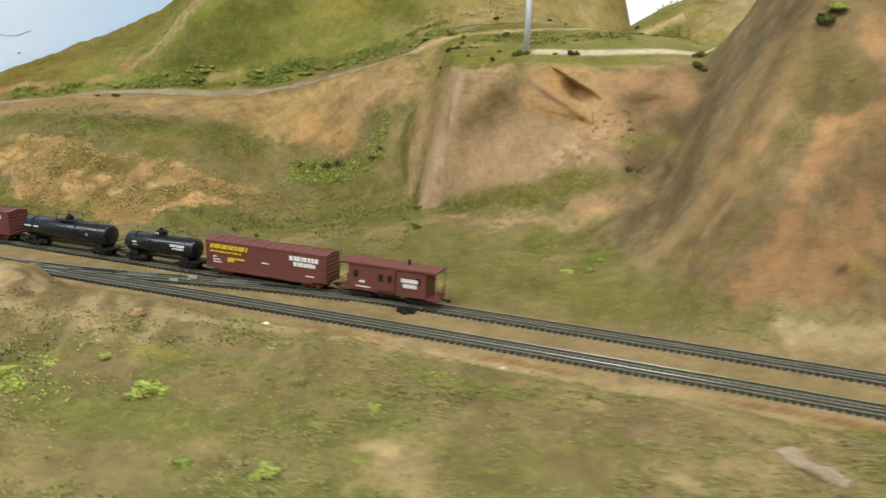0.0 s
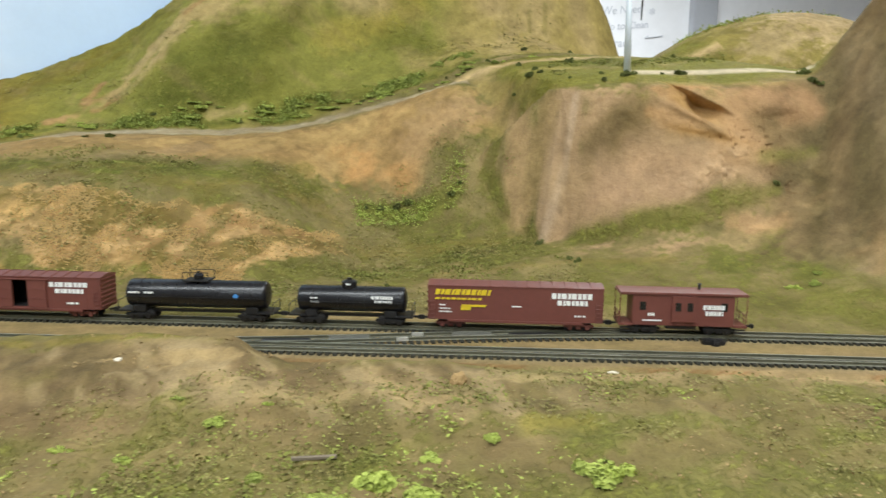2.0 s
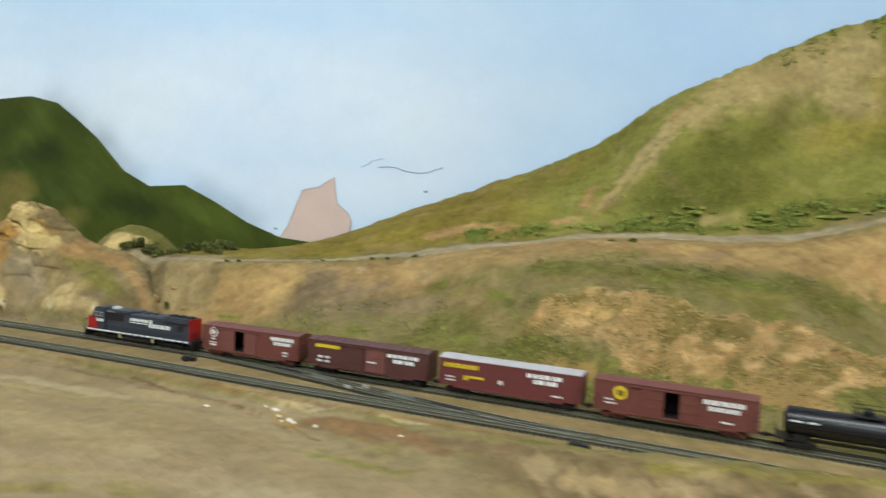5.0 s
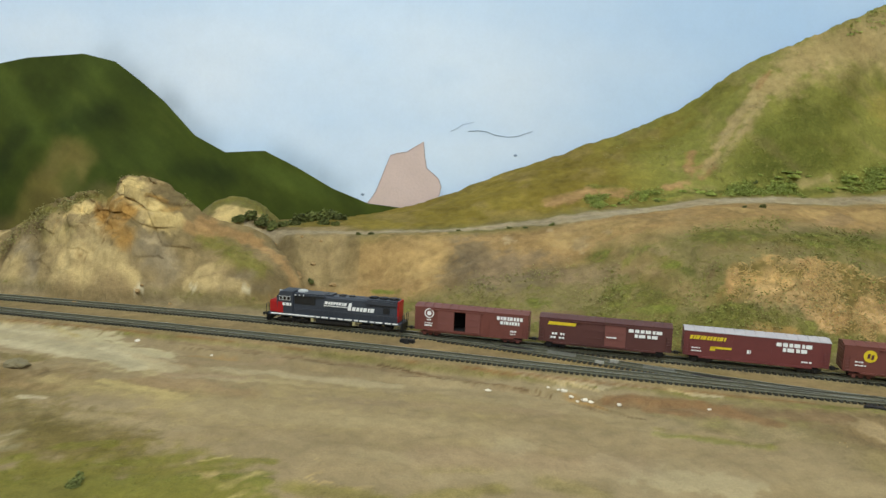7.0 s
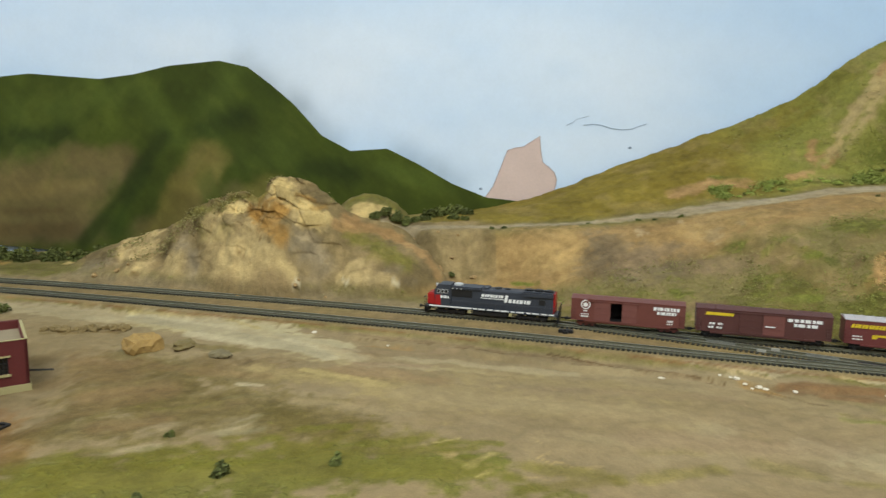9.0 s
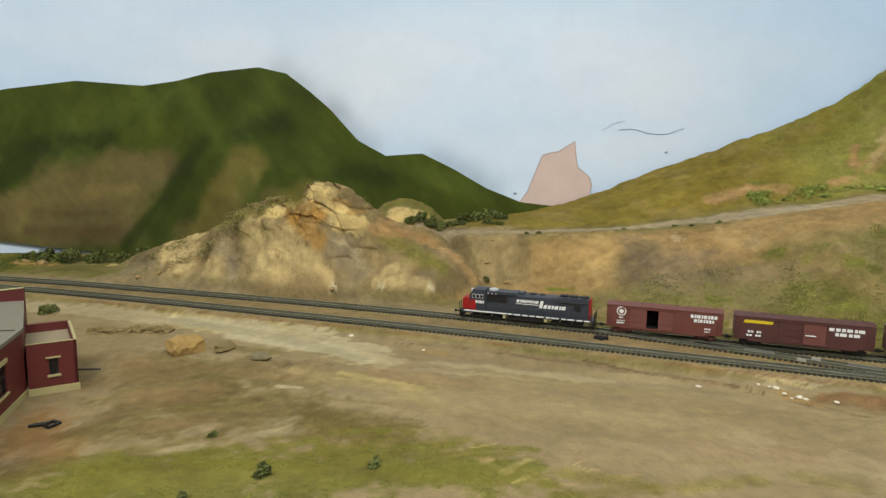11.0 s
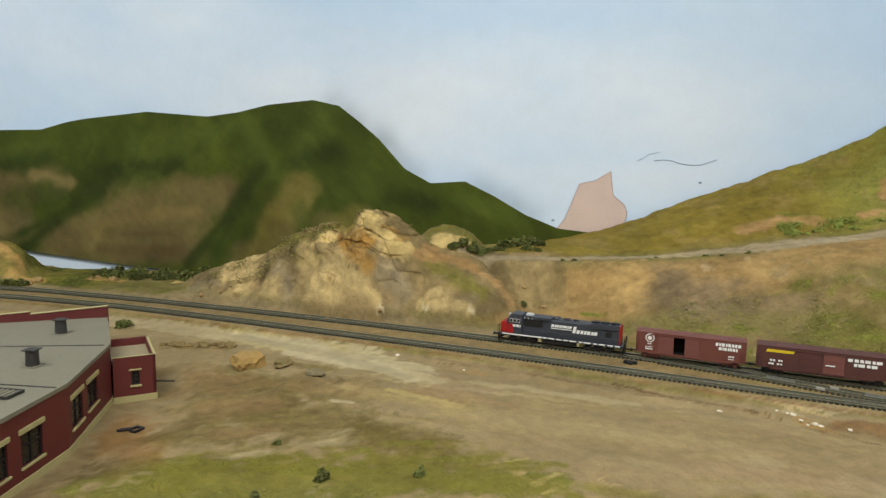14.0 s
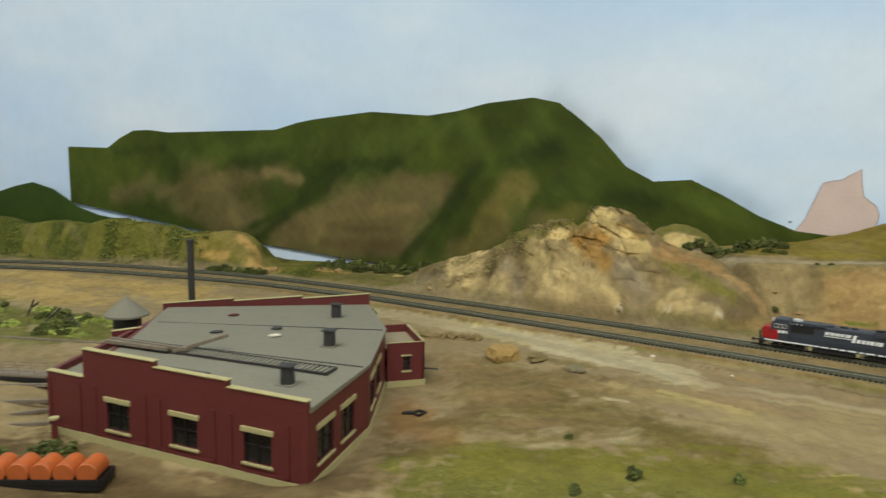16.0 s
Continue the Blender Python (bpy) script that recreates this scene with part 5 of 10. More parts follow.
    lay(rgb(172, 148, 100), 0.75 * thin * step(1.0, 0.5, np.hypot((GXX + 0.845) / 0.06, (GYY - 0.556) / 0.035) + 0.5 * FRAY), 0.0)
    daub(rgb(104, 90, 54), 0.2, 0.9, (-1.11, 0.69, -0.014, -1.07, 0.63, -0.014, 0.06, 0.75), (-1.01, 0.615, -0.013, -0.93, 0.585, -0.012, 0.04, 0.6), (-1.17, 0.72, -0.015, -1.11, 0.705, -0.014, 0.03, 0.6))
    daub(rgb(124, 96, 60), 0.0, 0.8, (-1.178, 0.61, -0.021, -1.14, 0.565, -0.016, 0.032, 0.85))
    daub(rgb(92, 78, 44), 0.15, 0.9, (-1.16, 0.55, -0.018, -1.13, 0.53, -0.016, 0.03, 0.7))
    daub(rgb(140, 122, 86), 0.0, 0.9, spot(-1.064, 0.572, -0.013, 0.014, 0.6), spot(-1.009, 0.605, -0.014, 0.014, 0.6))
    daub(rgb(112, 104, 46), 0.4, 0.95, (-1.07, 0.545, -0.013, -0.90, 0.575, -0.012, 0.04, 0.6))
    daub(rgb(170, 154, 112), 0.0, 0.6, (-1.17, 0.836, -0.008, -1.07, 0.80, -0.007, 0.02, 0.7), (-1.07, 0.80, -0.007, -0.96, 0.735, -0.006, 0.022, 0.7))
    daub(rgb(152, 134, 92), 0.0, 0.9, (-1.02, 0.705, -0.009, -0.90, 0.655, -0.008, 0.018, 0.7), (-0.90, 0.66, -0.008, -0.72, 0.62, -0.01, 0.04, 0.55), (-0.86, 0.71, -0.007, -0.70, 0.665, -0.008, 0.025, 0.5))
    daub(rgb(92, 82, 44), 0.3, 0.9, (-1.13, 0.60, -0.014, -1.08, 0.65, -0.014, 0.035, 0.55), (-0.99, 0.63, -0.012, -0.95, 0.60, -0.013, 0.022, 0.6), (-1.10, 0.765, -0.009, -1.05, 0.752, -0.008, 0.010, 0.6))
    daub(rgb(108, 102, 42), 0.5, 0.9, (-1.11, 0.52, -0.013, -1.02, 0.545, -0.013, 0.025, 0.7))
    daub(rgb(124, 102, 70), 0.03, 0.8, (-1.126, 0.652, -0.013, -1.085, 0.673, -0.013, 0.0213, 0.75), (-1.182, 0.737, -0.013, -1.129, 0.72, -0.012, 0.015, 0.7), (-1.105, 0.717, -0.011, -1.009, 0.692, -0.009, 0.0107, 0.55), (-0.966, 0.754, -0.006, -0.946, 0.751, -0.008, 0.0075, 0.7), (-1.093, 0.603, -0.013, -1.059, 0.613, -0.014, 0.0145, 0.7), fray=0.5)
    daub(rgb(148, 131, 97), 0.0, 0.8, (-0.898, 0.658, -0.008, -0.704, 0.616, -0.008, 0.0223, 0.7), (-0.785, 0.583, -0.009, -0.646, 0.57, -0.012, 0.015, 0.7), (-0.727, 0.688, -0.01, -0.576, 0.635, -0.008, 0.009, 0.6), (-0.935, 0.738, -0.009, -0.722, 0.709, -0.008, 0.0117, 0.7), (-0.975, 0.642, -0.01, -0.894, 0.619, -0.009, 0.0089, 0.6), fray=0.5)
    daub(rgb(170, 155, 120), 0.0, 0.6, (-1.213, 0.849, -0.008, -1.099, 0.835, -0.006, 0.0159, 0.8), (-1.092, 0.815, -0.006, -0.993, 0.767, -0.005, 0.0174, 0.9), (-0.993, 0.767, -0.005, -0.943, 0.735, -0.007, 0.015, 0.8), (-0.907, 0.74, -0.009, -0.768, 0.709, -0.011, 0.0085, 0.5), fray=0.4)
    daub(rgb(118, 98, 66), 0.05, 0.8, (-1.214, 0.69, -0.021, -1.118, 0.699, -0.013, 0.022, 0.7), (-1.136, 0.609, -0.015, -1.075, 0.666, -0.014, 0.0172, 0.6), (-1.237, 0.751, -0.02, -1.161, 0.751, -0.011, 0.015, 0.5), fray=0.6)
    daub(rgb(178, 164, 130), 0.0, 0.45, (-1.186, 0.862, -0.008, -1.071, 0.814, -0.006, 0.0084, 0.9), (-1.102, 0.8, -0.007, -0.994, 0.753, -0.006, 0.0128, 0.95), (-1.009, 0.776, -0.005, -0.966, 0.732, -0.006, 0.0111, 0.9), (-1.026, 0.679, -0.011, -1.008, 0.675, -0.011, 0.0036, 0.7), (-1.015, 0.594, -0.013, -0.999, 0.619, -0.013, 0.0069, 0.3), (-1.076, 0.565, -0.014, -1.048, 0.574, -0.013, 0.0063, 0.25), (-0.674, 0.717, -0.001, -0.621, 0.697, -0.002, 0.0039, 0.8), (-0.612, 0.696, -0.002, -0.581, 0.686, -0.001, 0.0029, 0.8), (-0.558, 0.677, -0.002, -0.536, 0.669, -0.001, 0.0029, 0.7), (-0.648, 0.697, -0.006, -0.642, 0.69, -0.006, 0.0057, 0.3), fray=0.5)
    daub(rgb(166, 148, 98), 0.05, 0.7, (-0.982, 0.705, -0.008, -0.916, 0.671, -0.008, 0.0059, 0.7), (-1.189, 0.867, -0.006, -1.103, 0.846, -0.002, 0.0037, 0.7), (-1.078, 0.836, -0.004, -1.045, 0.813, -0.006, 0.0034, 0.6), fray=0.5)
    daub(rgb(110, 106, 44), 0.55, 0.7, (-1.013, 0.547, -0.014, -0.855, 0.545, -0.01, 0.0152, 0.9), (-0.94, 0.573, -0.011, -0.89, 0.579, -0.011, 0.0073, 0.7), (-0.964, 0.601, -0.013, -0.935, 0.599, -0.01, 0.0066, 0.6), (-1.068, 0.633, -0.014, -1.029, 0.641, -0.013, 0.007, 0.5), (-0.873, 0.576, -0.01, -0.838, 0.575, -0.009, 0.0054, 0.7), (-0.993, 0.579, -0.014, -0.978, 0.586, -0.013, 0.0092, 0.7), fray=0.5)
    daub(rgb(118, 108, 56), 0.3, 0.8, (-0.822, 0.547, -0.01, -0.775, 0.534, -0.011, 0.0101, 0.7), (-0.759, 0.535, -0.012, -0.713, 0.549, -0.012, 0.009, 0.6), (-0.752, 0.569, -0.011, -0.717, 0.57, -0.011, 0.0062, 0.5), (-0.686, 0.558, -0.013, -0.658, 0.545, -0.014, 0.0104, 0.4), (-0.645, 0.537, -0.013, -0.602, 0.526, -0.012, 0.0064, 0.5), (-0.599, 0.629, -0.009, -0.578, 0.617, -0.008, 0.0027, 0.7), (-0.579, 0.614, -0.008, -0.536, 0.595, -0.006, 0.0031, 0.6), fray=0.5)
    daub(rgb(122, 94, 64), 0.05, 0.6, (-0.615, 0.677, -0.006, -0.554, 0.661, -0.005, 0.0076, 0.85), (-0.554, 0.661, -0.005, -0.518, 0.623, -0.004, 0.0081, 0.75), (-0.593, 0.66, -0.009, -0.568, 0.649, -0.007, 0.0052, 0.6), fray=0.5)
    daub(rgb(150, 118, 72), 0.0, 0.7, (-0.643, 0.685, -0.007, -0.63, 0.674, -0.01, 0.0047, 0.9), (-0.63, 0.674, -0.01, -0.621, 0.663, -0.01, 0.0037, 0.8), (-0.939, 0.77, -0.009, -0.899, 0.763, -0.009, 0.003, 0.5), fray=0.5)
    daub(rgb(92, 72, 48), 0.0, 0.5, (-0.783, 0.745, -0.006, -0.76, 0.735, -0.007, 0.0019, 0.9), (-0.76, 0.735, -0.007, -0.735, 0.717, -0.007, 0.0017, 0.8), (-0.735, 0.717, -0.007, -0.687, 0.703, -0.006, 0.0014, 0.6), (-0.679, 0.699, -0.007, -0.656, 0.687, -0.01, 0.0019, 0.8), (-0.627, 0.669, -0.01, -0.601, 0.642, -0.009, 0.0014, 0.6), (-0.952, 0.785, -0.005, -0.821, 0.749, -0.007, 0.0013, 0.6), (-1.189, 0.804, -0.009, -1.173, 0.812, -0.008, 0.003, 0.7), fray=0.5)
    daub(rgb(140, 122, 90), 0.02, 0.9, (-0.821, 0.567, -0.009, -0.679, 0.578, -0.011, 0.011, 0.75), (-0.59, 0.624, -0.01, -0.54, 0.602, -0.007, 0.0072, 0.8), (-0.78, 0.618, -0.009, -0.607, 0.614, -0.01, 0.0139, 0.6), (-0.856, 0.613, -0.009, -0.745, 0.601, -0.01, 0.01, 0.6), fray=0.4)
    daub(rgb(116, 100, 68), 0.05, 0.9, (-1.073, 0.628, -0.014, -1.015, 0.644, -0.013, 0.0096, 0.7), (-1.146, 0.672, -0.013, -1.086, 0.684, -0.013, 0.0127, 0.4), (-1.107, 0.603, -0.013, -1.069, 0.613, -0.014, 0.0077, 0.6), fray=0.5)
    daub(rgb(114, 102, 62), 0.2, 0.9, (-1.084, 0.562, -0.013, -1.053, 0.585, -0.013, 0.0064, 0.85), (-1.041, 0.582, -0.013, -0.995, 0.618, -0.012, 0.0048, 0.6), fray=0.5)
    daub(rgb(134, 124, 92), 0.0, 0.9, (-1.025, 0.592, -0.013, -0.99, 0.601, -0.013, 0.0064, 0.6), fray=0.6)
    daub(rgb(110, 103, 48), 0.2, 0.9, (-1.063, 0.535, -0.013, -0.945, 0.549, -0.012, 0.0108, 0.75), (-0.962, 0.565, -0.013, -0.855, 0.568, -0.009, 0.0086, 0.7), (-0.942, 0.54, -0.013, -0.832, 0.535, -0.011, 0.01, 0.7), fray=0.6)
    daub(rgb(170, 152, 98), 0.05, 0.8, (-0.858, 0.547, -0.01, -0.843, 0.56, -0.009, 0.0034, 0.7), (-0.854, 0.535, -0.011, -0.845, 0.54, -0.01, 0.0027, 0.6), (-0.886, 0.574, -0.01, -0.862, 0.581, -0.009, 0.0011, 0.6), fray=1.2)
    daub(rgb(110, 100, 50), 0.3, 0.9, (-0.827, 0.522, -0.011, -0.779, 0.534, -0.011, 0.0085, 0.6), fray=0.6)
    daub(rgb(160, 148, 116), 0.0, 0.55, (-1.183, 0.855, -0.008, -1.066, 0.798, -0.007, 0.0118, 0.85), (-1.066, 0.798, -0.007, -0.972, 0.739, -0.006, 0.0125, 0.9), (-1.024, 0.793, -0.005, -0.946, 0.754, -0.008, 0.0062, 0.7), fray=0.25)
    daub(rgb(146, 124, 96), 0.0, 0.8, (-0.941, 0.721, -0.007, -0.886, 0.721, -0.01, 0.0075, 0.6), (-0.956, 0.755, -0.006, -0.86, 0.756, -0.007, 0.005, 0.5), fray=0.4)
    daub(rgb(148, 131, 88), 0.05, 0.9, (-0.988, 0.694, -0.009, -0.907, 0.667, -0.008, 0.0053, 0.75), fray=0.6)
    daub(rgb(132, 112, 78), 0.05, 0.9, (-0.654, 0.692, -0.007, -0.625, 0.674, -0.01, 0.0042, 0.7), fray=0.6)
    daub(rgb(112, 100, 66), 0.1, 0.9, (-1.028, 0.655, -0.013, -0.995, 0.655, -0.011, 0.0048, 0.9), fray=0.5)
    daub(rgb(120, 100, 62), 0.1, 0.8, (-1.241, 0.799, -0.009, -1.173, 0.805, -0.009, 0.0051, 0.8), fray=0.9)
    daub(rgb(112, 105, 54), 0.12, 0.95, (-1.066, 0.531, -0.013, -0.943, 0.543, -0.012, 0.0196, 0.6), (-0.946, 0.552, -0.012, -0.842, 0.546, -0.009, 0.0154, 0.55), fray=0.5)
    daub(rgb(178, 156, 112), 0.0, 0.7, (-0.665, 0.715, -0.001, -0.642, 0.7, -0.004, 0.0024, 0.8), (-0.641, 0.703, -0.003, -0.62, 0.688, -0.005, 0.0019, 0.8), (-0.617, 0.707, 0, -0.555, 0.675, -0.002, 0.002, 0.7), (-0.577, 0.714, 0, -0.502, 0.675, 0, 0.0015, 0.6), fray=0.9)
    daub(rgb(104, 82, 54), 0.0, 0.6, (-0.766, 0.724, -0.008, -0.734, 0.719, -0.007, 0.0014, 0.7), (-0.666, 0.697, -0.008, -0.656, 0.687, -0.01, 0.0014, 0.8), (-0.642, 0.677, -0.011, -0.623, 0.657, -0.01, 0.0014, 0.6), fray=0.9)
    daub(rgb(138, 117, 90), 0.02, 0.9, (-0.753, 0.588, -0.01, -0.627, 0.576, -0.011, 0.0215, 0.5), (-0.797, 0.673, -0.01, -0.66, 0.657, -0.011, 0.0128, 0.4), fray=0.5)
    # the ground round the engine house and behind it
    daub(rgb(164, 138, 84), 0.1, 0.8, (-1.95, 0.90, -0.002, -1.60, 0.895, -0.003, 0.05, 0.9), (-1.85, 0.82, -0.006, -1.70, 0.82, -0.006, 0.06, 0.9), (-1.60, 0.86, -0.005, -1.40, 0.86, -0.005, 0.045, 0.6))
    daub(rgb(96, 98, 48), 0.8, 0.7, (-1.80, 0.74, -0.01, -1.58, 0.71, -0.012, 0.055, 0.95), (-1.75, 0.67, -0.01, -1.60, 0.66, -0.012, 0.045, 0.8))
    daub(rgb(128, 112, 80), 0.1, 0.8, (-1.60, 0.61, -0.012, -1.50, 0.60, -0.012, 0.05, 0.8), (-1.46, 0.50, -0.019, -1.40, 0.48, -0.019, 0.03, 0.6))
    daub(rgb(84, 69, 46), 0.1, 0.8, (-1.40, 0.455, -0.02, -1.25, 0.44, -0.021, 0.05, 0.95), (-1.45, 0.42, -0.02, -1.20, 0.40, -0.02, 0.05, 0.95), (-1.25, 0.44, -0.021, -1.17, 0.46, -0.02, 0.035, 0.8))
    daub(rgb(112, 95, 66), 0.03, 0.8, (-1.279, 0.453, -0.021, -1.187, 0.448, -0.011, 0.0152, 0.8), (-1.35, 0.474, -0.021, -1.284, 0.46, -0.021, 0.015, 0.7), (-1.182, 0.577, -0.021, -1.17, 0.473, -0.012, 0.0122, 0.6), fray=0.6)
    # the straw mound, with green drifts in it
    w = strewn(GXX, GYY + 0.012 * FRAY)
    lay(rgb(150, 118, 76), w * (0.55 + 0.45 * step(0.4, 0.55, MOTTLE)), 0.05)
    lay(rgb(190, 156, 106), w * 0.75 * step(0.48, 0.6, fractal(GXX, GYY + GZ, 0.016, 4)), 0.0)
    lay(rgb(104, 92, 48), w * 0.8 * step(0.5, 0.6, fractal(GXX - GYY, GYY, 0.03, 7)), 0.45)
    daub(rgb(184, 148, 94), 0.0, 0.7, (-0.45, 0.825, 0.055, -0.41, 0.825, 0.055, 0.014, 0.8), spot(-0.415, 0.845, 0.074, 0.008, 0.8))
    daub(GREEN, 0.7, 0.7, (-0.47, 0.795, 0.03, -0.42, 0.793, 0.03, 0.013, 0.9), (-0.37, 0.775, 0.014, -0.31, 0.772, 0.012, 0.009, 0.7))
    daub(rgb(150, 118, 72), 0.1, 0.8, (-0.455, 0.782, 0.018, -0.42, 0.78, 0.018, 0.010, 0.7))
    daub(rgb(146, 130, 76), 0.3, 0.9, (0.055, 0.915, 0.191, 0.125, 0.844, 0.191, 0.0163, 0.6), (0.125, 0.788, 0.172, 0.248, 0.752, 0.174, 0.0081, 0.6), (0.036, 0.924, 0.168, 0.049, 0.867, 0.176, 0.0163, 0.6), (0.174, 0.84, 0.194, 0.338, 0.902, 0.209, 0.0095, 0.5), fray=0.8)
    daub(rgb(166, 130, 94), 0.0, 0.9, (0.197, 0.753, 0.158, 0.265, 0.737, 0.158, 0.0208, 0.75), (0.192, 0.742, 0.136, 0.215, 0.724, 0.107, 0.0145, 0.7), (0.238, 0.734, 0.141, 0.269, 0.731, 0.146, 0.0139, 0.6), fray=0.6)
    daub(rgb(164, 134, 102), 0.0, 0.9, (0.08, 0.766, 0.085, 0.147, 0.737, 0.097, 0.0216, 0.6), (0.102, 0.761, 0.114, 0.129, 0.737, 0.081, 0.0162, 0.5), (0.157, 0.733, 0.094, 0.205, 0.717, 0.086, 0.012, 0.6), fray=0.6)
    daub(rgb(126, 106, 76), 0.04, 0.9, (0.3, 0.716, 0.191, 0.262, 0.693, 0.119, 0.0207, 0.65), (0.262, 0.693, 0.119, 0.219, 0.643, 0.046, 0.0171, 0.6), (0.233, 0.701, 0.075, 0.196, 0.662, 0.039, 0.016, 0.6), fray=0.5)
    daub(rgb(150, 123, 84), 0.04, 0.9, (0.295, 0.636, 0.186, 0.257, 0.618, 0.108, 0.021, 0.65), (0.295, 0.593, 0.174, 0.261, 0.572, 0.102, 0.023, 0.65), (0.252, 0.59, 0.091, 0.225, 0.593, 0.045, 0.0176, 0.6), (0.225, 0.607, 0.047, 0.209, 0.591, 0.027, 0.0097, 0.5), fray=0.5)
    daub(rgb(166, 132, 92), 0.0, 0.9, (0.238, 0.565, 0.058, 0.256, 0.56, 0.09, 0.0066, 0.6), (0.271, 0.574, 0.12, 0.284, 0.578, 0.142, 0.0069, 0.6), (0.17, 0.707, 0.049, 0.199, 0.686, 0.051, 0.0138, 0.7), fray=0.8)
    daub(rgb(112, 108, 56), 0.5, 0.8, (0.212, 0.725, 0.107, 0.254, 0.716, 0.11, 0.009, 0.7), (0.164, 0.721, 0.07, 0.213, 0.71, 0.078, 0.0071, 0.75), (0.1, 0.738, 0.052, 0.168, 0.716, 0.063, 0.0064, 0.7), (0.153, 0.628, 0.017, 0.185, 0.61, 0.022, 0.0067, 0.6), fray=0.8)
    daub(rgb(116, 100, 72), 0.05, 0.9, (0.303, 0.69, 0.2, 0.251, 0.644, 0.096, 0.0049, 0.5), (0.307, 0.68, 0.209, 0.292, 0.674, 0.178, 0.0068, 0.5), fray=0.8)
    # the gravel road and its paths over the ledge
    f, b = line(BROW, GX, 1)[:, None], line(ROAD, GX, 1)[:, None]
    f = np.maximum(f, b - 0.045)
    w = step(0.0, 0.012, GYY - f - 0.006) * step(0.0, 0.01, b + 0.002 - GYY) * (GXX < 0.01) * (GXX > -0.95)
    lay(ROAD_GREY, w, 0.0)
    lay(rgb(148, 131, 100), w * 0.6 * step(0.45, 0.6, fractal(GXX, GYY * 3, 0.05, 4)), 0.0)
    lay(rgb(184, 158, 112), np.exp(-((GYY - b + 0.004) / 0.008) ** 2) * (GXX > 0.0) * (GXX < 0.32), 0.0)
    w = np.exp(-((GYY - (0.818 - 0.24 * np.clip(GXX - 0.14, 0, 0.2))) / 0.009) ** 4) * step(0.125, 0.14, GXX) * step(0.31, 0.295, GXX)
    lay(rgb(192, 176, 146), w, 0.0)
    # roadbed under and between the tracks
    w = step(-0.022, -0.016, GYY - ny) * step(0.022, 0.016, GYY - fy)
    lay(rgb(134, 112, 80), w * 0.9 * (0.75 + 0.5 * (fractal(GXX, GYY, 0.03, 4) - 0.5)), 0.02)
    bed = np.maximum(np.exp(-((GYY - ny) / 0.010) ** 4), np.exp(-((GYY - fy) / 0.010) ** 4))
    lay(rgb(130, 120, 94), bed * 0.8, 0.0)
    # the brown edge of the cork, the shade of its step painted in
    seam = ny - GYY - 0.0185 - 0.004 * (fractal(GXX, GYY, 0.02, 3) - 0.5)
    lay(rgb(116, 80, 48), 0.75 * np.exp(-(seam / 0.0016) ** 2) * step(0.42, 0.5, fractal(GXX, GYY * 0.2, 0.06, 1)), 0.0)
    # broad and fine mottling everywhere
    calm = 1 - 0.75 * yard
    lay(TAN, 0.22 * step(0.52, 0.7, fractal(GXX + GZ, GYY, 0.028, 3)) * (1 - w) * calm)
    lay(COLOUR[..., :3] * 0.75, 0.5 * step(0.5, 0.7, fractal(GXX, GYY + GZ, 0.022, 0)) * (1 - w) * calm)
    lay(COLOUR[..., :3] * 1.18, 0.5 * step(0.52, 0.66, fractal(GXX - GZ, GYY, 0.015, 5)) * calm)

    # coarser grain everywhere but on the swept yard
    COLOUR[..., 3] = np.maximum(COLOUR[..., 3], 0.06 * (1 - yard) * (1 - 0.7 * SHEER))


def refined(i0, i1, j0, j1, kx, ky):
    """Places and colours of a stretch of the ground on a mesh kx by ky times as fine."""
    a, b = np.arange((i1 - i0) * kx + 1) / kx + i0, np.arange((j1 - j0) * ky + 1) / ky + j0
    p, q = np.minimum(a.astype(int), i1 - 1), np.minimum(b.astype(int), j1 - 1)
    s, t = (a - p)[:, None], (b - q)[None, :]

    def between(grid, s, t):
        low = grid[p][:, q] * (1 - s) + grid[p + 1][:, q] * s
        return low * (1 - t) + (grid[p][:, q + 1] * (1 - s) + grid[p + 1][:, q + 1] * s) * t

    return between(GXX, s, t), between(GYY, s, t), between(GZ, s, t), between(COLOUR, s[..., None], t[..., None])


def facets(u, v, layer):
    """Angular plates about one unit across: a value for each, the way from its middle, and the distance from its rim."""
    i, j = np.floor(u).astype(int), np.floor(v).astype(int)
    best, second = np.full(u.shape, 9.0), np.full(u.shape, 9.0)
    value, du, dv = np.zeros(u.shape), np.zeros(u.shape), np.zeros(u.shape)
    for a in (-1, 0, 1):
        for b in (-1, 0, 1):
            m, n = (i + a) % 128, (j + b) % 128
            x, y = u - (i + a) - TILE[layer][m, n], v - (j + b) - TILE[layer + 1][m, n]
            d = np.hypot(x, y)
            near = d < best
            second = np.where(near, best, np.minimum(second, d))
            value, du, dv = np.where(near, TILE[layer + 2][m, n], value), np.where(near, x, du), np.where(near, y, dv)
            best = np.where(near, d, best)
    return value, du, dv, second - best


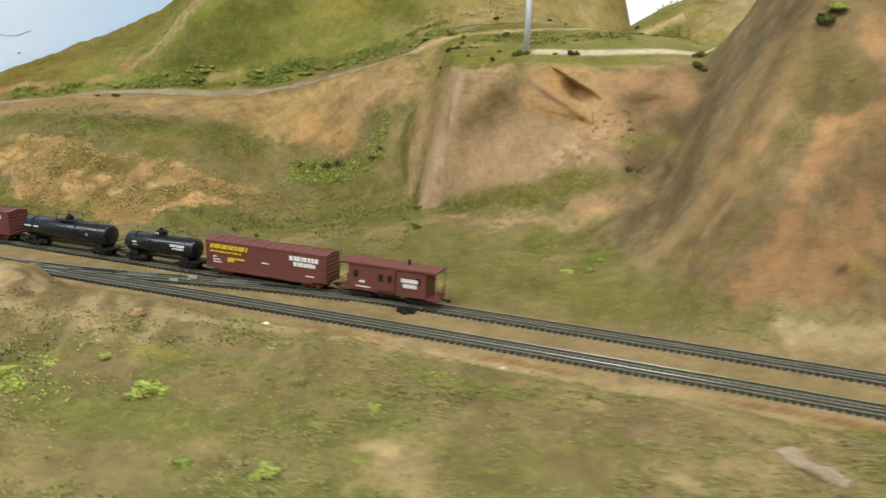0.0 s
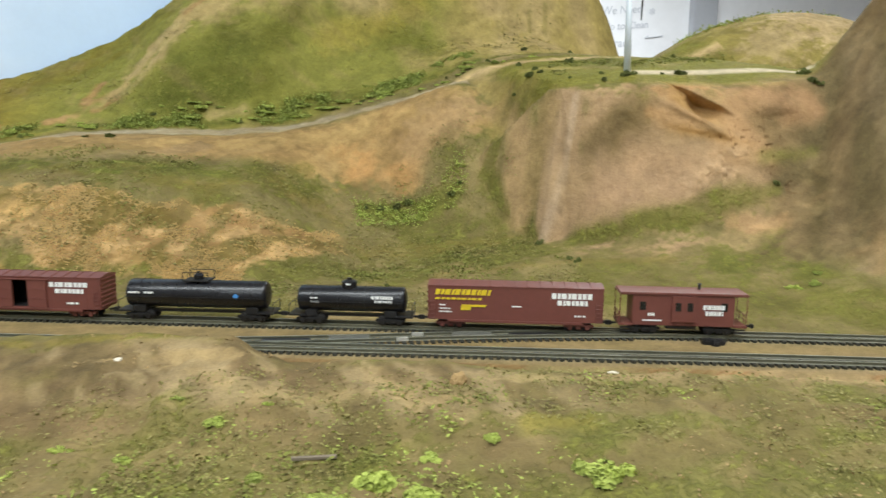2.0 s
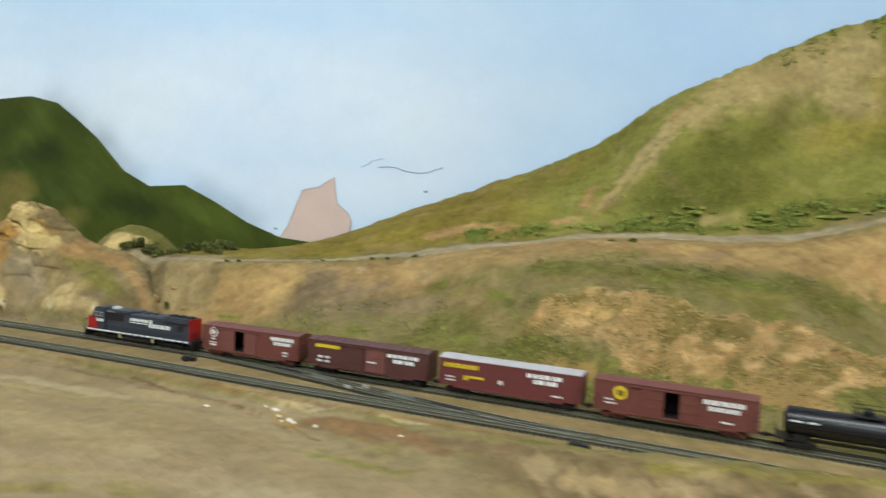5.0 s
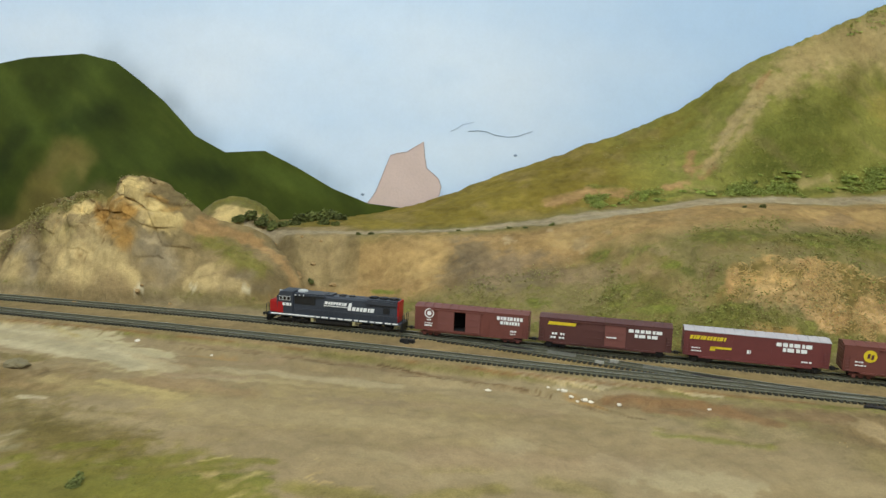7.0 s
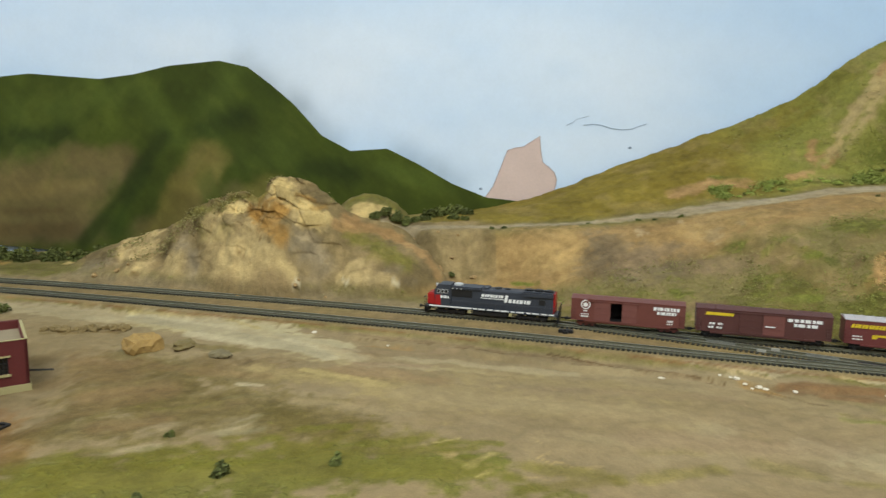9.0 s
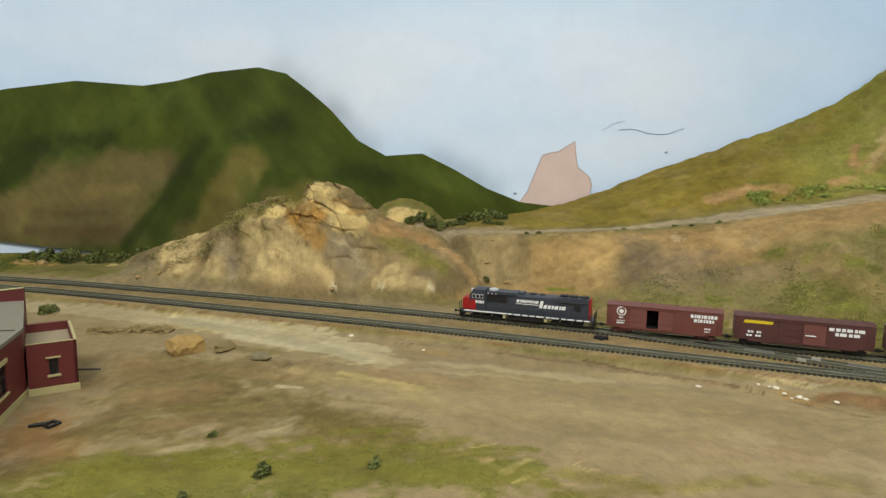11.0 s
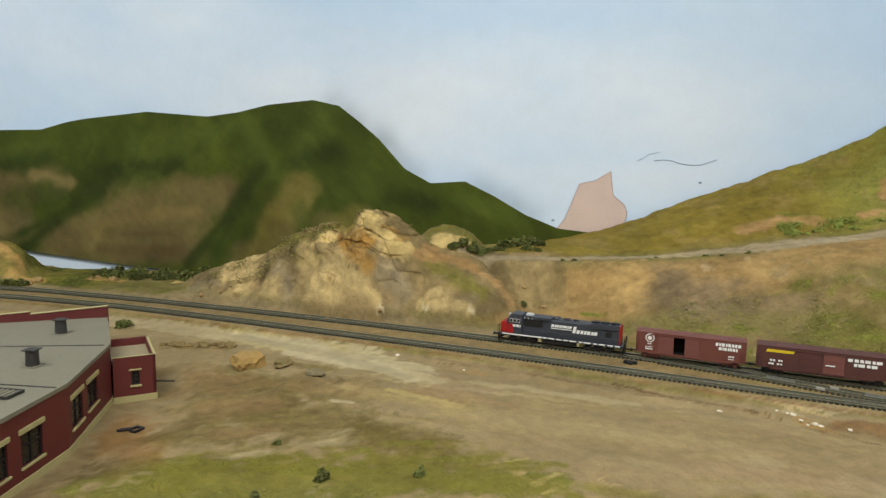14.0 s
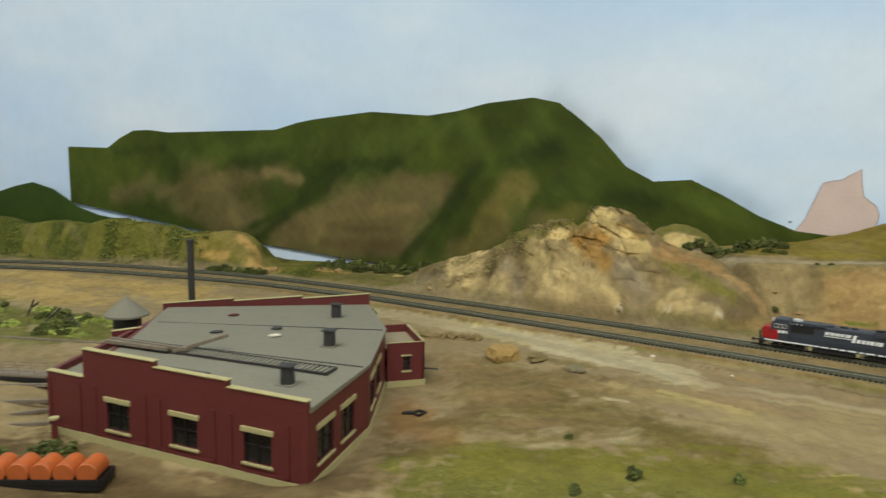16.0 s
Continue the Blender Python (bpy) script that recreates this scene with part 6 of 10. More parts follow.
def crag_face(i0, i1, j0, j1):
    """The crag, broken into angular plates above and washed smoother towards its foot."""
    x, y, z, tint = refined(i0, i1, j0, j1, 3, 3)
    fringe = step(-1.355, -1.33, x) * step(-0.865, -0.90, x) * step(0.875, 0.89, y) * step(1.05, 1.035, y)
    rock = fringe * step(-0.955, -1.0, x) * step(0.008, 0.022, z) * step(0.0, 0.02, y - far_y(x) - 0.018)
    hard = np.exp(-((x + 1.075) / 0.055) ** 4 - ((z - 0.098) / 0.034) ** 4)
    hard = np.clip(hard + 0.45 * np.exp(-((x + 1.15) / 0.03) ** 2 - ((z - 0.075) / 0.02) ** 2), 0, 1)
    bend = 0.010 * (fractal(x, z, 0.03, 2, 2) - 0.5)
    big = facets((x + bend) / 0.026 + 40, (z + 0.35 * x + bend) / 0.015 + 60, 0)
    small = facets((x - bend) / 0.010 + 20, (z + 0.3 * x + bend) / 0.0062 + 30, 3)
    push = 0.016 * (fractal(x, z, 0.055, 1, 3) - 0.5) * rock
    push += rock * (0.30 + 0.70 * hard) * (0.0050 * (big[0] - 0.5) + 0.0025 * big[1] * (2 * big[0] - 1) + 0.0025 * big[2])
    push += rock * (0.12 + 0.88 * hard) * (0.0016 * (small[0] - 0.5) + 0.0010 * small[2])
    push += rock * (0.2 + 0.8 * hard) * (0.0007 * step(0.12, 0.0, big[3]) + 0.0003 * step(0.14, 0.0, small[3]))
    # washed gullies in the lower face
    for gx, wide, deep in ((-1.168, 0.011, 0.011), (-1.205, 0.007, 0.006), (-1.118, 0.007, 0.006), (-1.018, 0.014, 0.008), (-1.262, 0.009, 0.007), (-1.068, 0.006, 0.005)):
        push += rock * deep * np.exp(-((x - gx + 0.12 * (z - 0.04) + bend) / wide) ** 2) * step(0.095, 0.06, z)
    y = y + push
    shade = 1 + rock * (0.20 + 0.25 * hard) * (big[0] - 0.5) + rock * (0.08 + 0.2 * hard) * (small[0] - 0.5)
    crack = rock * np.clip((0.03 + 0.16 * hard) * step(0.14, 0.0, big[3]) + 0.14 * hard * step(0.22, 0.0, small[3]), 0, 1) * step(0.35, 0.55, fractal(x, z, 0.02, 6, 2))
    tint[..., :3] *= shade[..., None]
    tint[..., :3] = tint[..., :3] * (1 - crack[..., None]) + np.array(rgb(112, 84, 46)) * crack[..., None]
    return np.stack((x, y, z), -1).reshape(-1, 3), tint.reshape(-1, 4)


def cliff_face(i0, i1, j0, j1):
    """The cliff with the washed-out hollow under the road, its lip, pits and rubble."""
    x, y, z, tint = refined(i0, i1, j0, j1, 3, 6)
    inner = step(0.031, 0.045, x) * step(0.289, 0.275, x) * step(0.692, 0.705, y) * step(0.829, 0.818, y)
    u, v = (x - 0.163) * 0.85 - (z - 0.153) * 0.527, (x - 0.163) * 0.527 + (z - 0.153) * 0.85
    v = v + 0.003 * (fractal(x, z, 0.012, 2) - 0.5)
    long = np.exp(-(u / 0.0225) ** 4)
    hollow = long * step(-0.0150, 0.0015, v) * step(0.0080, 0.0055, v)
    push = hollow * (0.009 + 0.019 * step(-0.012, 0.014, u)) - 0.004 * np.exp(-(u / 0.03) ** 4) * np.exp(-((v + 0.0155) / 0.0035) ** 2)
    lip = z - 0.134 + 0.23 * (x - 0.13) + 0.006 * (fractal(x, z, 0.016, 4) - 0.5)
    bulge = np.exp(-((x - 0.160) / 0.031) ** 4) * step(-0.004, 0.0025, lip) * step(0.018, 0.003, lip)
    push -= 0.0014 * bulge * (0.6 + 0.8 * fractal(x, z, 0.015, 1))
    push += 0.013 * np.exp(-((x - 0.093) / 0.026) ** 2 - ((z - 0.105) / 0.045) ** 2) - 0.007 * np.exp(-((x - 0.235) / 0.022) ** 2 - ((z - 0.152) / 0.010) ** 2)
    rubble = np.exp(-((x - 0.165) / 0.034) ** 2 - ((z - 0.092 - 0.5 * (x - 0.165)) / 0.016) ** 2)
    knobs = fractal(x, z, 0.012, 1, 3)
    push -= 0.0028 * rubble * abs(knobs - 0.5) * 4 * step(0.45, 0.6, knobs)
    push += 0.004 * (fractal(x, z, 0.03, 3, 4) - 0.5) + 0.0012 * (fractal(x, z, 0.006, 6, 2) - 0.5)
    pits = step(0.80, 0.9, grain(x, z, 0.0032, 2)) * step(0.45, 0.6, fractal(x, z, 0.03, 6)) * step(0.11, 0.17, x) * step(0.26, 0.21, x) * step(0.05, 0.08, z) * step(0.15, 0.12, z)
    push += 0.0014 * pits
    y = y + push * inner

    def wash(colour, w):
        w = (w * inner)[..., None]
        tint[..., :3] = tint[..., :3] * (1 - w) + np.asarray(colour) * w
        tint[..., 3:] *= 1 - w

    wash(rgb(168, 134, 94), 0.65 * np.exp(-((x - 0.165) / 0.045) ** 4 - ((z - 0.145) / 0.022) ** 4))
    wash(rgb(176, 138, 84), 0.7 * long * step(-0.013, -0.006, v) * step(0.0075, 0.0055, v))
    wash(rgb(172, 128, 72), 0.6 * np.exp(-((x - 0.163) / 0.033) ** 4) * np.exp(-((lip + 0.001) / 0.005) ** 2))
    wash(rgb(190, 158, 120), 0.7 * rubble * step(0.42, 0.58, knobs))
    wash(rgb(96, 70, 46), 0.45 * pits)
    return np.stack((x, y, z), -1).reshape(-1, 3), tint.reshape(-1, 4)


def build_ground():
    nx, nyy = GXX.shape
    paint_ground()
    i = np.arange(nx * nyy).reshape(nx, nyy)
    kept = np.ones((nx - 1, nyy - 1), bool)
    places, tints, quads = [np.stack((GXX, GYY, GZ), -1).reshape(-1, 3)], [COLOUR.reshape(-1, 4)], []
    count = nx * nyy
    # finer meshes for the cliff face and the crag
    for face, xs, ys, kx, ky in ((cliff_face, (0.03, 0.29), (0.69, 0.83), 3, 6), (crag_face, (-1.36, -0.86), (0.87, 1.055), 3, 3)):
        (i0, i1), (j0, j1) = np.searchsorted(GX, xs), np.searchsorted(GY, ys)
        kept[i0:i1, j0:j1] = False
        fine, tint = face(i0, i1, j0, j1)
        k = count + np.arange(len(fine)).reshape((i1 - i0) * kx + 1, -1)
        k[::kx, 0], k[::kx, -1] = i[i0:i1 + 1, j0], i[i0:i1 + 1, j1]
        k[0, ::ky], k[-1, ::ky] = i[i0, j0:j1 + 1], i[i1, j0:j1 + 1]
        quads.append(np.stack((k[:-1, :-1], k[1:, :-1], k[1:, 1:], k[:-1, 1:]), -1).reshape(-1, 4))
        places.append(fine)
        tints.append(tint)
        count += len(fine)
    # a coarser mesh along the plain front edge
    edge = 8 * (int(np.searchsorted(GY, 0.2)) // 8)
    kept[:, :edge] = False
    c = i[:, :edge + 1:8]
    quads.append(np.stack((c[:-1, :-1], c[1:, :-1], c[1:, 1:], c[:-1, 1:]), -1).reshape(-1, 4))
    quads.append(np.stack((i[:-1, :-1], i[1:, :-1], i[1:, 1:], i[:-1, 1:]), -1)[kept].reshape(-1, 4))
    quads, co, tinted = np.concatenate(quads), np.concatenate(places), np.concatenate(tints)
    mesh = bpy.data.meshes.new("ground")
    mesh.vertices.add(len(co))
    mesh.vertices.foreach_set("co", co.ravel())
    mesh.loops.add(quads.size)
    mesh.loops.foreach_set("vertex_index", quads.ravel())
    mesh.polygons.add(len(quads))
    mesh.polygons.foreach_set("loop_start", np.arange(0, quads.size, 4))
    mesh.update()
    tint = mesh.color_attributes.new("ground_colour", "FLOAT_COLOR", "POINT")
    tint.data.foreach_set("color", tinted.reshape(-1))
    mesh.materials.append(GROUND)
    mesh.shade_smooth()
    return tagged(new("ground", mesh), "model landscape of painted plaster hills and scattered turf", "ground", kind="structure")


build_ground()
skirt = boxes(((X0, Y0 - 0.012, -1.1), (X1, Y0, -0.052)), ((X0, Y0, -0.08), (X1, Y1, -0.066)), ((X1 - 0.012, Y0, -1.1), (X1, Y1, -0.08)), ((X0, Y0, -1.1), (X0 + 0.012, Y1, -0.08)), ((X0 + 0.012, Y1 - 0.012, -1.1), (X1 - 0.012, Y1, -0.08)))
tagged(link("fascia_board", skirt, GREY_WOOD), "plain wooden fascia and base under the landscape", "board", kind="structure")

# ---------------------------------------------------------------- the room
def wall(name, lo, hi, material, label):
    return tagged(link(name, boxes((lo, hi)), material), label, "wall", kind="structure")


wall("wall_north", (-4, 3.85, -1.1), (5, 3.95, 1.4), PLASTER, "white painted room wall with pencilled notes")
wall("wall_south", (-4, -2.6, -1.1), (5, -2.5, 1.4), PLASTER, "plain white room wall")
wall("wall_east", (5, -2.6, -1.1), (5.1, 3.95, 1.4), PLASTER, "plain white room wall")
wall("wall_west", (-4.1, -2.6, -1.1), (-4, 3.95, 1.4), PLASTER, "plain white room wall")
tagged(link("floor", boxes(((-4, -2.6, -1.2), (5, 3.95, -1.1))), FLOORING), "plain grey room floor", "floor", kind="structure")
tagged(link("ceiling", boxes(((-4, -2.6, 1.4), (5, 3.95, 1.5))), CEILING), "plain white room ceiling", "ceiling", kind="structure")


# ---------------------------------------------------------------- painted backdrop
def sheet(name, x0, x1, z0, z1, y, cell, colour):
    """An upright painted sheet with its colours from colour(x, z)."""
    xs, zs = np.arange(x0, x1 + cell / 2, cell), np.arange(z0, z1 + cell / 2, cell)
    a, b = np.meshgrid(xs, zs, indexing="ij")
    i = np.arange(a.size).reshape(a.shape)
    quads = np.stack((i[:-1, :-1], i[1:, :-1], i[1:, 1:], i[:-1, 1:]), -1).reshape(-1, 4)
    mesh = bpy.data.meshes.new(name)
    mesh.from_pydata(np.stack((a, np.full_like(a, y), b), -1).reshape(-1, 3).tolist(), [], quads.tolist())
    tint = mesh.color_attributes.new("paint_colour", "FLOAT_COLOR", "POINT")
    c = colour(a, b).reshape(-1, 3)
    tint.data.foreach_set("color", np.concatenate((c, np.ones((len(c), 1))), 1).ravel())
    mesh.materials.append(PAINTED)
    mesh.shade_smooth()
    return new(name, mesh)


PATCH = ((-0.816, 0.075), (-0.812, 0.089), (-0.80, 0.106), (-0.791, 0.13), (-0.781, 0.157), (-0.77, 0.1605), (-0.759, 0.162), (-0.747, 0.17), (-0.736, 0.177), (-0.7345, 0.16), (-0.731, 0.141), (-0.722, 0.134), (-0.714, 0.127), (-0.710, 0.116), (-0.712, 0.105), (-0.718, 0.095), (-0.725, 0.085), (-0.73, 0.075))


def sky_colour(x, z):
    blue, white = np.array(rgb(180, 211, 243)), np.array(rgb(224, 234, 246))
    cloud = fractal(x + 0.6 * z, z * 2.2, 0.42, 2)
    w = (np.clip(0.55 + 1.5 * (cloud - 0.5) + 0.5 * step(0.12, 0.0, z), 0, 1) * (1 - 0.35 * step(-0.7, -0.35, x)))[..., None]
    c = blue * (1 - w) + white * w
    # uneven light and exposure put into the paint: darker rightwards, brighter midway
    deep = (0.65 * step(-0.75, -0.1, x))[..., None]
    c = c * (1 - deep) + c * np.array((0.80, 0.87, 0.95)) * deep
    c = c * (1 + 0.06 * step(-1.15, -0.9, x) * step(-0.5, -0.8, x))[..., None]
    # overspray from the painted hills
    for x0, z0, x1, z1 in ((-1.15, 0.27, -1.08, 0.215), (-1.08, 0.215, -1.03, 0.165), (-0.93, 0.15, -0.85, 0.11)):
        t = np.clip(((x - x0) * (x1 - x0) + (z - z0) * (z1 - z0)) / ((x1 - x0) ** 2 + (z1 - z0) ** 2), 0, 1)
        d = np.hypot(x - x0 - t * (x1 - x0), z - z0 - t * (z1 - z0))
        h = (0.3 * np.exp(-(d / 0.02) ** 2) * (0.5 + fractal(x, z, 0.03, 1)))[..., None]
        c = c * (1 - h) + np.array(rgb(120, 136, 150)) * h
    return c


sky = sheet("backdrop", -2.55, 0.262, -0.02, 0.75, 1.178, 0.007, sky_colour)
tagged(sky, "painted pale blue cloudy sky on a plain board", "backdrop", kind="structure")
tagged(link("backdrop_board", boxes(((-2.55, 1.182, -0.1), (0.262, 1.2, 0.75))), PLASTER), "board that carries the painted sky", "board", kind="structure")
side = sheet("backdrop", -0.05, 1.2, -0.02, 0.75, 0.0, 0.03, sky_colour)
side.matrix_world = pose(-2.55, 0, 0, 0, 0, 90)
tagged(side, "painted pale blue sky on the end board", "backdrop", kind="structure")

# ---------------------------------------------------------------- painted hills, cut out and fixed before the sky
RANGE = ((-0.73, 0.075), (-0.761, 0.085), (-0.81, 0.09), (-0.859, 0.109), (-0.907, 0.136), (-0.951, 0.157), (-1.003, 0.153), (-1.043, 0.174), (-1.082, 0.217), (-1.113, 0.243), (-1.144, 0.266), (-1.183, 0.274),
         (-1.253, 0.266), (-1.301, 0.254), (-1.349, 0.247), (-1.446, 0.253), (-1.547, 0.241), (-1.58, 0.235), (-1.622, 0.223), (-1.839, 0.217), (-1.88, 0.221), (-1.912, 0.220), (-1.945, 0.205), (-1.971, 0.188), (-2.062, 0.189))
FOOT_OF_RANGE = ((-2.062, 0.085), (-1.9, 0.062), (-1.659, 0.029), (-1.5, 0.012), (-1.3, -0.005), (-0.73, -0.005))
LEFT_HILL = ((-1.790, 0.043), (-1.877, 0.050), (-1.937, 0.056), (-1.998, 0.063), (-2.042, 0.076), (-2.1, 0.108), (-2.149, 0.12), (-2.19, 0.112), (-2.243, 0.097), (-2.4, 0.085), (-2.52, 0.08))


def cutout(name, top, foot, y, colour, cell=0.0032):
    """A flat painted shape between a top line and a foot line, with the thickness of card."""
    x0, x1 = min(p[0] for p in top), max(p[0] for p in top)
    xs = np.arange(x0, x1 + cell / 2, cell)
    hi, lo = np.interp(xs, *zip(*sorted(top))), np.interp(xs, *zip(*sorted(foot)))
    rows = 96
    t = np.linspace(0, 1, rows)
    a = np.repeat(xs[:, None], rows, 1)
    b = lo[:, None] + (np.maximum(hi, lo + 0.001) - lo)[:, None] * t
    i = np.arange(a.size).reshape(a.shape)
    quads = np.stack((i[:-1, :-1], i[1:, :-1], i[1:, 1:], i[:-1, 1:]), -1).reshape(-1, 4)
    mesh = bpy.data.meshes.new(name)
    mesh.from_pydata(np.stack((a, np.full_like(a, y), b), -1).reshape(-1, 3).tolist(), [], quads.tolist())
    tint = mesh.color_attributes.new("paint_colour", "FLOAT_COLOR", "POINT")
    c = colour(a, b).reshape(-1, 3)
    tint.data.foreach_set("color", np.concatenate((c, np.ones((len(c), 1))), 1).ravel())
    mesh.materials.append(BRUSHED)
    bm = bmesh.new()
    bm.from_mesh(mesh)
    rim = [e for e in bm.edges if e.is_boundary]
    made = bmesh.ops.extrude_edge_only(bm, edges=rim)["geom"]
    for v in made:
        if isinstance(v, bmesh.types.BMVert):
            v.co.y += 0.003
    bm.to_mesh(mesh)
    bm.free()
    return new(name, mesh)


def range_colour(x, z):
    n = fractal(x + 0.5 * z, z, 0.12, 4)[..., None]
    c = np.array(rgb(50, 61, 23)) * (1 - n) + np.array(rgb(82, 91, 33)) * n
    fray = 0.9 * (fractal(x, z, 0.06, 5) - 0.5) + 0.5 * (fractal(x, z, 0.02, 2) - 0.5)

    def brush(colour, soft, *rows):
        for x0, z0, x1, z1, reach, strength in rows:
            dx, dz = x1 - x0, z1 - z0
            t = np.clip(((x - x0) * dx + (z - z0) * dz) / max(dx * dx + dz * dz, 1e-9), 0, 1)
            r = np.hypot(x - x0 - t * dx, z - z0 - t * dz) / reach + fray
            w = (strength * step(1, 1 - soft, r))[..., None]
            c[:] = c * (1 - w) + np.array(colour) * w

    # lighter green ridges
    brush(rgb(80, 92, 38), 0.9, (-1.30, 0.24, -1.42, 0.20, 0.04, 0.6), (-1.17, 0.25, -1.20, 0.20, 0.04, 0.6), (-1.44, 0.152, -1.47, 0.20, 0.03, 0.6), (-1.10, 0.15, -1.20, 0.14, 0.04, 0.5), (-0.86, 0.10, -0.96, 0.13, 0.02, 0.6), (-1.25, 0.17, -1.28, 0.21, 0.03, 0.5), (-1.62, 0.19, -1.75, 0.185, 0.025, 0.5))
    brush(rgb(36, 48, 22), 0.95, (-1.50, 0.16, -1.40, 0.17, 0.03, 0.6), (-1.22, 0.18, -1.15, 0.20, 0.03, 0.5), (-1.06, 0.13, -1.0, 0.12, 0.025, 0.5), (-1.85, 0.19, -1.95, 0.18, 0.02, 0.4), (-1.70, 0.16, -1.62, 0.18, 0.025, 0.5))
    # dry meadows
    brush(rgb(108, 97, 62), 0.95, (-1.60, 0.05, -1.40, 0.05, 0.06, 1.0), (-1.50, 0.085, -1.36, 0.10, 0.06, 1.0), (-1.39, 0.13, -1.33, 0.12, 0.035, 0.95), (-1.75, 0.08, -1.66, 0.07, 0.045, 0.95), (-1.72, 0.12, -1.61, 0.14, 0.035, 0.9), (-1.24, 0.05, -1.21, 0.13, 0.035, 0.9), (-1.28, 0.03, -1.15, 0.03, 0.05, 0.9), (-1.85, 0.11, -1.80, 0.10, 0.03, 0.8), (-1.95, 0.10, -1.88, 0.13, 0.03, 0.7), (-1.17, 0.09, -1.13, 0.06, 0.03, 0.6))
    brush(rgb(132, 115, 74), 0.9, (-1.56, 0.075, -1.47, 0.10, 0.026, 0.7), (-1.45, 0.085, -1.37, 0.095, 0.016, 0.7), (-1.60, 0.04, -1.50, 0.055, 0.02, 0.5), (-1.23, 0.10, -1.22, 0.13, 0.02, 0.5), (-1.64, 0.15, -1.58, 0.14, 0.015, 0.6), (-1.73, 0.07, -1.68, 0.06, 0.015, 0.6))
    brush(rgb(92, 78, 52), 0.7, (-1.50, 0.03, -1.40, 0.035, 0.022, 0.7), (-1.48, 0.06, -1.42, 0.06, 0.014, 0.6))
    brush(rgb(124, 112, 60), 0.9, (-1.27, 0.02, -1.19, 0.14, 0.03, 0.6), (-1.22, 0.03, -1.12, 0.10, 0.03, 0.5))
    # green wedges between them
    brush(rgb(74, 84, 36), 0.7, (-1.665, 0.12, -1.62, 0.125, 0.024, 0.8), (-1.44, 0.15, -1.46, 0.14, 0.018, 0.7), (-1.80, 0.17, -1.77, 0.165, 0.025, 0.7), (-1.21, 0.12, -1.20, 0.08, 0.018, 0.6), (-1.26, 0.03, -1.2, 0.06, 0.016, 0.5))
    brush(rgb(54, 66, 26), 0.95, (-1.53, 0.125, -1.66, 0.06, 0.016, 0.9), (-1.66, 0.06, -1.70, 0.045, 0.012, 0.8), (-1.295, 0.125, -1.34, 0.04, 0.02, 0.9), (-1.85, 0.09, -1.76, 0.13, 0.016, 0.7))
    brush(rgb(104, 92, 57), 0.8, (-1.777, 0.118, -1.728, 0.067, 0.0598, 0.85), (-1.703, 0.134, -1.653, 0.117, 0.0315, 0.6), (-1.595, 0.044, -1.435, 0.078, 0.0542, 0.85), (-1.436, 0.041, -1.367, 0.089, 0.0377, 0.8), (-1.395, 0.138, -1.320, 0.140, 0.0296, 0.75), (-1.503, 0.089, -1.415, 0.124, 0.0327, 0.7))
    brush(rgb(108, 98, 50), 0.85, (-1.283, 0.029, -1.246, 0.093, 0.0325, 0.8), (-1.246, 0.102, -1.210, 0.147, 0.0267, 0.6))
    brush(rgb(120, 105, 64), 0.8, (-1.533, 0.074, -1.435, 0.091, 0.0175, 0.6), (-1.434, 0.096, -1.367, 0.105, 0.0132, 0.6), (-1.777, 0.122, -1.734, 0.133, 0.0196, 0.5), (-1.573, 0.077, -1.534, 0.055, 0.0140, 0.4))
    brush(rgb(90, 75, 46), 0.8, (-1.534, 0.037, -1.407, 0.037, 0.0155, 0.6), (-1.494, 0.061, -1.416, 0.064, 0.0096, 0.5))
    brush(rgb(52, 62, 25), 0.9, (-1.670, 0.026, -1.603, 0.081, 0.0155, 0.85), (-1.603, 0.081, -1.521, 0.150, 0.0200, 0.8), (-1.388, 0.015, -1.320, 0.095, 0.0149, 0.9), (-1.320, 0.095, -1.264, 0.172, 0.0181, 0.8), (-1.684, 0.116, -1.602, 0.123, 0.0248, 0.6))
    # dabs of a stubby brush: lighter and darker touches that lean with the slopes
    lean = np.where(x > -1.2, 0.9, -0.5)
    dabs = fractal(x + lean * z, z * 0.55 - 0.2 * lean * x, 0.022, 7, 3)
    strokes = fractal(x + 0.8 * z, z * 0.5, 0.008, 3, 3)
    ridge = 1 - abs(2 * fractal(x + 0.4 * z, z * 0.6, 0.10, 1, 3) - 1)
    c *= (0.58 + 0.36 * dabs + 0.26 * strokes + 0.24 * step(0.6, 0.95, ridge))[..., None]
    touch = (0.22 * step(0.60, 0.72, dabs) * step(0.06, 0.12, z))[..., None]
    return c * (1 - touch) + np.array(rgb(84, 90, 38)) * touch


def left_colour(x, z):
    n = fractal(x, z, 0.05, 3)[..., None]
    return np.array(rgb(48, 64, 28)) * (1 - n) + np.array(rgb(72, 88, 36)) * n


tagged(cutout("painted_hills", RANGE, FOOT_OF_RANGE, 1.172, range_colour), "long dark green painted hill range cut out of card", "backdrop", kind="structure")
tagged(cutout("painted_hills", LEFT_HILL, ((-2.52, -0.02), (-1.790, -0.02)), 1.168, left_colour), "small dark green painted hill cut out of card", "backdrop", kind="structure")

bm = bmesh.new()
bm.faces.new([bm.verts.new((x, 1.1765, z)) for x, z in PATCH])
bmesh.ops.recalc_face_normals(bm, faces=bm.faces[:])
tagged(link("peeled_patch", bm, paint("bare_pinkish_board", rgb(214, 190, 180), 0.85, size=0.03, amount=0.06)), "bare pinkish patch where sky paint has peeled", "patch")


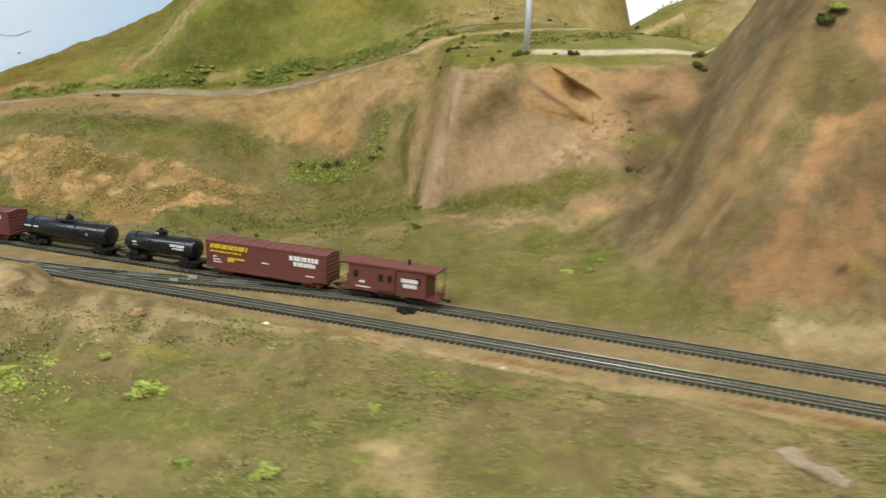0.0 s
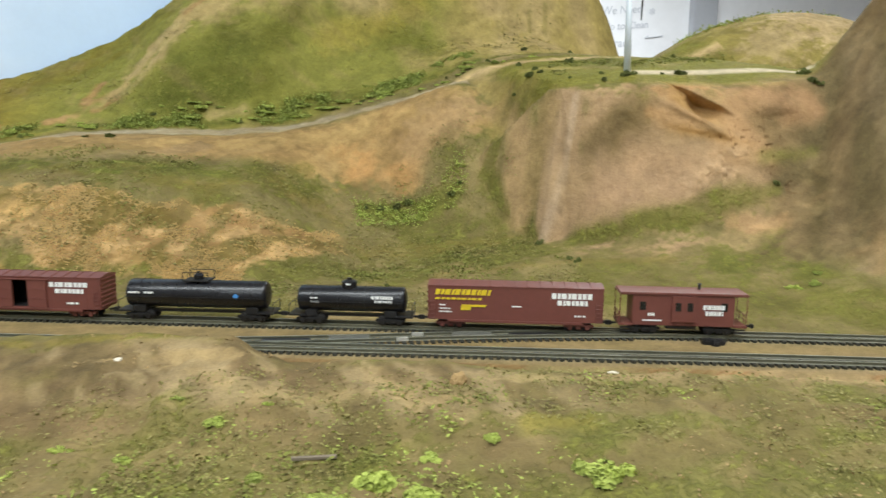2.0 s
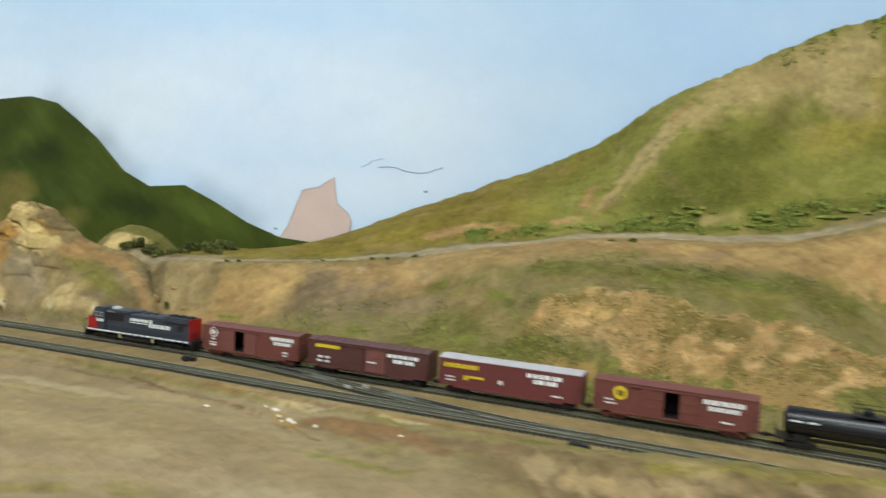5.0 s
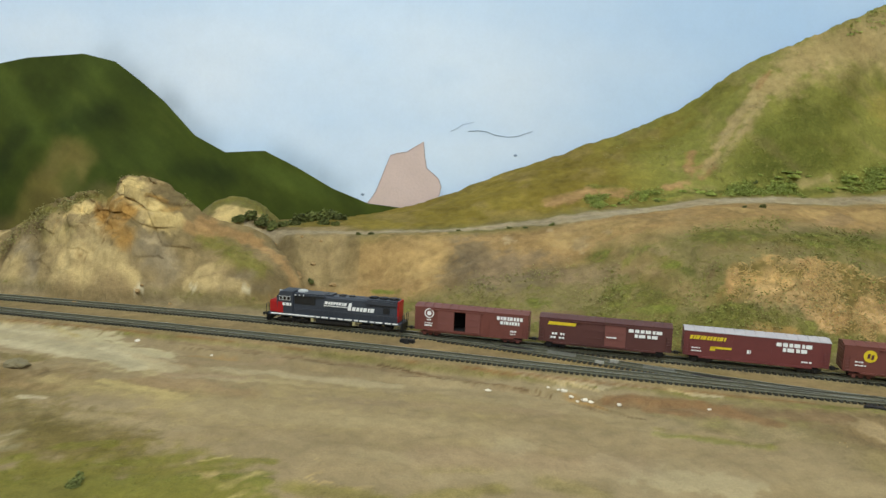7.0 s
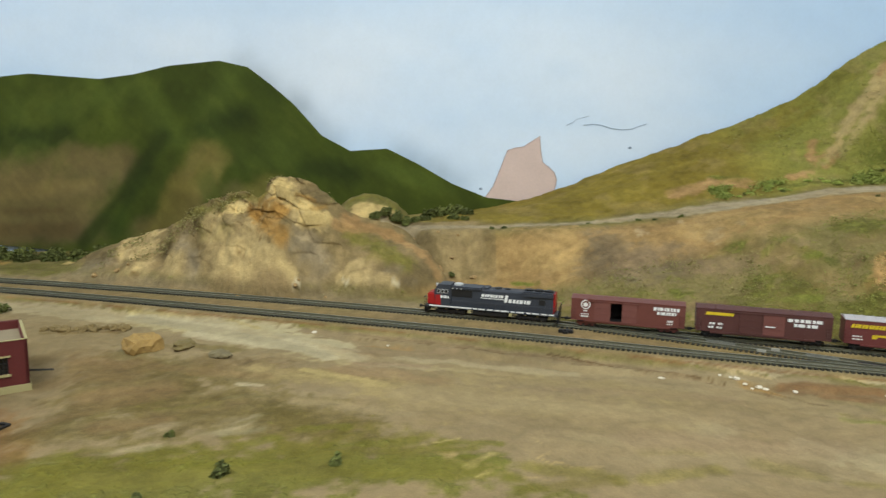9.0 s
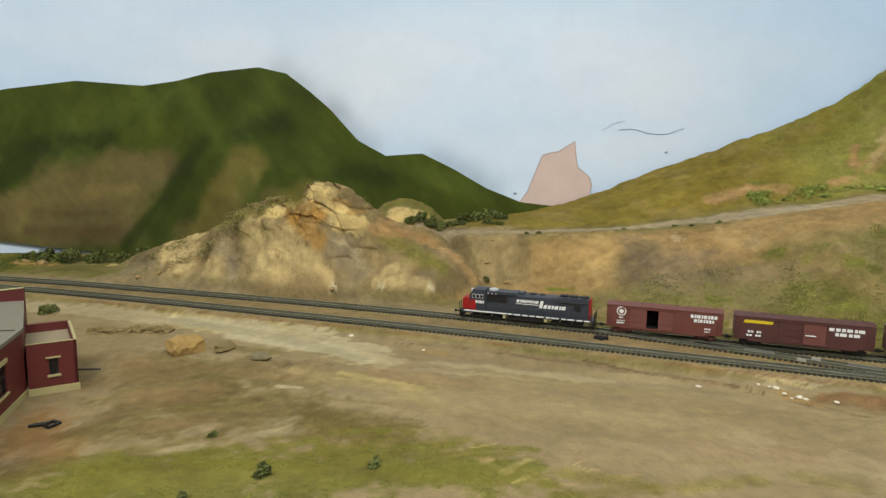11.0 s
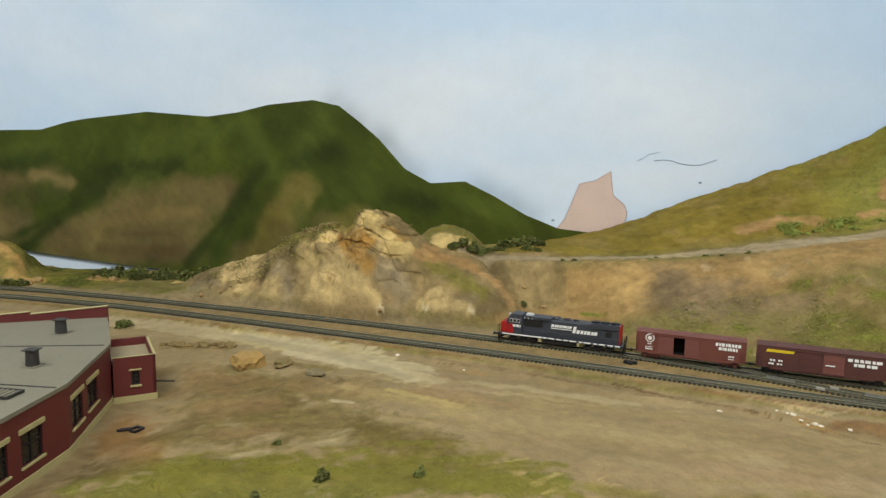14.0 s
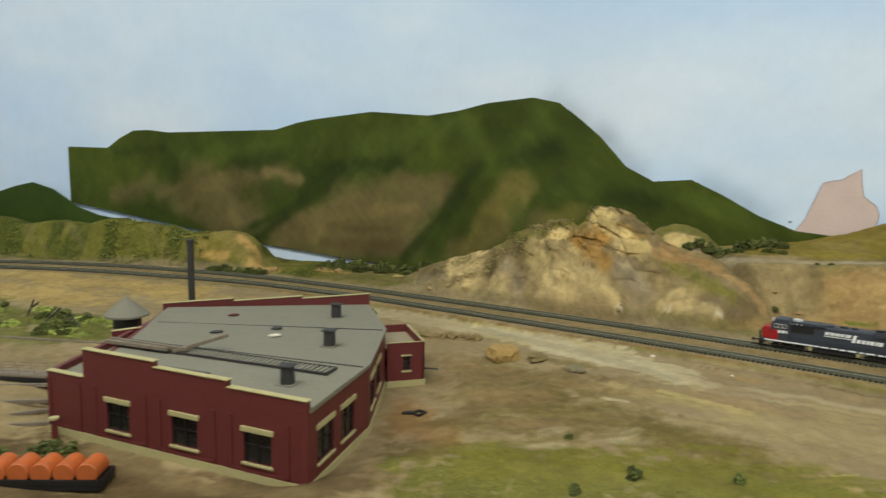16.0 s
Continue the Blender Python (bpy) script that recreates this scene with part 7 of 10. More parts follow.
def ribbon(name, points, width, y, material, label, category):
    curve = bpy.data.curves.new(name, "CURVE")
    curve.dimensions, curve.bevel_depth, curve.bevel_resolution = "3D", width, 1
    spline = curve.splines.new("POLY")
    spline.points.add(len(points) - 1)
    for p, (x, z) in zip(spline.points, points):
        p.co = (x, y, z, 1)
    curve.materials.append(material)
    return tagged(new(name, curve), label, category)


ribbon("peeled_edge", PATCH[1:-2], 0.0004, 1.1763, paint("torn_paint_edge", rgb(176, 150, 140), 0.9, size=0.01), "thin torn edge round the bare patch", "torn edge")
CRACK = paint("grey_crack", rgb(132, 150, 172), 0.9, size=0.01)
ribbon("wall_crack", ((-0.675, 0.1935), (-0.662, 0.195), (-0.650, 0.194), (-0.637, 0.1895), (-0.620, 0.1878), (-0.606, 0.189), (-0.597, 0.193), (-0.586, 0.1965)), 0.0004, 1.1775, CRACK, "thin curved crack in the painted sky", "crack")
ribbon("wall_crack", ((-0.699, 0.193), (-0.69, 0.197), (-0.684, 0.202), (-0.668, 0.206)), 0.00025, 1.1775, CRACK, "faint short crack in the painted sky", "crack")
for px, pz in ((-0.608, 0.163), (-0.826, 0.095), (-0.818, 0.102), (-0.742, 0.138)):
    bm = bmesh.new()
    bmesh.ops.create_icosphere(bm, subdivisions=1, radius=0.0022, matrix=Matrix.Translation((px, 1.1775, pz)) @ Matrix.Diagonal((1.3, 0.3, 0.8, 1)))
    tagged(link("wall_chip", bm, CRACK), "small chipped spot in the painted sky", "chip", "chips in the sky")

# ---------------------------------------------------------------- notes on the far room wall
def words(text, x, z, size, lean=0.0):
    t = bpy.data.curves.new("wall_note", "FONT")
    t.body, t.size, t.shear, t.extrude = text, size, 0.15, 0.001
    t.materials.append(MARKER)
    ob = new("wall_note", t)
    ob.matrix_world = pose(x, 3.846, z, 90, -lean, 0)
    return tagged(ob, f"faint handwritten words {text} on the white wall", "writing", "handwritten notes")


words("We Need", 1.70, 0.80, 0.062, 6)
words("help to Clean", 1.69, 0.715, 0.056, 6)
words("Track", 1.74, 0.625, 0.068, 6)
words("*", 1.99, 0.79, 0.09)
ribbon("wall_arrow", ((1.977, 0.689), (2.087, 0.706)), 0.004, 3.845, MARKER, "short grey arrow drawn on the wall", "arrow")
ribbon("wall_arrow", ((1.977, 0.689), (1.995, 0.700)), 0.004, 3.845, MARKER, "head of the arrow drawn on the wall", "arrow")
tagged(link("wall_pillar", boxes(((2.255, 3.80, -1.1), (2.41, 3.85, 1.4)), bevel=0.004), paint("grey_pillar_paint", rgb(176, 178, 184), 0.7, size=0.2, amount=0.06)), "pale grey upright trim on the white wall", "trim", kind="structure")

# ---------------------------------------------------------------- railway track
def along(points, start, end, n=600):
    xs = np.linspace(start, end, n)
    ys = line(points, xs, 1)
    s = np.concatenate(([0], np.cumsum(np.hypot(np.diff(xs), np.diff(ys)))))
    return xs, ys, s


def at_length(track, q):
    xs, ys, s = track
    x, y = np.interp(q, s, xs), np.interp(q, s, ys)
    e = 0.004
    dx, dy = np.interp(q + e, s, xs) - np.interp(q - e, s, xs), np.interp(q + e, s, ys) - np.interp(q - e, s, ys)
    return x, y, np.arctan2(dy, dx)


RAIL_Z = 0.003


def rail_mesh(track, side, q0, q1):
    """One rail of the track, lying at side metres off its middle."""
    prof = ((-0.0009, 0.001), (-0.0003, 0.0014), (-0.0003, 0.0022), (-0.00055, 0.0024), (-0.00055, RAIL_Z), (0.00055, RAIL_Z), (0.00055, 0.0024), (0.0003, 0.0022), (0.0003, 0.0014), (0.0009, 0.001))
    qs = np.arange(q0, q1, 0.012)
    x, y, a = at_length(track, qs)
    verts, faces, k = [], [], len(prof)
    for i in range(len(qs)):
        for u, v in prof:
            verts.append((x[i] - np.sin(a[i]) * (side + u), y[i] + np.cos(a[i]) * (side + u), v))
    for i in range(len(qs) - 1):
        for j in range(k):
            n = (j + 1) % k
            faces.append((i * k + j, i * k + n, (i + 1) * k + n, (i + 1) * k + j))
    mesh = bpy.data.meshes.new("rail")
    mesh.from_pydata(verts, [], faces)
    mesh.materials.append(RAIL_SIDE)
    mesh.materials.append(RAIL_TOP)
    top = np.zeros(len(faces), int)
    top[4::k] = 1
    mesh.polygons.foreach_set("material_index", top)
    return mesh


TIE_MESH = None


def tie_mesh(length):
    bm = boxes(((-0.0012, -length / 2, -0.0022), (0.0012, length / 2, 0.001)), bevel=0.0002)
    mesh = bpy.data.meshes.new("tie")
    bm.to_mesh(mesh)
    bm.free()
    mesh.materials.append(TIE)
    return mesh


TIE_STEP, GAUGE = 0.0043, 0.0095


def joined_ties(name, poses, length, parent):
    verts, faces = [], []
    cube = [(sx * 0.0012, sy * length / 2, z) for z in (-0.0022, 0.001) for sx, sy in ((-1, -1), (1, -1), (1, 1), (-1, 1))]
    for m in poses:
        b = len(verts)
        verts += [tuple(m @ Vector(c)) for c in cube]
        faces += [tuple(b + i for i in f) for f in ((0, 3, 2, 1), (4, 5, 6, 7), (0, 1, 5, 4), (1, 2, 6, 5), (2, 3, 7, 6), (3, 0, 4, 7))]
    mesh = bpy.data.meshes.new(name)
    mesh.from_pydata(verts, [], faces)
    mesh.materials.append(TIE)
    ob = new(name, mesh)
    ob.parent = parent
    return tagged(ob, kind="stuff")


def tie_pose(track, q):
    x, y, a = at_length(track, q)
    return Matrix.Translation((x, y, 0)) @ Matrix.Rotation(a, 4, "Z")


def lay_track(points, label):
    track = along(points, -2.38, 0.74)
    root = thing("railway_track", label, "track", "main tracks")
    for side in (-GAUGE / 2, GAUGE / 2):
        ob = new("rail", rail_mesh(track, side, 0, track[2][-1]))
        ob.parent = root
    return root, track


BALLAST = paint("olive_grey_ballast", rgb(122, 118, 94), 0.95, size=0.006, amount=0.35, bump=0.5)


def ballast(root, track, q0, q1):
    """The strip of dusty ballast between the rails, a little below the tops of the ties."""
    qs = np.arange(q0, q1, 0.012)
    x, y, a = at_length(track, qs)
    verts = []
    for side, z in ((-0.0042, -0.0002), (-0.0034, 0.00035), (0.0034, 0.00035), (0.0042, -0.0002)):
        verts += list(zip(x - np.sin(a) * side, y + np.cos(a) * side, np.full(len(qs), z)))
    n = len(qs)
    mesh = bpy.data.meshes.new("ballast")
    mesh.from_pydata(verts, [], [(k * n + i, k * n + i + 1, (k + 1) * n + i + 1, (k + 1) * n + i) for k in range(3) for i in range(n - 1)])
    mesh.materials.append(BALLAST)
    ob = new("ballast", mesh)
    ob.parent = root
    return tagged(ob, kind="stuff")


far_root, far_track = lay_track(FAR, "dark model track with grey rails carrying the train")
near_root, near_track = lay_track(NEAR, "empty dark model track with worn silver rails")


ballast(far_root, far_track, 0.005, far_track[2][-1] - 0.005)
ballast(near_root, near_track, 0.005, near_track[2][-1] - 0.005)
JOINER = paint("bright_joiner_metal", rgb(196, 194, 184), 0.35, 0.4, size=0.004, amount=0.2)
FROG = paint("bare_frog_metal", rgb(150, 150, 140), 0.4, 0.5, size=0.004, amount=0.25)


def crossover(xa, xb, start, end, label):
    """A crossing track from one main track to the other, easing out of the first and into the second."""
    xs = np.linspace(xa, xb, 200)
    t = (xs - xa) / (xb - xa)
    w = np.where(t < 0.5, 0.5 * (2 * t) ** 1.45, 1 - 0.5 * (2 - 2 * t) ** 1.45)
    ys = start(xs) * (1 - w) + end(xs) * w
    s = np.concatenate(([0], np.cumsum(np.hypot(np.diff(xs), np.diff(ys)))))
    track = (xs, ys, s)
    root = thing("crossover_track", label, "track", "crossovers")
    for side in (-GAUGE / 2, GAUGE / 2):
        ob = new("rail", rail_mesh(track, side, 0.004, s[-1] - 0.004))
        ob.parent = root
    made = [tie_pose(track, q) @ Matrix.Translation((0, 0, -0.0004)) for q in np.arange(0.05, s[-1] - 0.05, TIE_STEP)]
    joined_ties("crossover_timber", made, 0.0175, root)
    # the frogs and check rails
    for q in (0.40 * s[-1], 0.60 * s[-1]):
        m = tie_pose(track, q)
        bm = bmesh.new()
        for dy in (-0.0032, 0.0032):
            solid(bm, (-0.012, dy - 0.0004, 0.001), (0.012, dy + 0.0004, 0.0029))
        solid(bm, (-0.007, GAUGE / 2 - 0.002, 0.001), (0.007, GAUGE / 2 + 0.001, 0.0029), 0.0003)
        ob = part("check_rail", bm, FROG, root, "bare silver frog and check rails")
        ob.matrix_local = m
    for q in (0.3 * s[-1], 0.7 * s[-1]):
        bm = boxes(((-0.014, -0.0040, 0.0), (0.014, 0.0040, 0.0021)), bevel=0.0004)
        ob = part("point_plate", bm, BLACK, root, "black plate under the point blades")
        ob.matrix_local = tie_pose(track, q)
    # bright joiners where the two halves meet
    for dq, dy in ((-0.006, -GAUGE / 2), (0.004, GAUGE / 2), (0.001, 0.0)):
        bm = boxes(((-0.0035, -0.0009, 0.0008), (0.0035, 0.0009, 0.0031 if dy else 0.0016)), bevel=0.0002)
        ob = part("rail_joiner", bm, JOINER, root, "bare bright metal rail joiner")
        ob.matrix_local = tie_pose(track, 0.5 * s[-1] + dq) @ Matrix.Translation((0, dy, 0))
    return root


crossover(-0.325, 0.035, near_y, far_y, "model crossover between the two tracks, silver frogs")
crossover(-0.775, -0.42, far_y, near_y, "second model crossover between the two tracks")


def switch_machine(x, y, a):
    root = thing("switch_machine", "small black switch machine beside the track points", "switch", "switch machines")
    part("case", boxes(((-0.0065, -0.003, -0.002), (0.0065, 0.0025, 0.0026)), ((-0.002, -0.0058, -0.002), (0.0025, -0.0025, 0.0018)), bevel=0.0006), BLACK, root)
    part("lever", boxes(((-0.001, -0.0045, 0.0015), (0.001, -0.002, 0.0036)), bevel=0.0003), SMOKE, root)
    part("rod", bars(((0, 0.003, 0.001), (0, 0.010, 0.001)), r=0.0005), SMOKE, root)
    root.matrix_world = Matrix.Translation((x, y, 0)) @ Matrix.Rotation(a, 4, "Z")


switch_machine(0.028, 0.538, -0.34)
switch_machine(-0.439, 0.642, -0.32)
switch_machine(-0.759, 0.795, -0.28)

# ---------------------------------------------------------------- railway vehicles; each stands on z = 0 at the rail head and heads towards -x
def truck(parent, x, axles, gap, material):
    root = new("truck")
    root.parent = parent
    root.location = (x, 0, 0)
    half = gap * (axles - 1) / 2
    for side in (-1, 1):
        bm = bmesh.new()
        y = side * 0.0068
        solid(bm, (-half - 0.004, y - 0.0007, 0.0028), (half + 0.004, y + 0.0007, 0.0046), 0.0003)
        for k in range(axles):
            solid(bm, (-half + k * gap - 0.0014, y - 0.0009, 0.0012), (-half + k * gap + 0.0014, y + 0.0009, 0.0046), 0.0003)
        for k in range(axles - 1):
            solid(bm, (-half + (k + 0.5) * gap - 0.0016, y - 0.0008, 0.0014), (-half + (k + 0.5) * gap + 0.0016, y + 0.0008, 0.003), 0.0003)
        part("side_frame", bm, material, root)
    for k in range(axles):
        bm = bmesh.new()
        x0 = -half + k * gap
        for side in (-1, 1):
            rod(bm, (x0, side * 0.0043, 0.0028), (x0, side * 0.0056, 0.0028), 0.0028, sides=18)
            rod(bm, (x0, side * 0.0036, 0.0028), (x0, side * 0.0043, 0.0028), 0.0033, sides=18)
        rod(bm, (x0, -0.0045, 0.0028), (x0, 0.0045, 0.0028), 0.0007, sides=8)
        part("wheelset", bm, SMOKE, root)
    part("bolster", boxes(((-0.002, -0.006, 0.0035), (0.002, 0.006, 0.0055)), bevel=0.0003), material, root)
    return root


def coupler(parent, x, way):
    bm = bmesh.new()
    solid(bm, (min(x, x + way * 0.0055), -0.0008, 0.0042), (max(x, x + way * 0.0055), 0.0008, 0.0055), 0.0003)
    solid(bm, (min(x + way * 0.0045, x + way * 0.0068), -0.0016, 0.0036), (max(x + way * 0.0045, x + way * 0.0068), 0.0014, 0.0062), 0.0004)
    part("coupler", bm, BLACK, parent)


def stencil(parent, rows, material, label, y):
    """Plain bars in place of letters; rows: x0, x1, z0, z1, how many, slant."""
    bm = bmesh.new()
    for x0, x1, z0, z1, n, slant in rows:
        wide = np.cumsum([0.0] + [1 + 0.35 * math.sin(2.7 * k + 40 * x0 + n) for k in range(n)])
        wide = x0 + wide * (x1 - x0) / wide[-1]
        for k in range(n):
            a, b = wide[k], wide[k] + (wide[k + 1] - wide[k]) * (0.76 if n > 1 else 1.0)
            lo = [bm.verts.new((a + s, yy, z)) for yy in (y, y - 0.00025) for s, z in ((0, z0), (slant, z1))]
            hi = [bm.verts.new((b + s, yy, z)) for yy in (y, y - 0.00025) for s, z in ((0, z0), (slant, z1))]
            for f in ((lo[0], lo[1], lo[3], lo[2]), (hi[0], hi[2], hi[3], hi[1]), (lo[2], lo[3], hi[3], hi[2]), (lo[1], hi[1], hi[3], lo[3]), (lo[0], lo[2], hi[2], hi[0])):
                bm.faces.new(f)
    bmesh.ops.recalc_face_normals(bm, faces=bm.faces[:])
    return tagged(part("lettering", bm, material, parent, label), kind="stuff")


def disc(parent, x, z, r, y, material, label):
    bm = bmesh.new()
    rod(bm, (x, y, z), (x, y - 0.0003, z), r, sides=28)
    return part("emblem", bm, material, parent, label)


def boxcar(length, body, roof, label, doors=(), gap=None, ribs=True, tall=0.0285):
    """doors: (x0, x1, material) panels on each side; gap: (x0, x1) left open on the near side."""
    root = thing("boxcar", label, "railway car", "cars of the train")
    h, w, z0, z1 = length / 2, 0.0096, 0.0062, tall - 0.0022
    t = 0.0006
    part("floor_pan", boxes(((-h + t, -w + t, z0), (h - t, w - t, z0 + 0.0008))), body, root)
    part("end_wall", boxes(((-h, -w, z0), (-h + t, w, z1))), body, root)
    part("end_wall", boxes(((h - t, -w, z0), (h, w, z1))), body, root)
    part("side_wall", boxes(((-h + t, w - t, z0), (h - t, w, z1))), body, root)
    if gap:
        part("side_wall", boxes(((-h + t, -w, z0), (gap[0], -w + t, z1))), body, root)
        part("side_wall", boxes(((gap[1], -w, z0), (h - t, -w + t, z1))), body, root)
        part("door_header", boxes(((gap[0], -w, z1 - 0.0022), (gap[1], -w + t, z1))), body, root)
        part("threshold", boxes(((gap[0], -w, z0), (gap[1], -w + t, z0 + 0.001))), body, root)
        # near-black sheets give the unlit inside its shade
        part("interior_shade", boxes(((-h + 0.001, -w + 0.0016, z0 + 0.0009), (h - 0.001, w - 0.0016, z0 + 0.0013)), ((-h + 0.001, w - 0.002, z0 + 0.0013), (h - 0.001, w - 0.0016, z1))), DARK, root, "dark sheets standing in for shade inside the car")
    else:
        part("side_wall", boxes(((-h + t, -w, z0), (h - t, -w + t, z1))), body, root)
    # peaked roof with seams and an eave
    bm = bmesh.new()
    e = w + 0.0003
    prof = ((-e, z1), (e, z1), (e, z1 + 0.0005), (0, tall), (-e, z1 + 0.0005))
    ends = [[bm.verts.new((x, y, z)) for y, z in prof] for x in (-h - 0.0003, h + 0.0003)]
    for i in range(5):
        j = (i + 1) % 5
        bm.faces.new((ends[0][i], ends[0][j], ends[1][j], ends[1][i]))
    bm.faces.new(ends[0][::-1])
    bm.faces.new(ends[1])
    n = max(int(length / 0.0075), 8)
    for k in range(1, n):
        x = -h + k * length / n
        for side in (-1, 1):
            rod(bm, (x, side * e * 0.98, z1 + 0.0006), (x, 0, tall + 0.0001), 0.00035, sides=5)
    bmesh.ops.recalc_face_normals(bm, faces=bm.faces[:])
    part("roof", bm, roof, root, "" if roof is body else "paler car roof")
    # corrugated ends, side sills, side ribs
    for s in (-1, 1):
        bm = bmesh.new()
        for k in range(7):
            z = z0 + 0.002 + k * (z1 - z0 - 0.003) / 6
            rod(bm, (s * h, -w + 0.001, z), (s * h, w - 0.001, z), 0.0006, sides=6)
        part("end_ribs", bm, body, root)
        part("sill", boxes(((-h + 0.012, s * w - 0.0006, z0 - 0.0014), (h - 0.012, s * w + 0.0002, z0 + 0.0002)), bevel=0.0002), body, root)
        if ribs:
            bm = bmesh.new()
            lo = min([d[0] for d in doors] + [-0.01]) - 0.002
            hi = max([d[1] for d in doors] + [0.01]) + 0.002
            for x in np.arange(-h + 0.0015, h, 0.0072):
                if x < lo or x > hi:
                    solid(bm, (x - 0.00025, s * w - 0.0001, z0), (x + 0.00025, s * w + 0.0001, z1 - 0.0005))
            tagged(part("side_ribs", bm, body, root), kind="stuff")
    for x0, x1, m in doors:
        for s in (-1, 1):
            door = bmesh.new()
            solid(door, (x0, s * (w + 0.0005) - 0.0003, z0 + 0.0006), (x1, s * (w + 0.0005) + 0.0003, z1 - 0.0016), 0.00015)
            for k in (1, 2):
                z = z0 + 0.0006 + k * (z1 - z0 - 0.0022) / 3
                solid(door, (x0 + 0.0003, s * (w + 0.0009) - 0.00015, z - 0.0003), (x1 - 0.0003, s * (w + 0.0009) + 0.00015, z + 0.0003))
            part("door", door, m, root, "faded sliding door")
    if doors:
        lo, hi = min(d[0] for d in doors) - 0.008, max(d[1] for d in doors) + 0.002
        part("door_track", boxes(((lo, -w - 0.0012, z0 - 0.0002), (hi, -w, z0 + 0.0005)), ((lo, -w - 0.0012, z1 - 0.0016), (hi, -w, z1 - 0.001))), body, root)
    # ladders, brake wheel, underframe
    for x in (-h + 0.0012, h - 0.0042):
        rows = [((x, -w - 0.0006, z0 + 0.001 + k * 0.0026), (x + 0.003, -w - 0.0006, z0 + 0.001 + k * 0.0026)) for k in range(5)]
        rows += [((x, -w - 0.0004, z0), (x, -w - 0.0004, z0 + 0.013)), ((x + 0.003, -w - 0.0004, z0), (x + 0.003, -w - 0.0004, z0 + 0.013))]
        part("ladder", bars(*rows, r=0.00018, sides=4), body, root)
    bm = bmesh.new()
    solid(bm, (-h + 0.004, -0.0016, 0.0045), (h - 0.004, 0.0016, z0))
    solid(bm, (-0.01, -0.006, 0.0038), (0.004, -0.003, 0.006), 0.0004)
    rod(bm, (0.008, 0.004, 0.0048), (0.018, 0.004, 0.0048), 0.0014)
    part("underframe", bm, BLACK, root)
    for x in (-h + 0.014, h - 0.014):
        truck(root, x, 2, 0.0105, body if body is CAR_RED else BLACK)
    coupler(root, -h, -1)
    coupler(root, h, 1)
    return root


def tank_car(length, radius, label):
    root = thing("tank_car", label, "railway car", "cars of the train")
    h, z = length / 2, 0.0075 + radius
    bm = bmesh.new()
    rod(bm, (-h + 0.007, 0, z), (h - 0.007, 0, z), radius, sides=40, caps=False)
    for s in (-1, 1):
        rings = [(radius * math.cos(a), 0.0028 * math.sin(a)) for a in np.linspace(0, math.pi / 2, 6)]
        for (r0, d0), (r1, d1) in zip(rings, rings[1:]):
            rod(bm, (s * (h - 0.007 + d0), 0, z), (s * (h - 0.007 + d1), 0, z), r0, max(r1, 0.0001), sides=40, caps=False)
    bmesh.ops.remove_doubles(bm, verts=bm.verts[:], dist=0.00005)
    bmesh.ops.recalc_face_normals(bm, faces=bm.faces[:])
    part("tank", bm, TANK_BLACK, root, flat=False)
    for x in np.linspace(-h + 0.014, h - 0.014, 4):
        bm = bmesh.new()
        rod(bm, (x - 0.0004, 0, z), (x + 0.0004, 0, z), radius + 0.00025, sides=40)
        part("tank_band", bm, TANK_BLACK, root)
    for s in (-1, 1):
        part("cradle", boxes(((s * (h - 0.014) - 0.004, -0.007, 0.005), (s * (h - 0.014) + 0.004, 0.007, 0.0095)), bevel=0.0006), BLACK, root)
        part("end_platform", boxes(((min(s * h, s * (h - 0.011)), -0.0085, 0.0055), (max(s * h, s * (h - 0.011)), 0.0085, 0.0066)), bevel=0.0002), BLACK, root)
        x = s * (h - 0.0004)
        part("end_railing", bars(((x, -0.008, 0.0066), (x, -0.008, 0.0125)), ((x, 0.008, 0.0066), (x, 0.008, 0.0125)), ((x, -0.008, 0.0125), (x, 0.008, 0.0125)), r=0.00025), BLACK, root)
        truck(root, s * (h - 0.014), 2, 0.0105, BLACK)
        coupler(root, s * h, s)
        rail = [((-h + 0.006, s * (radius + 0.0008), z - 0.0005), (h - 0.006, s * (radius + 0.0008), z - 0.0005))]
        rail += [((x, s * (radius - 0.0005), z - 0.0005), (x, s * (radius + 0.0008), z - 0.0005)) for x in np.linspace(-h + 0.01, h - 0.01, 6)]
        part("handrail", bars(*rail, r=0.00022), BLACK, root)
    part("centre_sill", boxes(((-h, -0.0018, 0.0045), (h, 0.0018, 0.0062))), BLACK, root)
    return root, z


def dome(root, x, z, radius, material=None):
    bm = bmesh.new()
    rod(bm, (x, 0, z - 0.002), (x, 0, z + 0.003), radius, sides=24)
    rod(bm, (x, 0, z + 0.003), (x, 0, z + 0.0042), radius, radius * 0.55, sides=24)
    rod(bm, (x, 0, z + 0.0042), (x, 0, z + 0.0054), radius * 0.35, sides=12)
    part("dome", bm, material or TANK_BLACK, root)


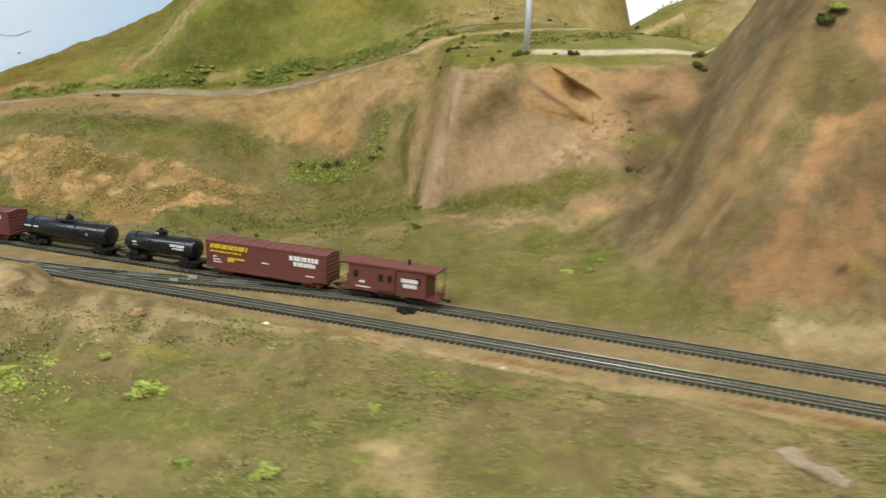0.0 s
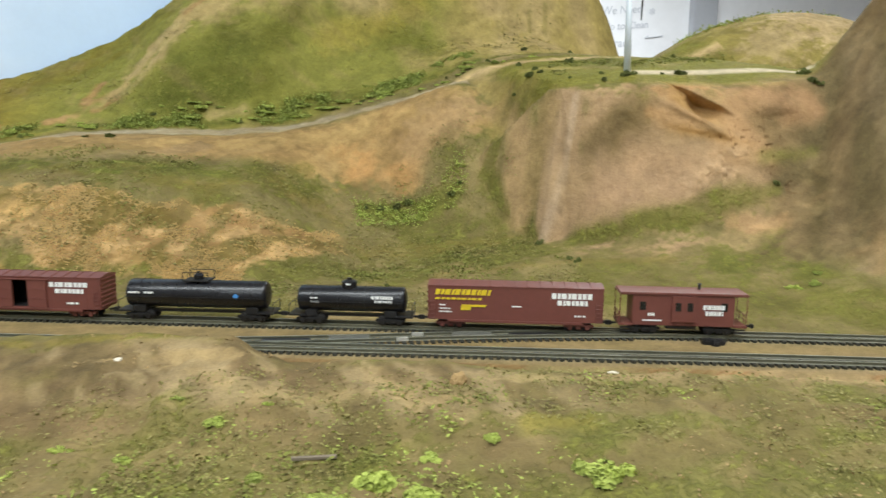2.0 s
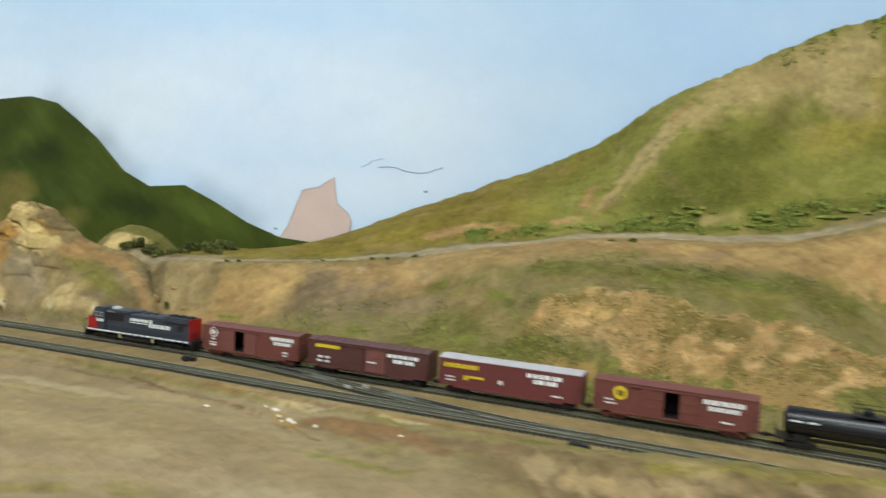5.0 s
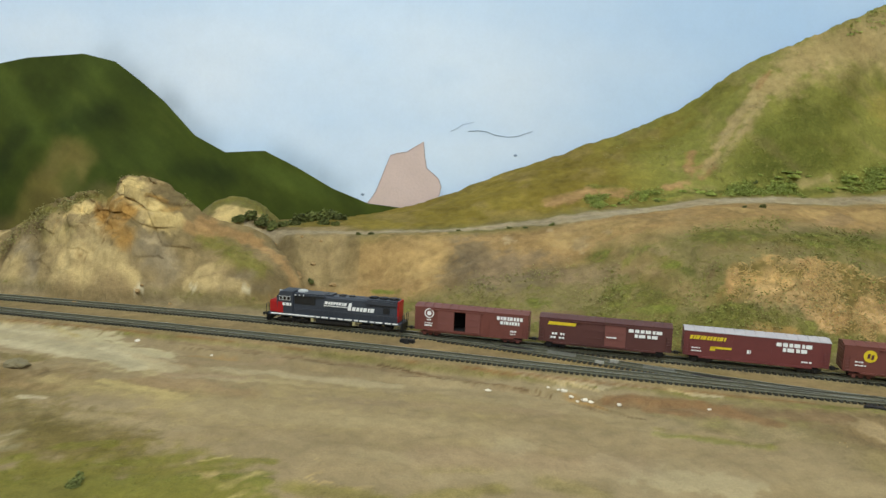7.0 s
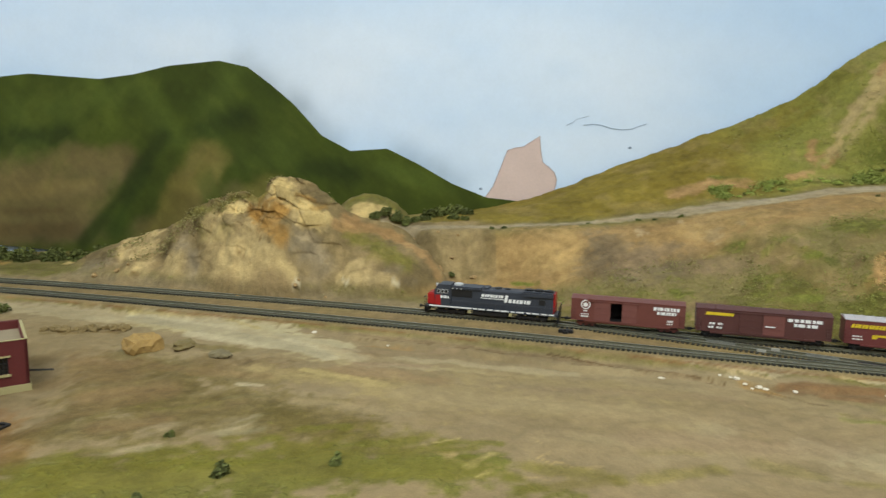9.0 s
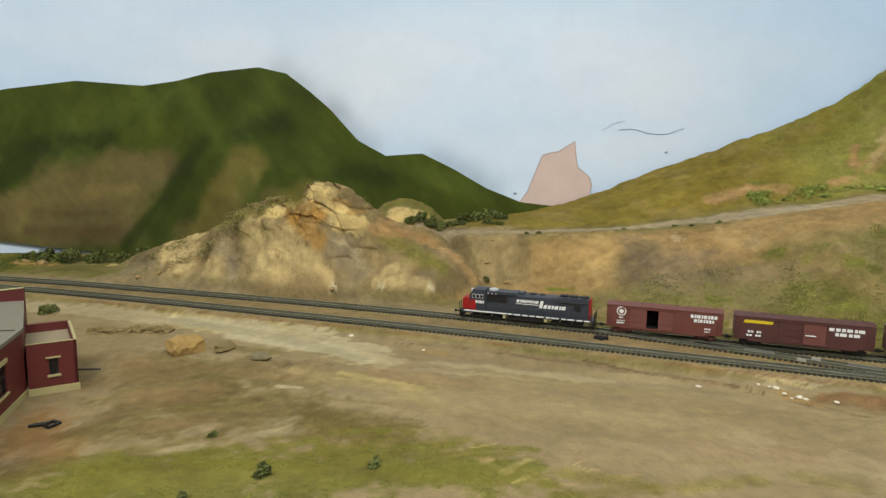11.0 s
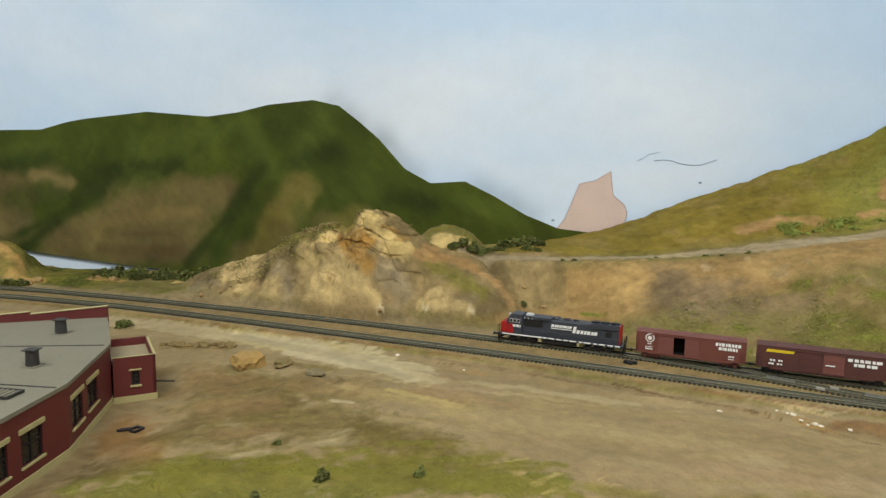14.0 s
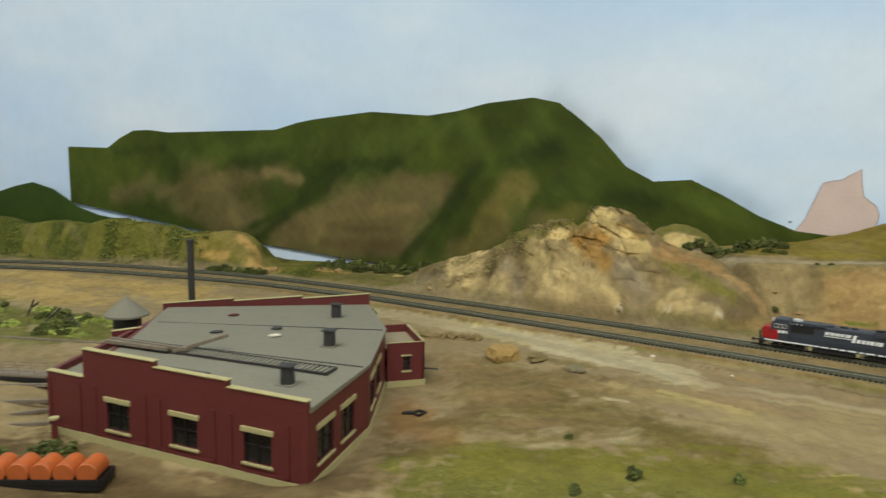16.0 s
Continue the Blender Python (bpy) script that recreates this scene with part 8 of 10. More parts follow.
def caboose(length, label):
    root = thing("caboose", label, "railway car", "cars of the train")
    h, w = length / 2, 0.0092
    b = h - 0.008
    part("body", boxes(((-b, -w, 0.006), (b, w, 0.0245)), bevel=0.0003), CAR_RED, root)
    part("roof", boxes(((-h, -w - 0.0008, 0.0245), (h, w + 0.0008, 0.0262)), bevel=0.0006), CAR_RED, root)
    for s in (-1, 1):
        part("bay", boxes(((-0.007, min(s * w, s * (w + 0.0016)), 0.0085), (0.007, max(s * w, s * (w + 0.0016)), 0.0245)), bevel=0.0003), CAR_RED, root)
        for x in (-0.0035, 0.0035):
            part("window", boxes(((x - 0.0016, s * (w + 0.0017) - 0.0002, 0.0155), (x + 0.0016, s * (w + 0.0017) + 0.0002, 0.0205))), GLASS, root)
        for x in (-b + 0.006, b - 0.006):
            part("window", boxes(((x - 0.0018, s * w - 0.0002, 0.0155), (x + 0.0018, s * w + 0.0002, 0.0205))), GLASS, root)
        part("end_platform", boxes(((min(s * b, s * h), -w, 0.0055), (max(s * b, s * h), w, 0.0068)), bevel=0.0002), CAR_RED, root)
        x = s * (h - 0.0006)
        rows = [((x, y, 0.0068), (x, y, 0.0245 if abs(y) > 0.008 else 0.013)) for y in (-0.0085, -0.004, 0.004, 0.0085)]
        rows += [((x, -0.0085, 0.013), (x, 0.0085, 0.013)), ((x, -0.0085, 0.010), (x, 0.0085, 0.010))]
        part("end_railing", bars(*rows, r=0.0003), CAR_RED, root)
        for y in (-w, w - 0.0015):
            part("steps", boxes(((min(s * (b + 0.001), s * (h - 0.001)), y, 0.0022), (max(s * (b + 0.001), s * (h - 0.001)), y + 0.0015, 0.0028)), ((min(s * (b + 0.001), s * (h - 0.001)), y, 0.004), (max(s * (b + 0.001), s * (h - 0.001)), y + 0.0015, 0.0046))), BLACK, root)
        truck(root, s * (h - 0.016), 2, 0.0105, BLACK)
        coupler(root, s * h, s)
    bm = bmesh.new()
    rod(bm, (0.012, 0.003, 0.026), (0.012, 0.003, 0.0295), 0.0009)
    rod(bm, (0.012, 0.003, 0.0295), (0.012, 0.003, 0.0303), 0.0014, 0.0005)
    part("smoke_jack", bm, BLACK, root)
    part("underframe", boxes(((-h + 0.01, -0.0018, 0.0042), (h - 0.01, 0.0018, 0.006)), ((-0.009, -0.007, 0.0035), (0.009, -0.003, 0.006)), bevel=0.0003), BLACK, root)
    stencil(root, [(0.0115, 0.0245, 0.0165, 0.0192, 8, 0), (0.013, 0.0235, 0.0128, 0.0155, 7, 0)], WHITE, "white lettering", -w - 0.0002)
    stencil(root, [(-0.021, -0.0165, 0.012, 0.0138, 3, 0), (-0.024, -0.0125, 0.0088, 0.0096, 1, 0)], WHITE, "small white markings", -w - 0.0002)
    return root


def locomotive():
    root = thing("locomotive", "dark grey diesel locomotive with scarlet nose and white stripe", "locomotive")
    h, w = 0.068, 0.0096
    part("deck", boxes(((-h + 0.004, -w, 0.0068), (h - 0.003, w, 0.0088)), bevel=0.0002), SLATE, root)
    # hood with a chamfered top
    bm = bmesh.new()
    prof = ((-0.0072, 0.0088), (0.0072, 0.0088), (0.0072, 0.0262), (0.0052, 0.0280), (-0.0052, 0.0280), (-0.0072, 0.0262))
    ends = [[bm.verts.new((x, y, z)) for y, z in prof] for x in (-0.0395, 0.0605)]
    for i in range(6):
        j = (i + 1) % 6
        bm.faces.new((ends[0][i], ends[0][j], ends[1][j], ends[1][i]))
    bm.faces.new(ends[0][::-1])
    bm.faces.new(ends[1])
    bmesh.ops.recalc_face_normals(bm, faces=bm.faces[:])
    hood = part("hood", bm, SLATE, root)
    for x in np.arange(-0.014, 0.056, 0.0052):
        part("hood_door", boxes(((x, -0.00745, 0.0102), (x + 0.0042, -0.0071, 0.0165)), bevel=0.0001), SLATE, hood)
    for lo, hi in (((-0.0385, -0.0078, 0.0185), (-0.018, 0.0078, 0.0255)), ((0.047, -0.0079, 0.0165), (0.053, 0.0079, 0.0215))):
        part("air_intake", boxes((lo, hi), bevel=0.0003), BLACK, hood, "black intake grille")
    for lo, hi, b in (((-0.0395, -0.0088, 0.0255), (-0.008, 0.0088, 0.0288), 0.0012), ((0.0305, -0.0088, 0.0228), (0.0605, 0.0088, 0.0285), 0.0013), ((-0.008, -0.006, 0.0278), (-0.002, 0.006, 0.0292), 0.0004)):
        part("roof_housing", boxes((lo, hi), bevel=b), SLATE, root)
    for x in (0.036, 0.0455, 0.055):
        bm = bmesh.new()
        rod(bm, (x, 0, 0.0283), (x, 0, 0.0296), 0.0044, sides=24)
        rod(bm, (x, 0, 0.0296), (x, 0, 0.0299), 0.0036, sides=24)
        part("radiator_fan", bm, BLACK, root)
    bm = bmesh.new()
    rod(bm, (0.006, 0, 0.0278), (0.006, 0, 0.0291), 0.0035, sides=20)
    rod(bm, (0.015, 0, 0.0278), (0.015, 0, 0.0289), 0.0028, sides=20)
    part("exhaust_stack", bm, SMOKE, root)
    # cab and nose
    bm = bmesh.new()
    prof = ((-0.0545, 0.0088), (-0.0395, 0.0088), (-0.0395, 0.0298), (-0.0525, 0.0298), (-0.0552, 0.0245), (-0.0562, 0.0205))
    prism(bm, prof, -0.0090, 0.0090)
    for v in bm.verts:
        v.co = Vector((v.co.x, v.co.z, v.co.y))
    bmesh.ops.recalc_face_normals(bm, faces=bm.faces[:])
    bmesh.ops.bevel(bm, geom=bm.edges[:], offset=0.0005, segments=2, affect="EDGES")
    cab = part("cab", bm, SLATE, root)
    for s in (-1, 1):
        for x in (-0.0515, -0.0475, -0.0437):
            part("window_frame", boxes(((x - 0.0017, s * 0.0091 - 0.0002, 0.0212), (x + 0.0017, s * 0.0091 + 0.0002, 0.0252)), bevel=0.0001), SILVER, cab, "silver window frame")
            part("window", boxes(((x - 0.0012, s * 0.0094 - 0.0001, 0.0218), (x + 0.0012, s * 0.0094 + 0.0001, 0.0247))), GLASS, cab)
    bm = bmesh.new()
    for y in (-0.0045, 0.0045):
        solid(bm, (-0.0563, y - 0.0032, 0.0214), (-0.0546, y + 0.0032, 0.0246))
    part("windscreen", bm, GLASS, cab)
    part("nose", boxes(((-0.0635, -0.0078, 0.0088), (-0.0545, 0.0078, 0.0206)), bevel=0.001), SCARLET, root, "scarlet nose")
    part("cab_panel", boxes(((-0.0547, -0.00935, 0.0092), (-0.0492, -0.0090, 0.0195)), ((-0.0547, 0.0090, 0.0092), (-0.0492, 0.00935, 0.0195)), bevel=0.0001), SCARLET, root, "scarlet cab side")
    part("tail_panel", boxes(((0.0603, -0.0076, 0.0088), (0.0618, 0.0076, 0.0282)), bevel=0.0004), SCARLET, root, "scarlet rear end")
    bm = bmesh.new()
    for z in (0.0266, 0.0282):
        rod(bm, (-0.0568, 0, z), (-0.0545, 0, z), 0.0009)
    part("headlight", bm, SILVER, root)
    bm = bmesh.new()
    rod(bm, (-0.0335, 0, 0.0285), (-0.0335, 0, 0.0301), 0.0046, sides=24)
    rod(bm, (-0.0335, 0, 0.0301), (-0.0335, 0, 0.0308), 0.0046, 0.0026, sides=24)
    part("roof_dome", bm, SILVER, root, "silver disc on the roof")
    part("marker_lights", boxes(*[((x, -0.0091, 0.0265), (x + 0.0009, -0.0086, 0.0274)) for x in (-0.0375, -0.0335, -0.0295)]), WHITE, root)
    # stripe along the deck edge, broken towards the rear
    stencil(root, [(-0.0610, -0.0175, 0.0078, 0.0090, 1, 0), (-0.0165, 0.0635, 0.0078, 0.0090, 11, 0)], WHITE, "white sill stripe", -w - 0.0001)
    stencil(root, [(-0.0090, 0.0130, 0.0205, 0.0232, 8, 0.0008), (-0.0095, 0.0135, 0.0188, 0.0195, 1, 0), (0.0135, 0.0165, 0.0165, 0.0235, 1, 0.0012), (0.0175, 0.0395, 0.0165, 0.0200, 6, 0.0008)], WHITE, "white slanted lettering", -0.0076)
    stencil(root, [(-0.0495, -0.0405, 0.0165, 0.0192, 4, 0)], WHITE, "white road markings", -0.0095)
    # fuel tank, trucks, pilots, railings
    bm = bmesh.new()
    solid(bm, (-0.0175, -0.0088, 0.0016), (0.0175, 0.0088, 0.0066), 0.0012)
    part("fuel_tank", bm, BLACK, root)
    for x in (-0.0215, 0.019):
        for y in (-0.0095, 0.0085):
            part("handgrip", boxes(((x, y, 0.0035), (x + 0.0025, y + 0.001, 0.0075))), CREAM, root, "tan handgrip by the tank")
    truck(root, -0.040, 3, 0.0115, BLACK)
    truck(root, 0.040, 3, 0.0115, BLACK)
    for s in (-1, 1):
        x = s * (h - 0.002)
        part("pilot", boxes(((min(x, x - s * 0.0018), -0.0092, 0.0008), (max(x, x - s * 0.0018), 0.0092, 0.0088)), bevel=0.0005), BLACK, root)
        part("step_well", boxes(*[((min(x - s * 0.0045, x - s * 0.0002), y, z), (max(x - s * 0.0045, x - s * 0.0002), y + 0.0015, z + 0.0006)) for y in (-0.0096, 0.0081) for z in (0.0015, 0.0035, 0.0055)]), BLACK, root)
        rows = [((x, y, 0.0088), (x, y, 0.0165)) for y in (-0.0090, -0.0035, 0.0035, 0.0090)] + [((x, -0.0090, 0.0165), (x, -0.0035, 0.0165)), ((x, 0.0035, 0.0165), (x, 0.0090, 0.0165))]
        part("end_railing", bars(*rows, r=0.00032), BLACK, root)
        rows = [((q, s * 0.0094, 0.0088), (q, s * 0.0094, 0.0150)) for q in np.arange(-0.036, 0.064, 0.0122)] + [((-0.038, s * 0.0094, 0.0150), (0.0635, s * 0.0094, 0.0150))]
        part("side_railing", bars(*rows, r=0.00018, sides=4), SLATE, root)
        coupler(root, s * (h - 0.001), s)
    return root


train = []
loco = locomotive()
train.append((loco, 0.136))
red = boxcar(0.100, CAR_RED, CAR_RED, "red-brown boxcar with one sliding door standing open", ((-0.0292, -0.0146, DOOR_RED), (-0.0044, 0.0085, DOOR_RED)), (-0.0146, -0.0044))
disc(red, -0.0370, 0.0215, 0.0043, -0.0098, WHITE, "round white emblem")
disc(red, -0.0370, 0.0215, 0.0033, -0.0100, CAR_RED, "ring of the emblem")
disc(red, -0.0370, 0.0215, 0.0020, -0.0102, WHITE, "middle of the emblem")
stencil(red, [(0.0230, 0.0460, 0.0210, 0.0240, 8, 0), (0.0260, 0.0430, 0.0172, 0.0200, 7, 0)], WHITE, "white lettering", -0.0098)
stencil(red, [(-0.0390, -0.0350, 0.0150, 0.0162, 2, 0), (-0.0410, -0.0335, 0.0122, 0.0130, 4, 0), (-0.0410, -0.0340, 0.0098, 0.0112, 5, 0), (0.035, 0.0405, 0.0110, 0.0125, 4, 0), (0.035, 0.040, 0.0088, 0.0098, 3, 0)], WHITE, "small white markings", -0.0098)
train.append((red, 0.100))
brown = boxcar(0.108, CAR_BROWN, CAR_BROWN, "dark brown boxcar with closed double doors", ((-0.0185, -0.0015, CAR_BROWN), (0.0005, 0.0175, DOOR_RED)))
stencil(brown, [(-0.0470, -0.0240, 0.0212, 0.0238, 1, 0.0012)], YELLOW, "yellow lettering bar", -0.0098)
stencil(brown, [(0.0195, 0.0475, 0.0205, 0.0232, 6, 0), (0.0245, 0.0440, 0.0165, 0.0192, 4, 0)], WHITE, "white spaced lettering", -0.0100)
stencil(brown, [(-0.0430, -0.0380, 0.0130, 0.0148, 2, 0), (-0.0360, -0.0320, 0.0130, 0.0148, 2, 0), (-0.0440, -0.0390, 0.0098, 0.0115, 2, 0), (-0.0370, -0.0320, 0.0098, 0.0115, 2, 0), (0.002, 0.010, 0.0142, 0.0152, 1, 0)], WHITE, "small white markings", -0.0108)
train.append((brown, 0.108))
crimson = boxcar(0.108, CAR_CRIMSON, ROOF_GREY, "crimson boxcar with a pale grey roof", (), None, True)
stencil(crimson, [(-0.0500, -0.0225, 0.0200, 0.0232, 11, 0.001), (-0.0330, -0.0180, 0.0135, 0.0152, 1, 0.0008), (-0.0340, -0.0300, 0.0118, 0.0150, 1, 0.0006)], YELLOW, "yellow lettering bars", -0.0098)
stencil(crimson, [(0.0150, 0.0420, 0.0205, 0.0235, 6, 0), (0.0200, 0.0385, 0.0165, 0.0195, 4, 0)], WHITE, "bold white lettering", -0.0098)
stencil(crimson, [(-0.0480, -0.0410, 0.0125, 0.0135, 4, 0), (-0.0480, -0.0400, 0.0100, 0.0110, 4, 0), (-0.006, -0.003, 0.012, 0.015, 2, 0), (0.034, 0.042, 0.009, 0.0102, 3, 0)], WHITE, "small white markings", -0.0098)
train.append((crimson, 0.108))
second = boxcar(0.104, CAR_RED, CAR_RED, "red-brown boxcar with a yellow disc and open door", ((-0.0200, -0.0055, CAR_RED), (0.0045, 0.0170, CAR_RED)), (-0.0055, 0.0045))
disc(second, -0.0340, 0.0195, 0.0047, -0.0098, YELLOW, "round yellow emblem")
stencil(second, [(-0.0362, -0.0344, 0.0178, 0.0216, 1, 0.0004), (-0.0336, -0.0318, 0.0172, 0.0208, 1, 0.0004)], CAR_BROWN, "dark mark in the yellow emblem", -0.0101)
stencil(second, [(0.0190, 0.0445, 0.0205, 0.0235, 8, 0), (0.0225, 0.0415, 0.0165, 0.0193, 7, 0)], WHITE, "white lettering", -0.0098)
stencil(second, [(-0.0440, -0.0380, 0.0138, 0.0148, 3, 0), (-0.0440, -0.0360, 0.0112, 0.0122, 4, 0), (0.030, 0.038, 0.0095, 0.0107, 3, 0)], WHITE, "small white markings", -0.0098)
train.append((second, 0.104))
tank, tz = tank_car(0.100, 0.0088, "long glossy black tank car with a top walkway")
bm = bmesh.new()
solid(bm, (-0.008, -0.006, tz + 0.0086), (0.008, 0.006, tz + 0.0094))
part("top_walkway", bm, BLACK, tank)
part("top_railing", bars(*[((x, y, tz + 0.009), (x, y, tz + 0.0145)) for x in (-0.008, 0.008) for y in (-0.006, 0.006)], ((-0.008, -0.006, tz + 0.0145), (0.008, -0.006, tz + 0.0145)), ((-0.008, 0.006, tz + 0.0145), (0.008, 0.006, tz + 0.0145)), r=0.00028), BLACK, tank)
dome(tank, 0.0, tz + 0.009, 0.0032)
disc(tank, 0.0265, tz + 0.0005, 0.0016, -0.0088, BLUE, "small blue emblem")
stencil(tank, [(-0.0420, -0.0345, tz + 0.0012, tz + 0.0024, 4, 0), (-0.0320, -0.0260, tz + 0.0012, tz + 0.0024, 4, 0)], WHITE, "small white markings", -0.0089)
train.append((tank, 0.100))
short, sz = tank_car(0.078, 0.0080, "short glossy black tank car with a round dome")
dome(short, -0.002, sz + 0.008, 0.0048)
bm = bmesh.new()
for m in (0, 1):
    solid(bm, (-0.0036 + 0.0011 * m, -0.0052, sz + 0.0095 - 0.0), (-0.0004 - 0.0011 * m, -0.0047, sz + 0.0105))
part("emblem", bm, WHITE, short, "white mark on the dome")
stencil(short, [(0.0130, 0.0270, sz + 0.0016, sz + 0.0036, 8, 0), (0.0150, 0.0260, sz - 0.0010, sz + 0.0008, 7, 0)], WHITE, "white lettering", -0.0082)
stencil(short, [(-0.0250, -0.0200, sz + 0.0012, sz + 0.0022, 3, 0), (-0.0250, -0.0190, sz - 0.0012, sz - 0.0002, 3, 0)], WHITE, "small white markings", -0.0082)
train.append((short, 0.078))
plain = boxcar(0.106, CAR_RED, CAR_RED, "smooth-sided red-brown boxcar with large yellow lettering", (), None, False, 0.0292)
stencil(plain, [(-0.0490, -0.0150, 0.0218, 0.0252, 11, 0.0012), (-0.0490, -0.0200, 0.0188, 0.0200, 9, 0.0006), (-0.0330, -0.0180, 0.0145, 0.0158, 1, 0.0008), (-0.0330, -0.0270, 0.0124, 0.0152, 1, 0.0006)], YELLOW, "yellow lettering bars", -0.0098)
stencil(plain, [(0.0220, 0.0470, 0.0208, 0.0242, 8, 0), (0.0255, 0.0440, 0.0168, 0.0198, 7, 0)], WHITE, "bold white lettering", -0.0098)
stencil(plain, [(-0.0460, -0.0420, 0.0150, 0.0158, 2, 0), (-0.0460, -0.0390, 0.0128, 0.0136, 4, 0), (-0.0460, -0.0380, 0.0108, 0.0116, 4, 0), (-0.002, 0.004, 0.0150, 0.0157, 1, 0), (0.036, 0.043, 0.0098, 0.0108, 3, 0)], WHITE, "small white markings", -0.0098)
train.append((plain, 0.106))
tail = caboose(0.076, "red-brown bay-window caboose with end railings")
train.append((tail, 0.076))

TRAIN_HEAD, COUPLED = -0.889, 0.0095
q = float(np.interp(TRAIN_HEAD, far_track[0], far_track[2]))
for ob, length in train:
    x, y, a = at_length(far_track, q + length / 2)
    ob.matrix_world = Matrix.Translation((x, y, RAIL_Z)) @ Matrix.Rotation(a, 4, "Z")
    q += length + COUPLED

# ---------------------------------------------------------------- the brick engine house
YARD = -0.021


def wall_run(parent, p, r, z0, z1, holes, thick=0.004, material=None, name="wall", trim=0.0035):
    """A wall from p to r, its outer face to the right of the way; holes: (from, to, low, high) along it; trim: the height of the lintels."""
    p, r = Vector((*p, 0)), Vector((*r, 0))
    length = (r - p).length
    turn = Matrix.Translation(p) @ Matrix.Rotation(math.atan2(r.y - p.y, r.x - p.x), 4, "Z")
    # one mesh, cell by cell, left open at the holes
    bm = bmesh.new()
    xs = sorted({0.0, length, *(v for k in holes for v in k[:2])})
    zs = sorted({z0, z1, *(v for k in holes for v in k[2:])})
    front = {(i, j, k): bm.verts.new((x, y, z)) for i, x in enumerate(xs) for j, z in enumerate(zs) for k, y in enumerate((0.0, thick))}
    full = {(i, j) for i in range(len(xs) - 1) for j in range(len(zs) - 1)
            if not any(a < (xs[i] + xs[i + 1]) / 2 < b and lo < (zs[j] + zs[j + 1]) / 2 < hi for a, b, lo, hi in holes)}
    for i, j in full:
        for k in (0, 1):
            bm.faces.new([front[q] for q in ((i, j, k), (i + 1, j, k), (i + 1, j + 1, k), (i, j + 1, k))])
        for near, e, f in (((i - 1, j), (i, j), (i, j + 1)), ((i + 1, j), (i + 1, j), (i + 1, j + 1)), ((i, j - 1), (i, j), (i + 1, j)), ((i, j + 1), (i, j + 1), (i + 1, j + 1))):
            if near not in full:
                bm.faces.new([front[q] for q in ((*e, 0), (*f, 0), (*f, 1), (*e, 1))])
    bmesh.ops.delete(bm, geom=[v for v in bm.verts if not v.link_faces], context="VERTS")
    bmesh.ops.recalc_face_normals(bm, faces=bm.faces[:])
    ob = part(name, bm, material or BRICK, parent)
    ob.matrix_local = turn
    base = part("footing", boxes(((-0.0006, -0.0009, z0), (length + 0.0006, 0.0, z0 + 0.0062)), bevel=0.0003), CREAM, parent, "cream concrete footing")
    base.matrix_local = turn
    for a, b, lo, hi in holes:
        win = new("window")
        win.parent = parent
        win.matrix_local = turn
        part("pane", boxes(((a, 0.0018, lo), (b, 0.0024, hi))), GLASS, win)
        m = (a + b) / 2
        part("sash", boxes(((a, 0.0010, (lo + hi) / 2 + 0.001), (b, 0.0018, (lo + hi) / 2 + 0.0018)), ((m - 0.0004, 0.0010, lo), (m + 0.0004, 0.0018, hi)), ((a, 0.0010, lo), (a + 0.001, 0.0018, hi)), ((b - 0.001, 0.0010, lo), (b, 0.0018, hi))), BLACK, win)
        part("lintel", boxes(((a - 0.002, -0.0012, hi), (b + 0.002, 0.0012, hi + trim)), bevel=0.0003), CREAM, win, "cream lintel")
        part("sill", boxes(((a - 0.0015, -0.0014, lo - 0.0018), (b + 0.0015, 0.0012, lo)), bevel=0.0003), CREAM, win, "cream sill")
    return ob, turn


house = thing("engine_house", "red brick model engine house with cream trim, grey roof", "building")
A, B, C, D, E_, F = (-1.412, 0.490), (-1.187, 0.464), (-1.190, 0.566), (-1.218, 0.668), (-1.270, 0.754), (-1.455, 0.672)
front_len = math.dist(A, B)
wall_run(house, A, B, YARD, 0.0262, [(0.059, 0.080, -0.0080, 0.0122), (0.1185, 0.1405, -0.0080, 0.0122), (0.1785, 0.2000, -0.0080, 0.0122)])
wall_run(house, B, C, YARD, 0.0330, [(0.0150, 0.0385, -0.0065, 0.0157), (0.0515, 0.0735, -0.0065, 0.0157)])
wall_run(house, C, D, YARD, 0.0310, [(0.0085, 0.0325, -0.0045, 0.0178), (0.0440, 0.0685, -0.0035, 0.0178)])
wall_run(house, D, E_, YARD, 0.0300, [])
wall_run(house, E_, F, YARD, 0.0340, [])
wall_run(house, F, A, YARD, 0.0262, [])
turn = Matrix.Translation((*A, 0)) @ Matrix.Rotation(math.atan2(B[1] - A[1], B[0] - A[0]), 4, "Z")
for a, b, top in ((0.0373, 0.104, 0.0468), (0.104, 0.166, 0.0428), (0.166, front_len, 0.0385)):
    ob = part("parapet", boxes(((a, 0, 0.0262), (b, 0.004, top))), BRICK, house)
    ob.matrix_local = turn
    ob = part("coping", boxes(((a - 0.0006, -0.0007, top), (b + 0.0006, 0.0047, top + 0.0007)), bevel=0.0002), CREAM, house, "cream coping")
    ob.matrix_local = turn
ob = part("coping", boxes(((-0.0006, -0.0007, 0.0262), (0.0373, 0.0047, 0.0269)), bevel=0.0002), CREAM, house, "cream coping")
ob.matrix_local = turn
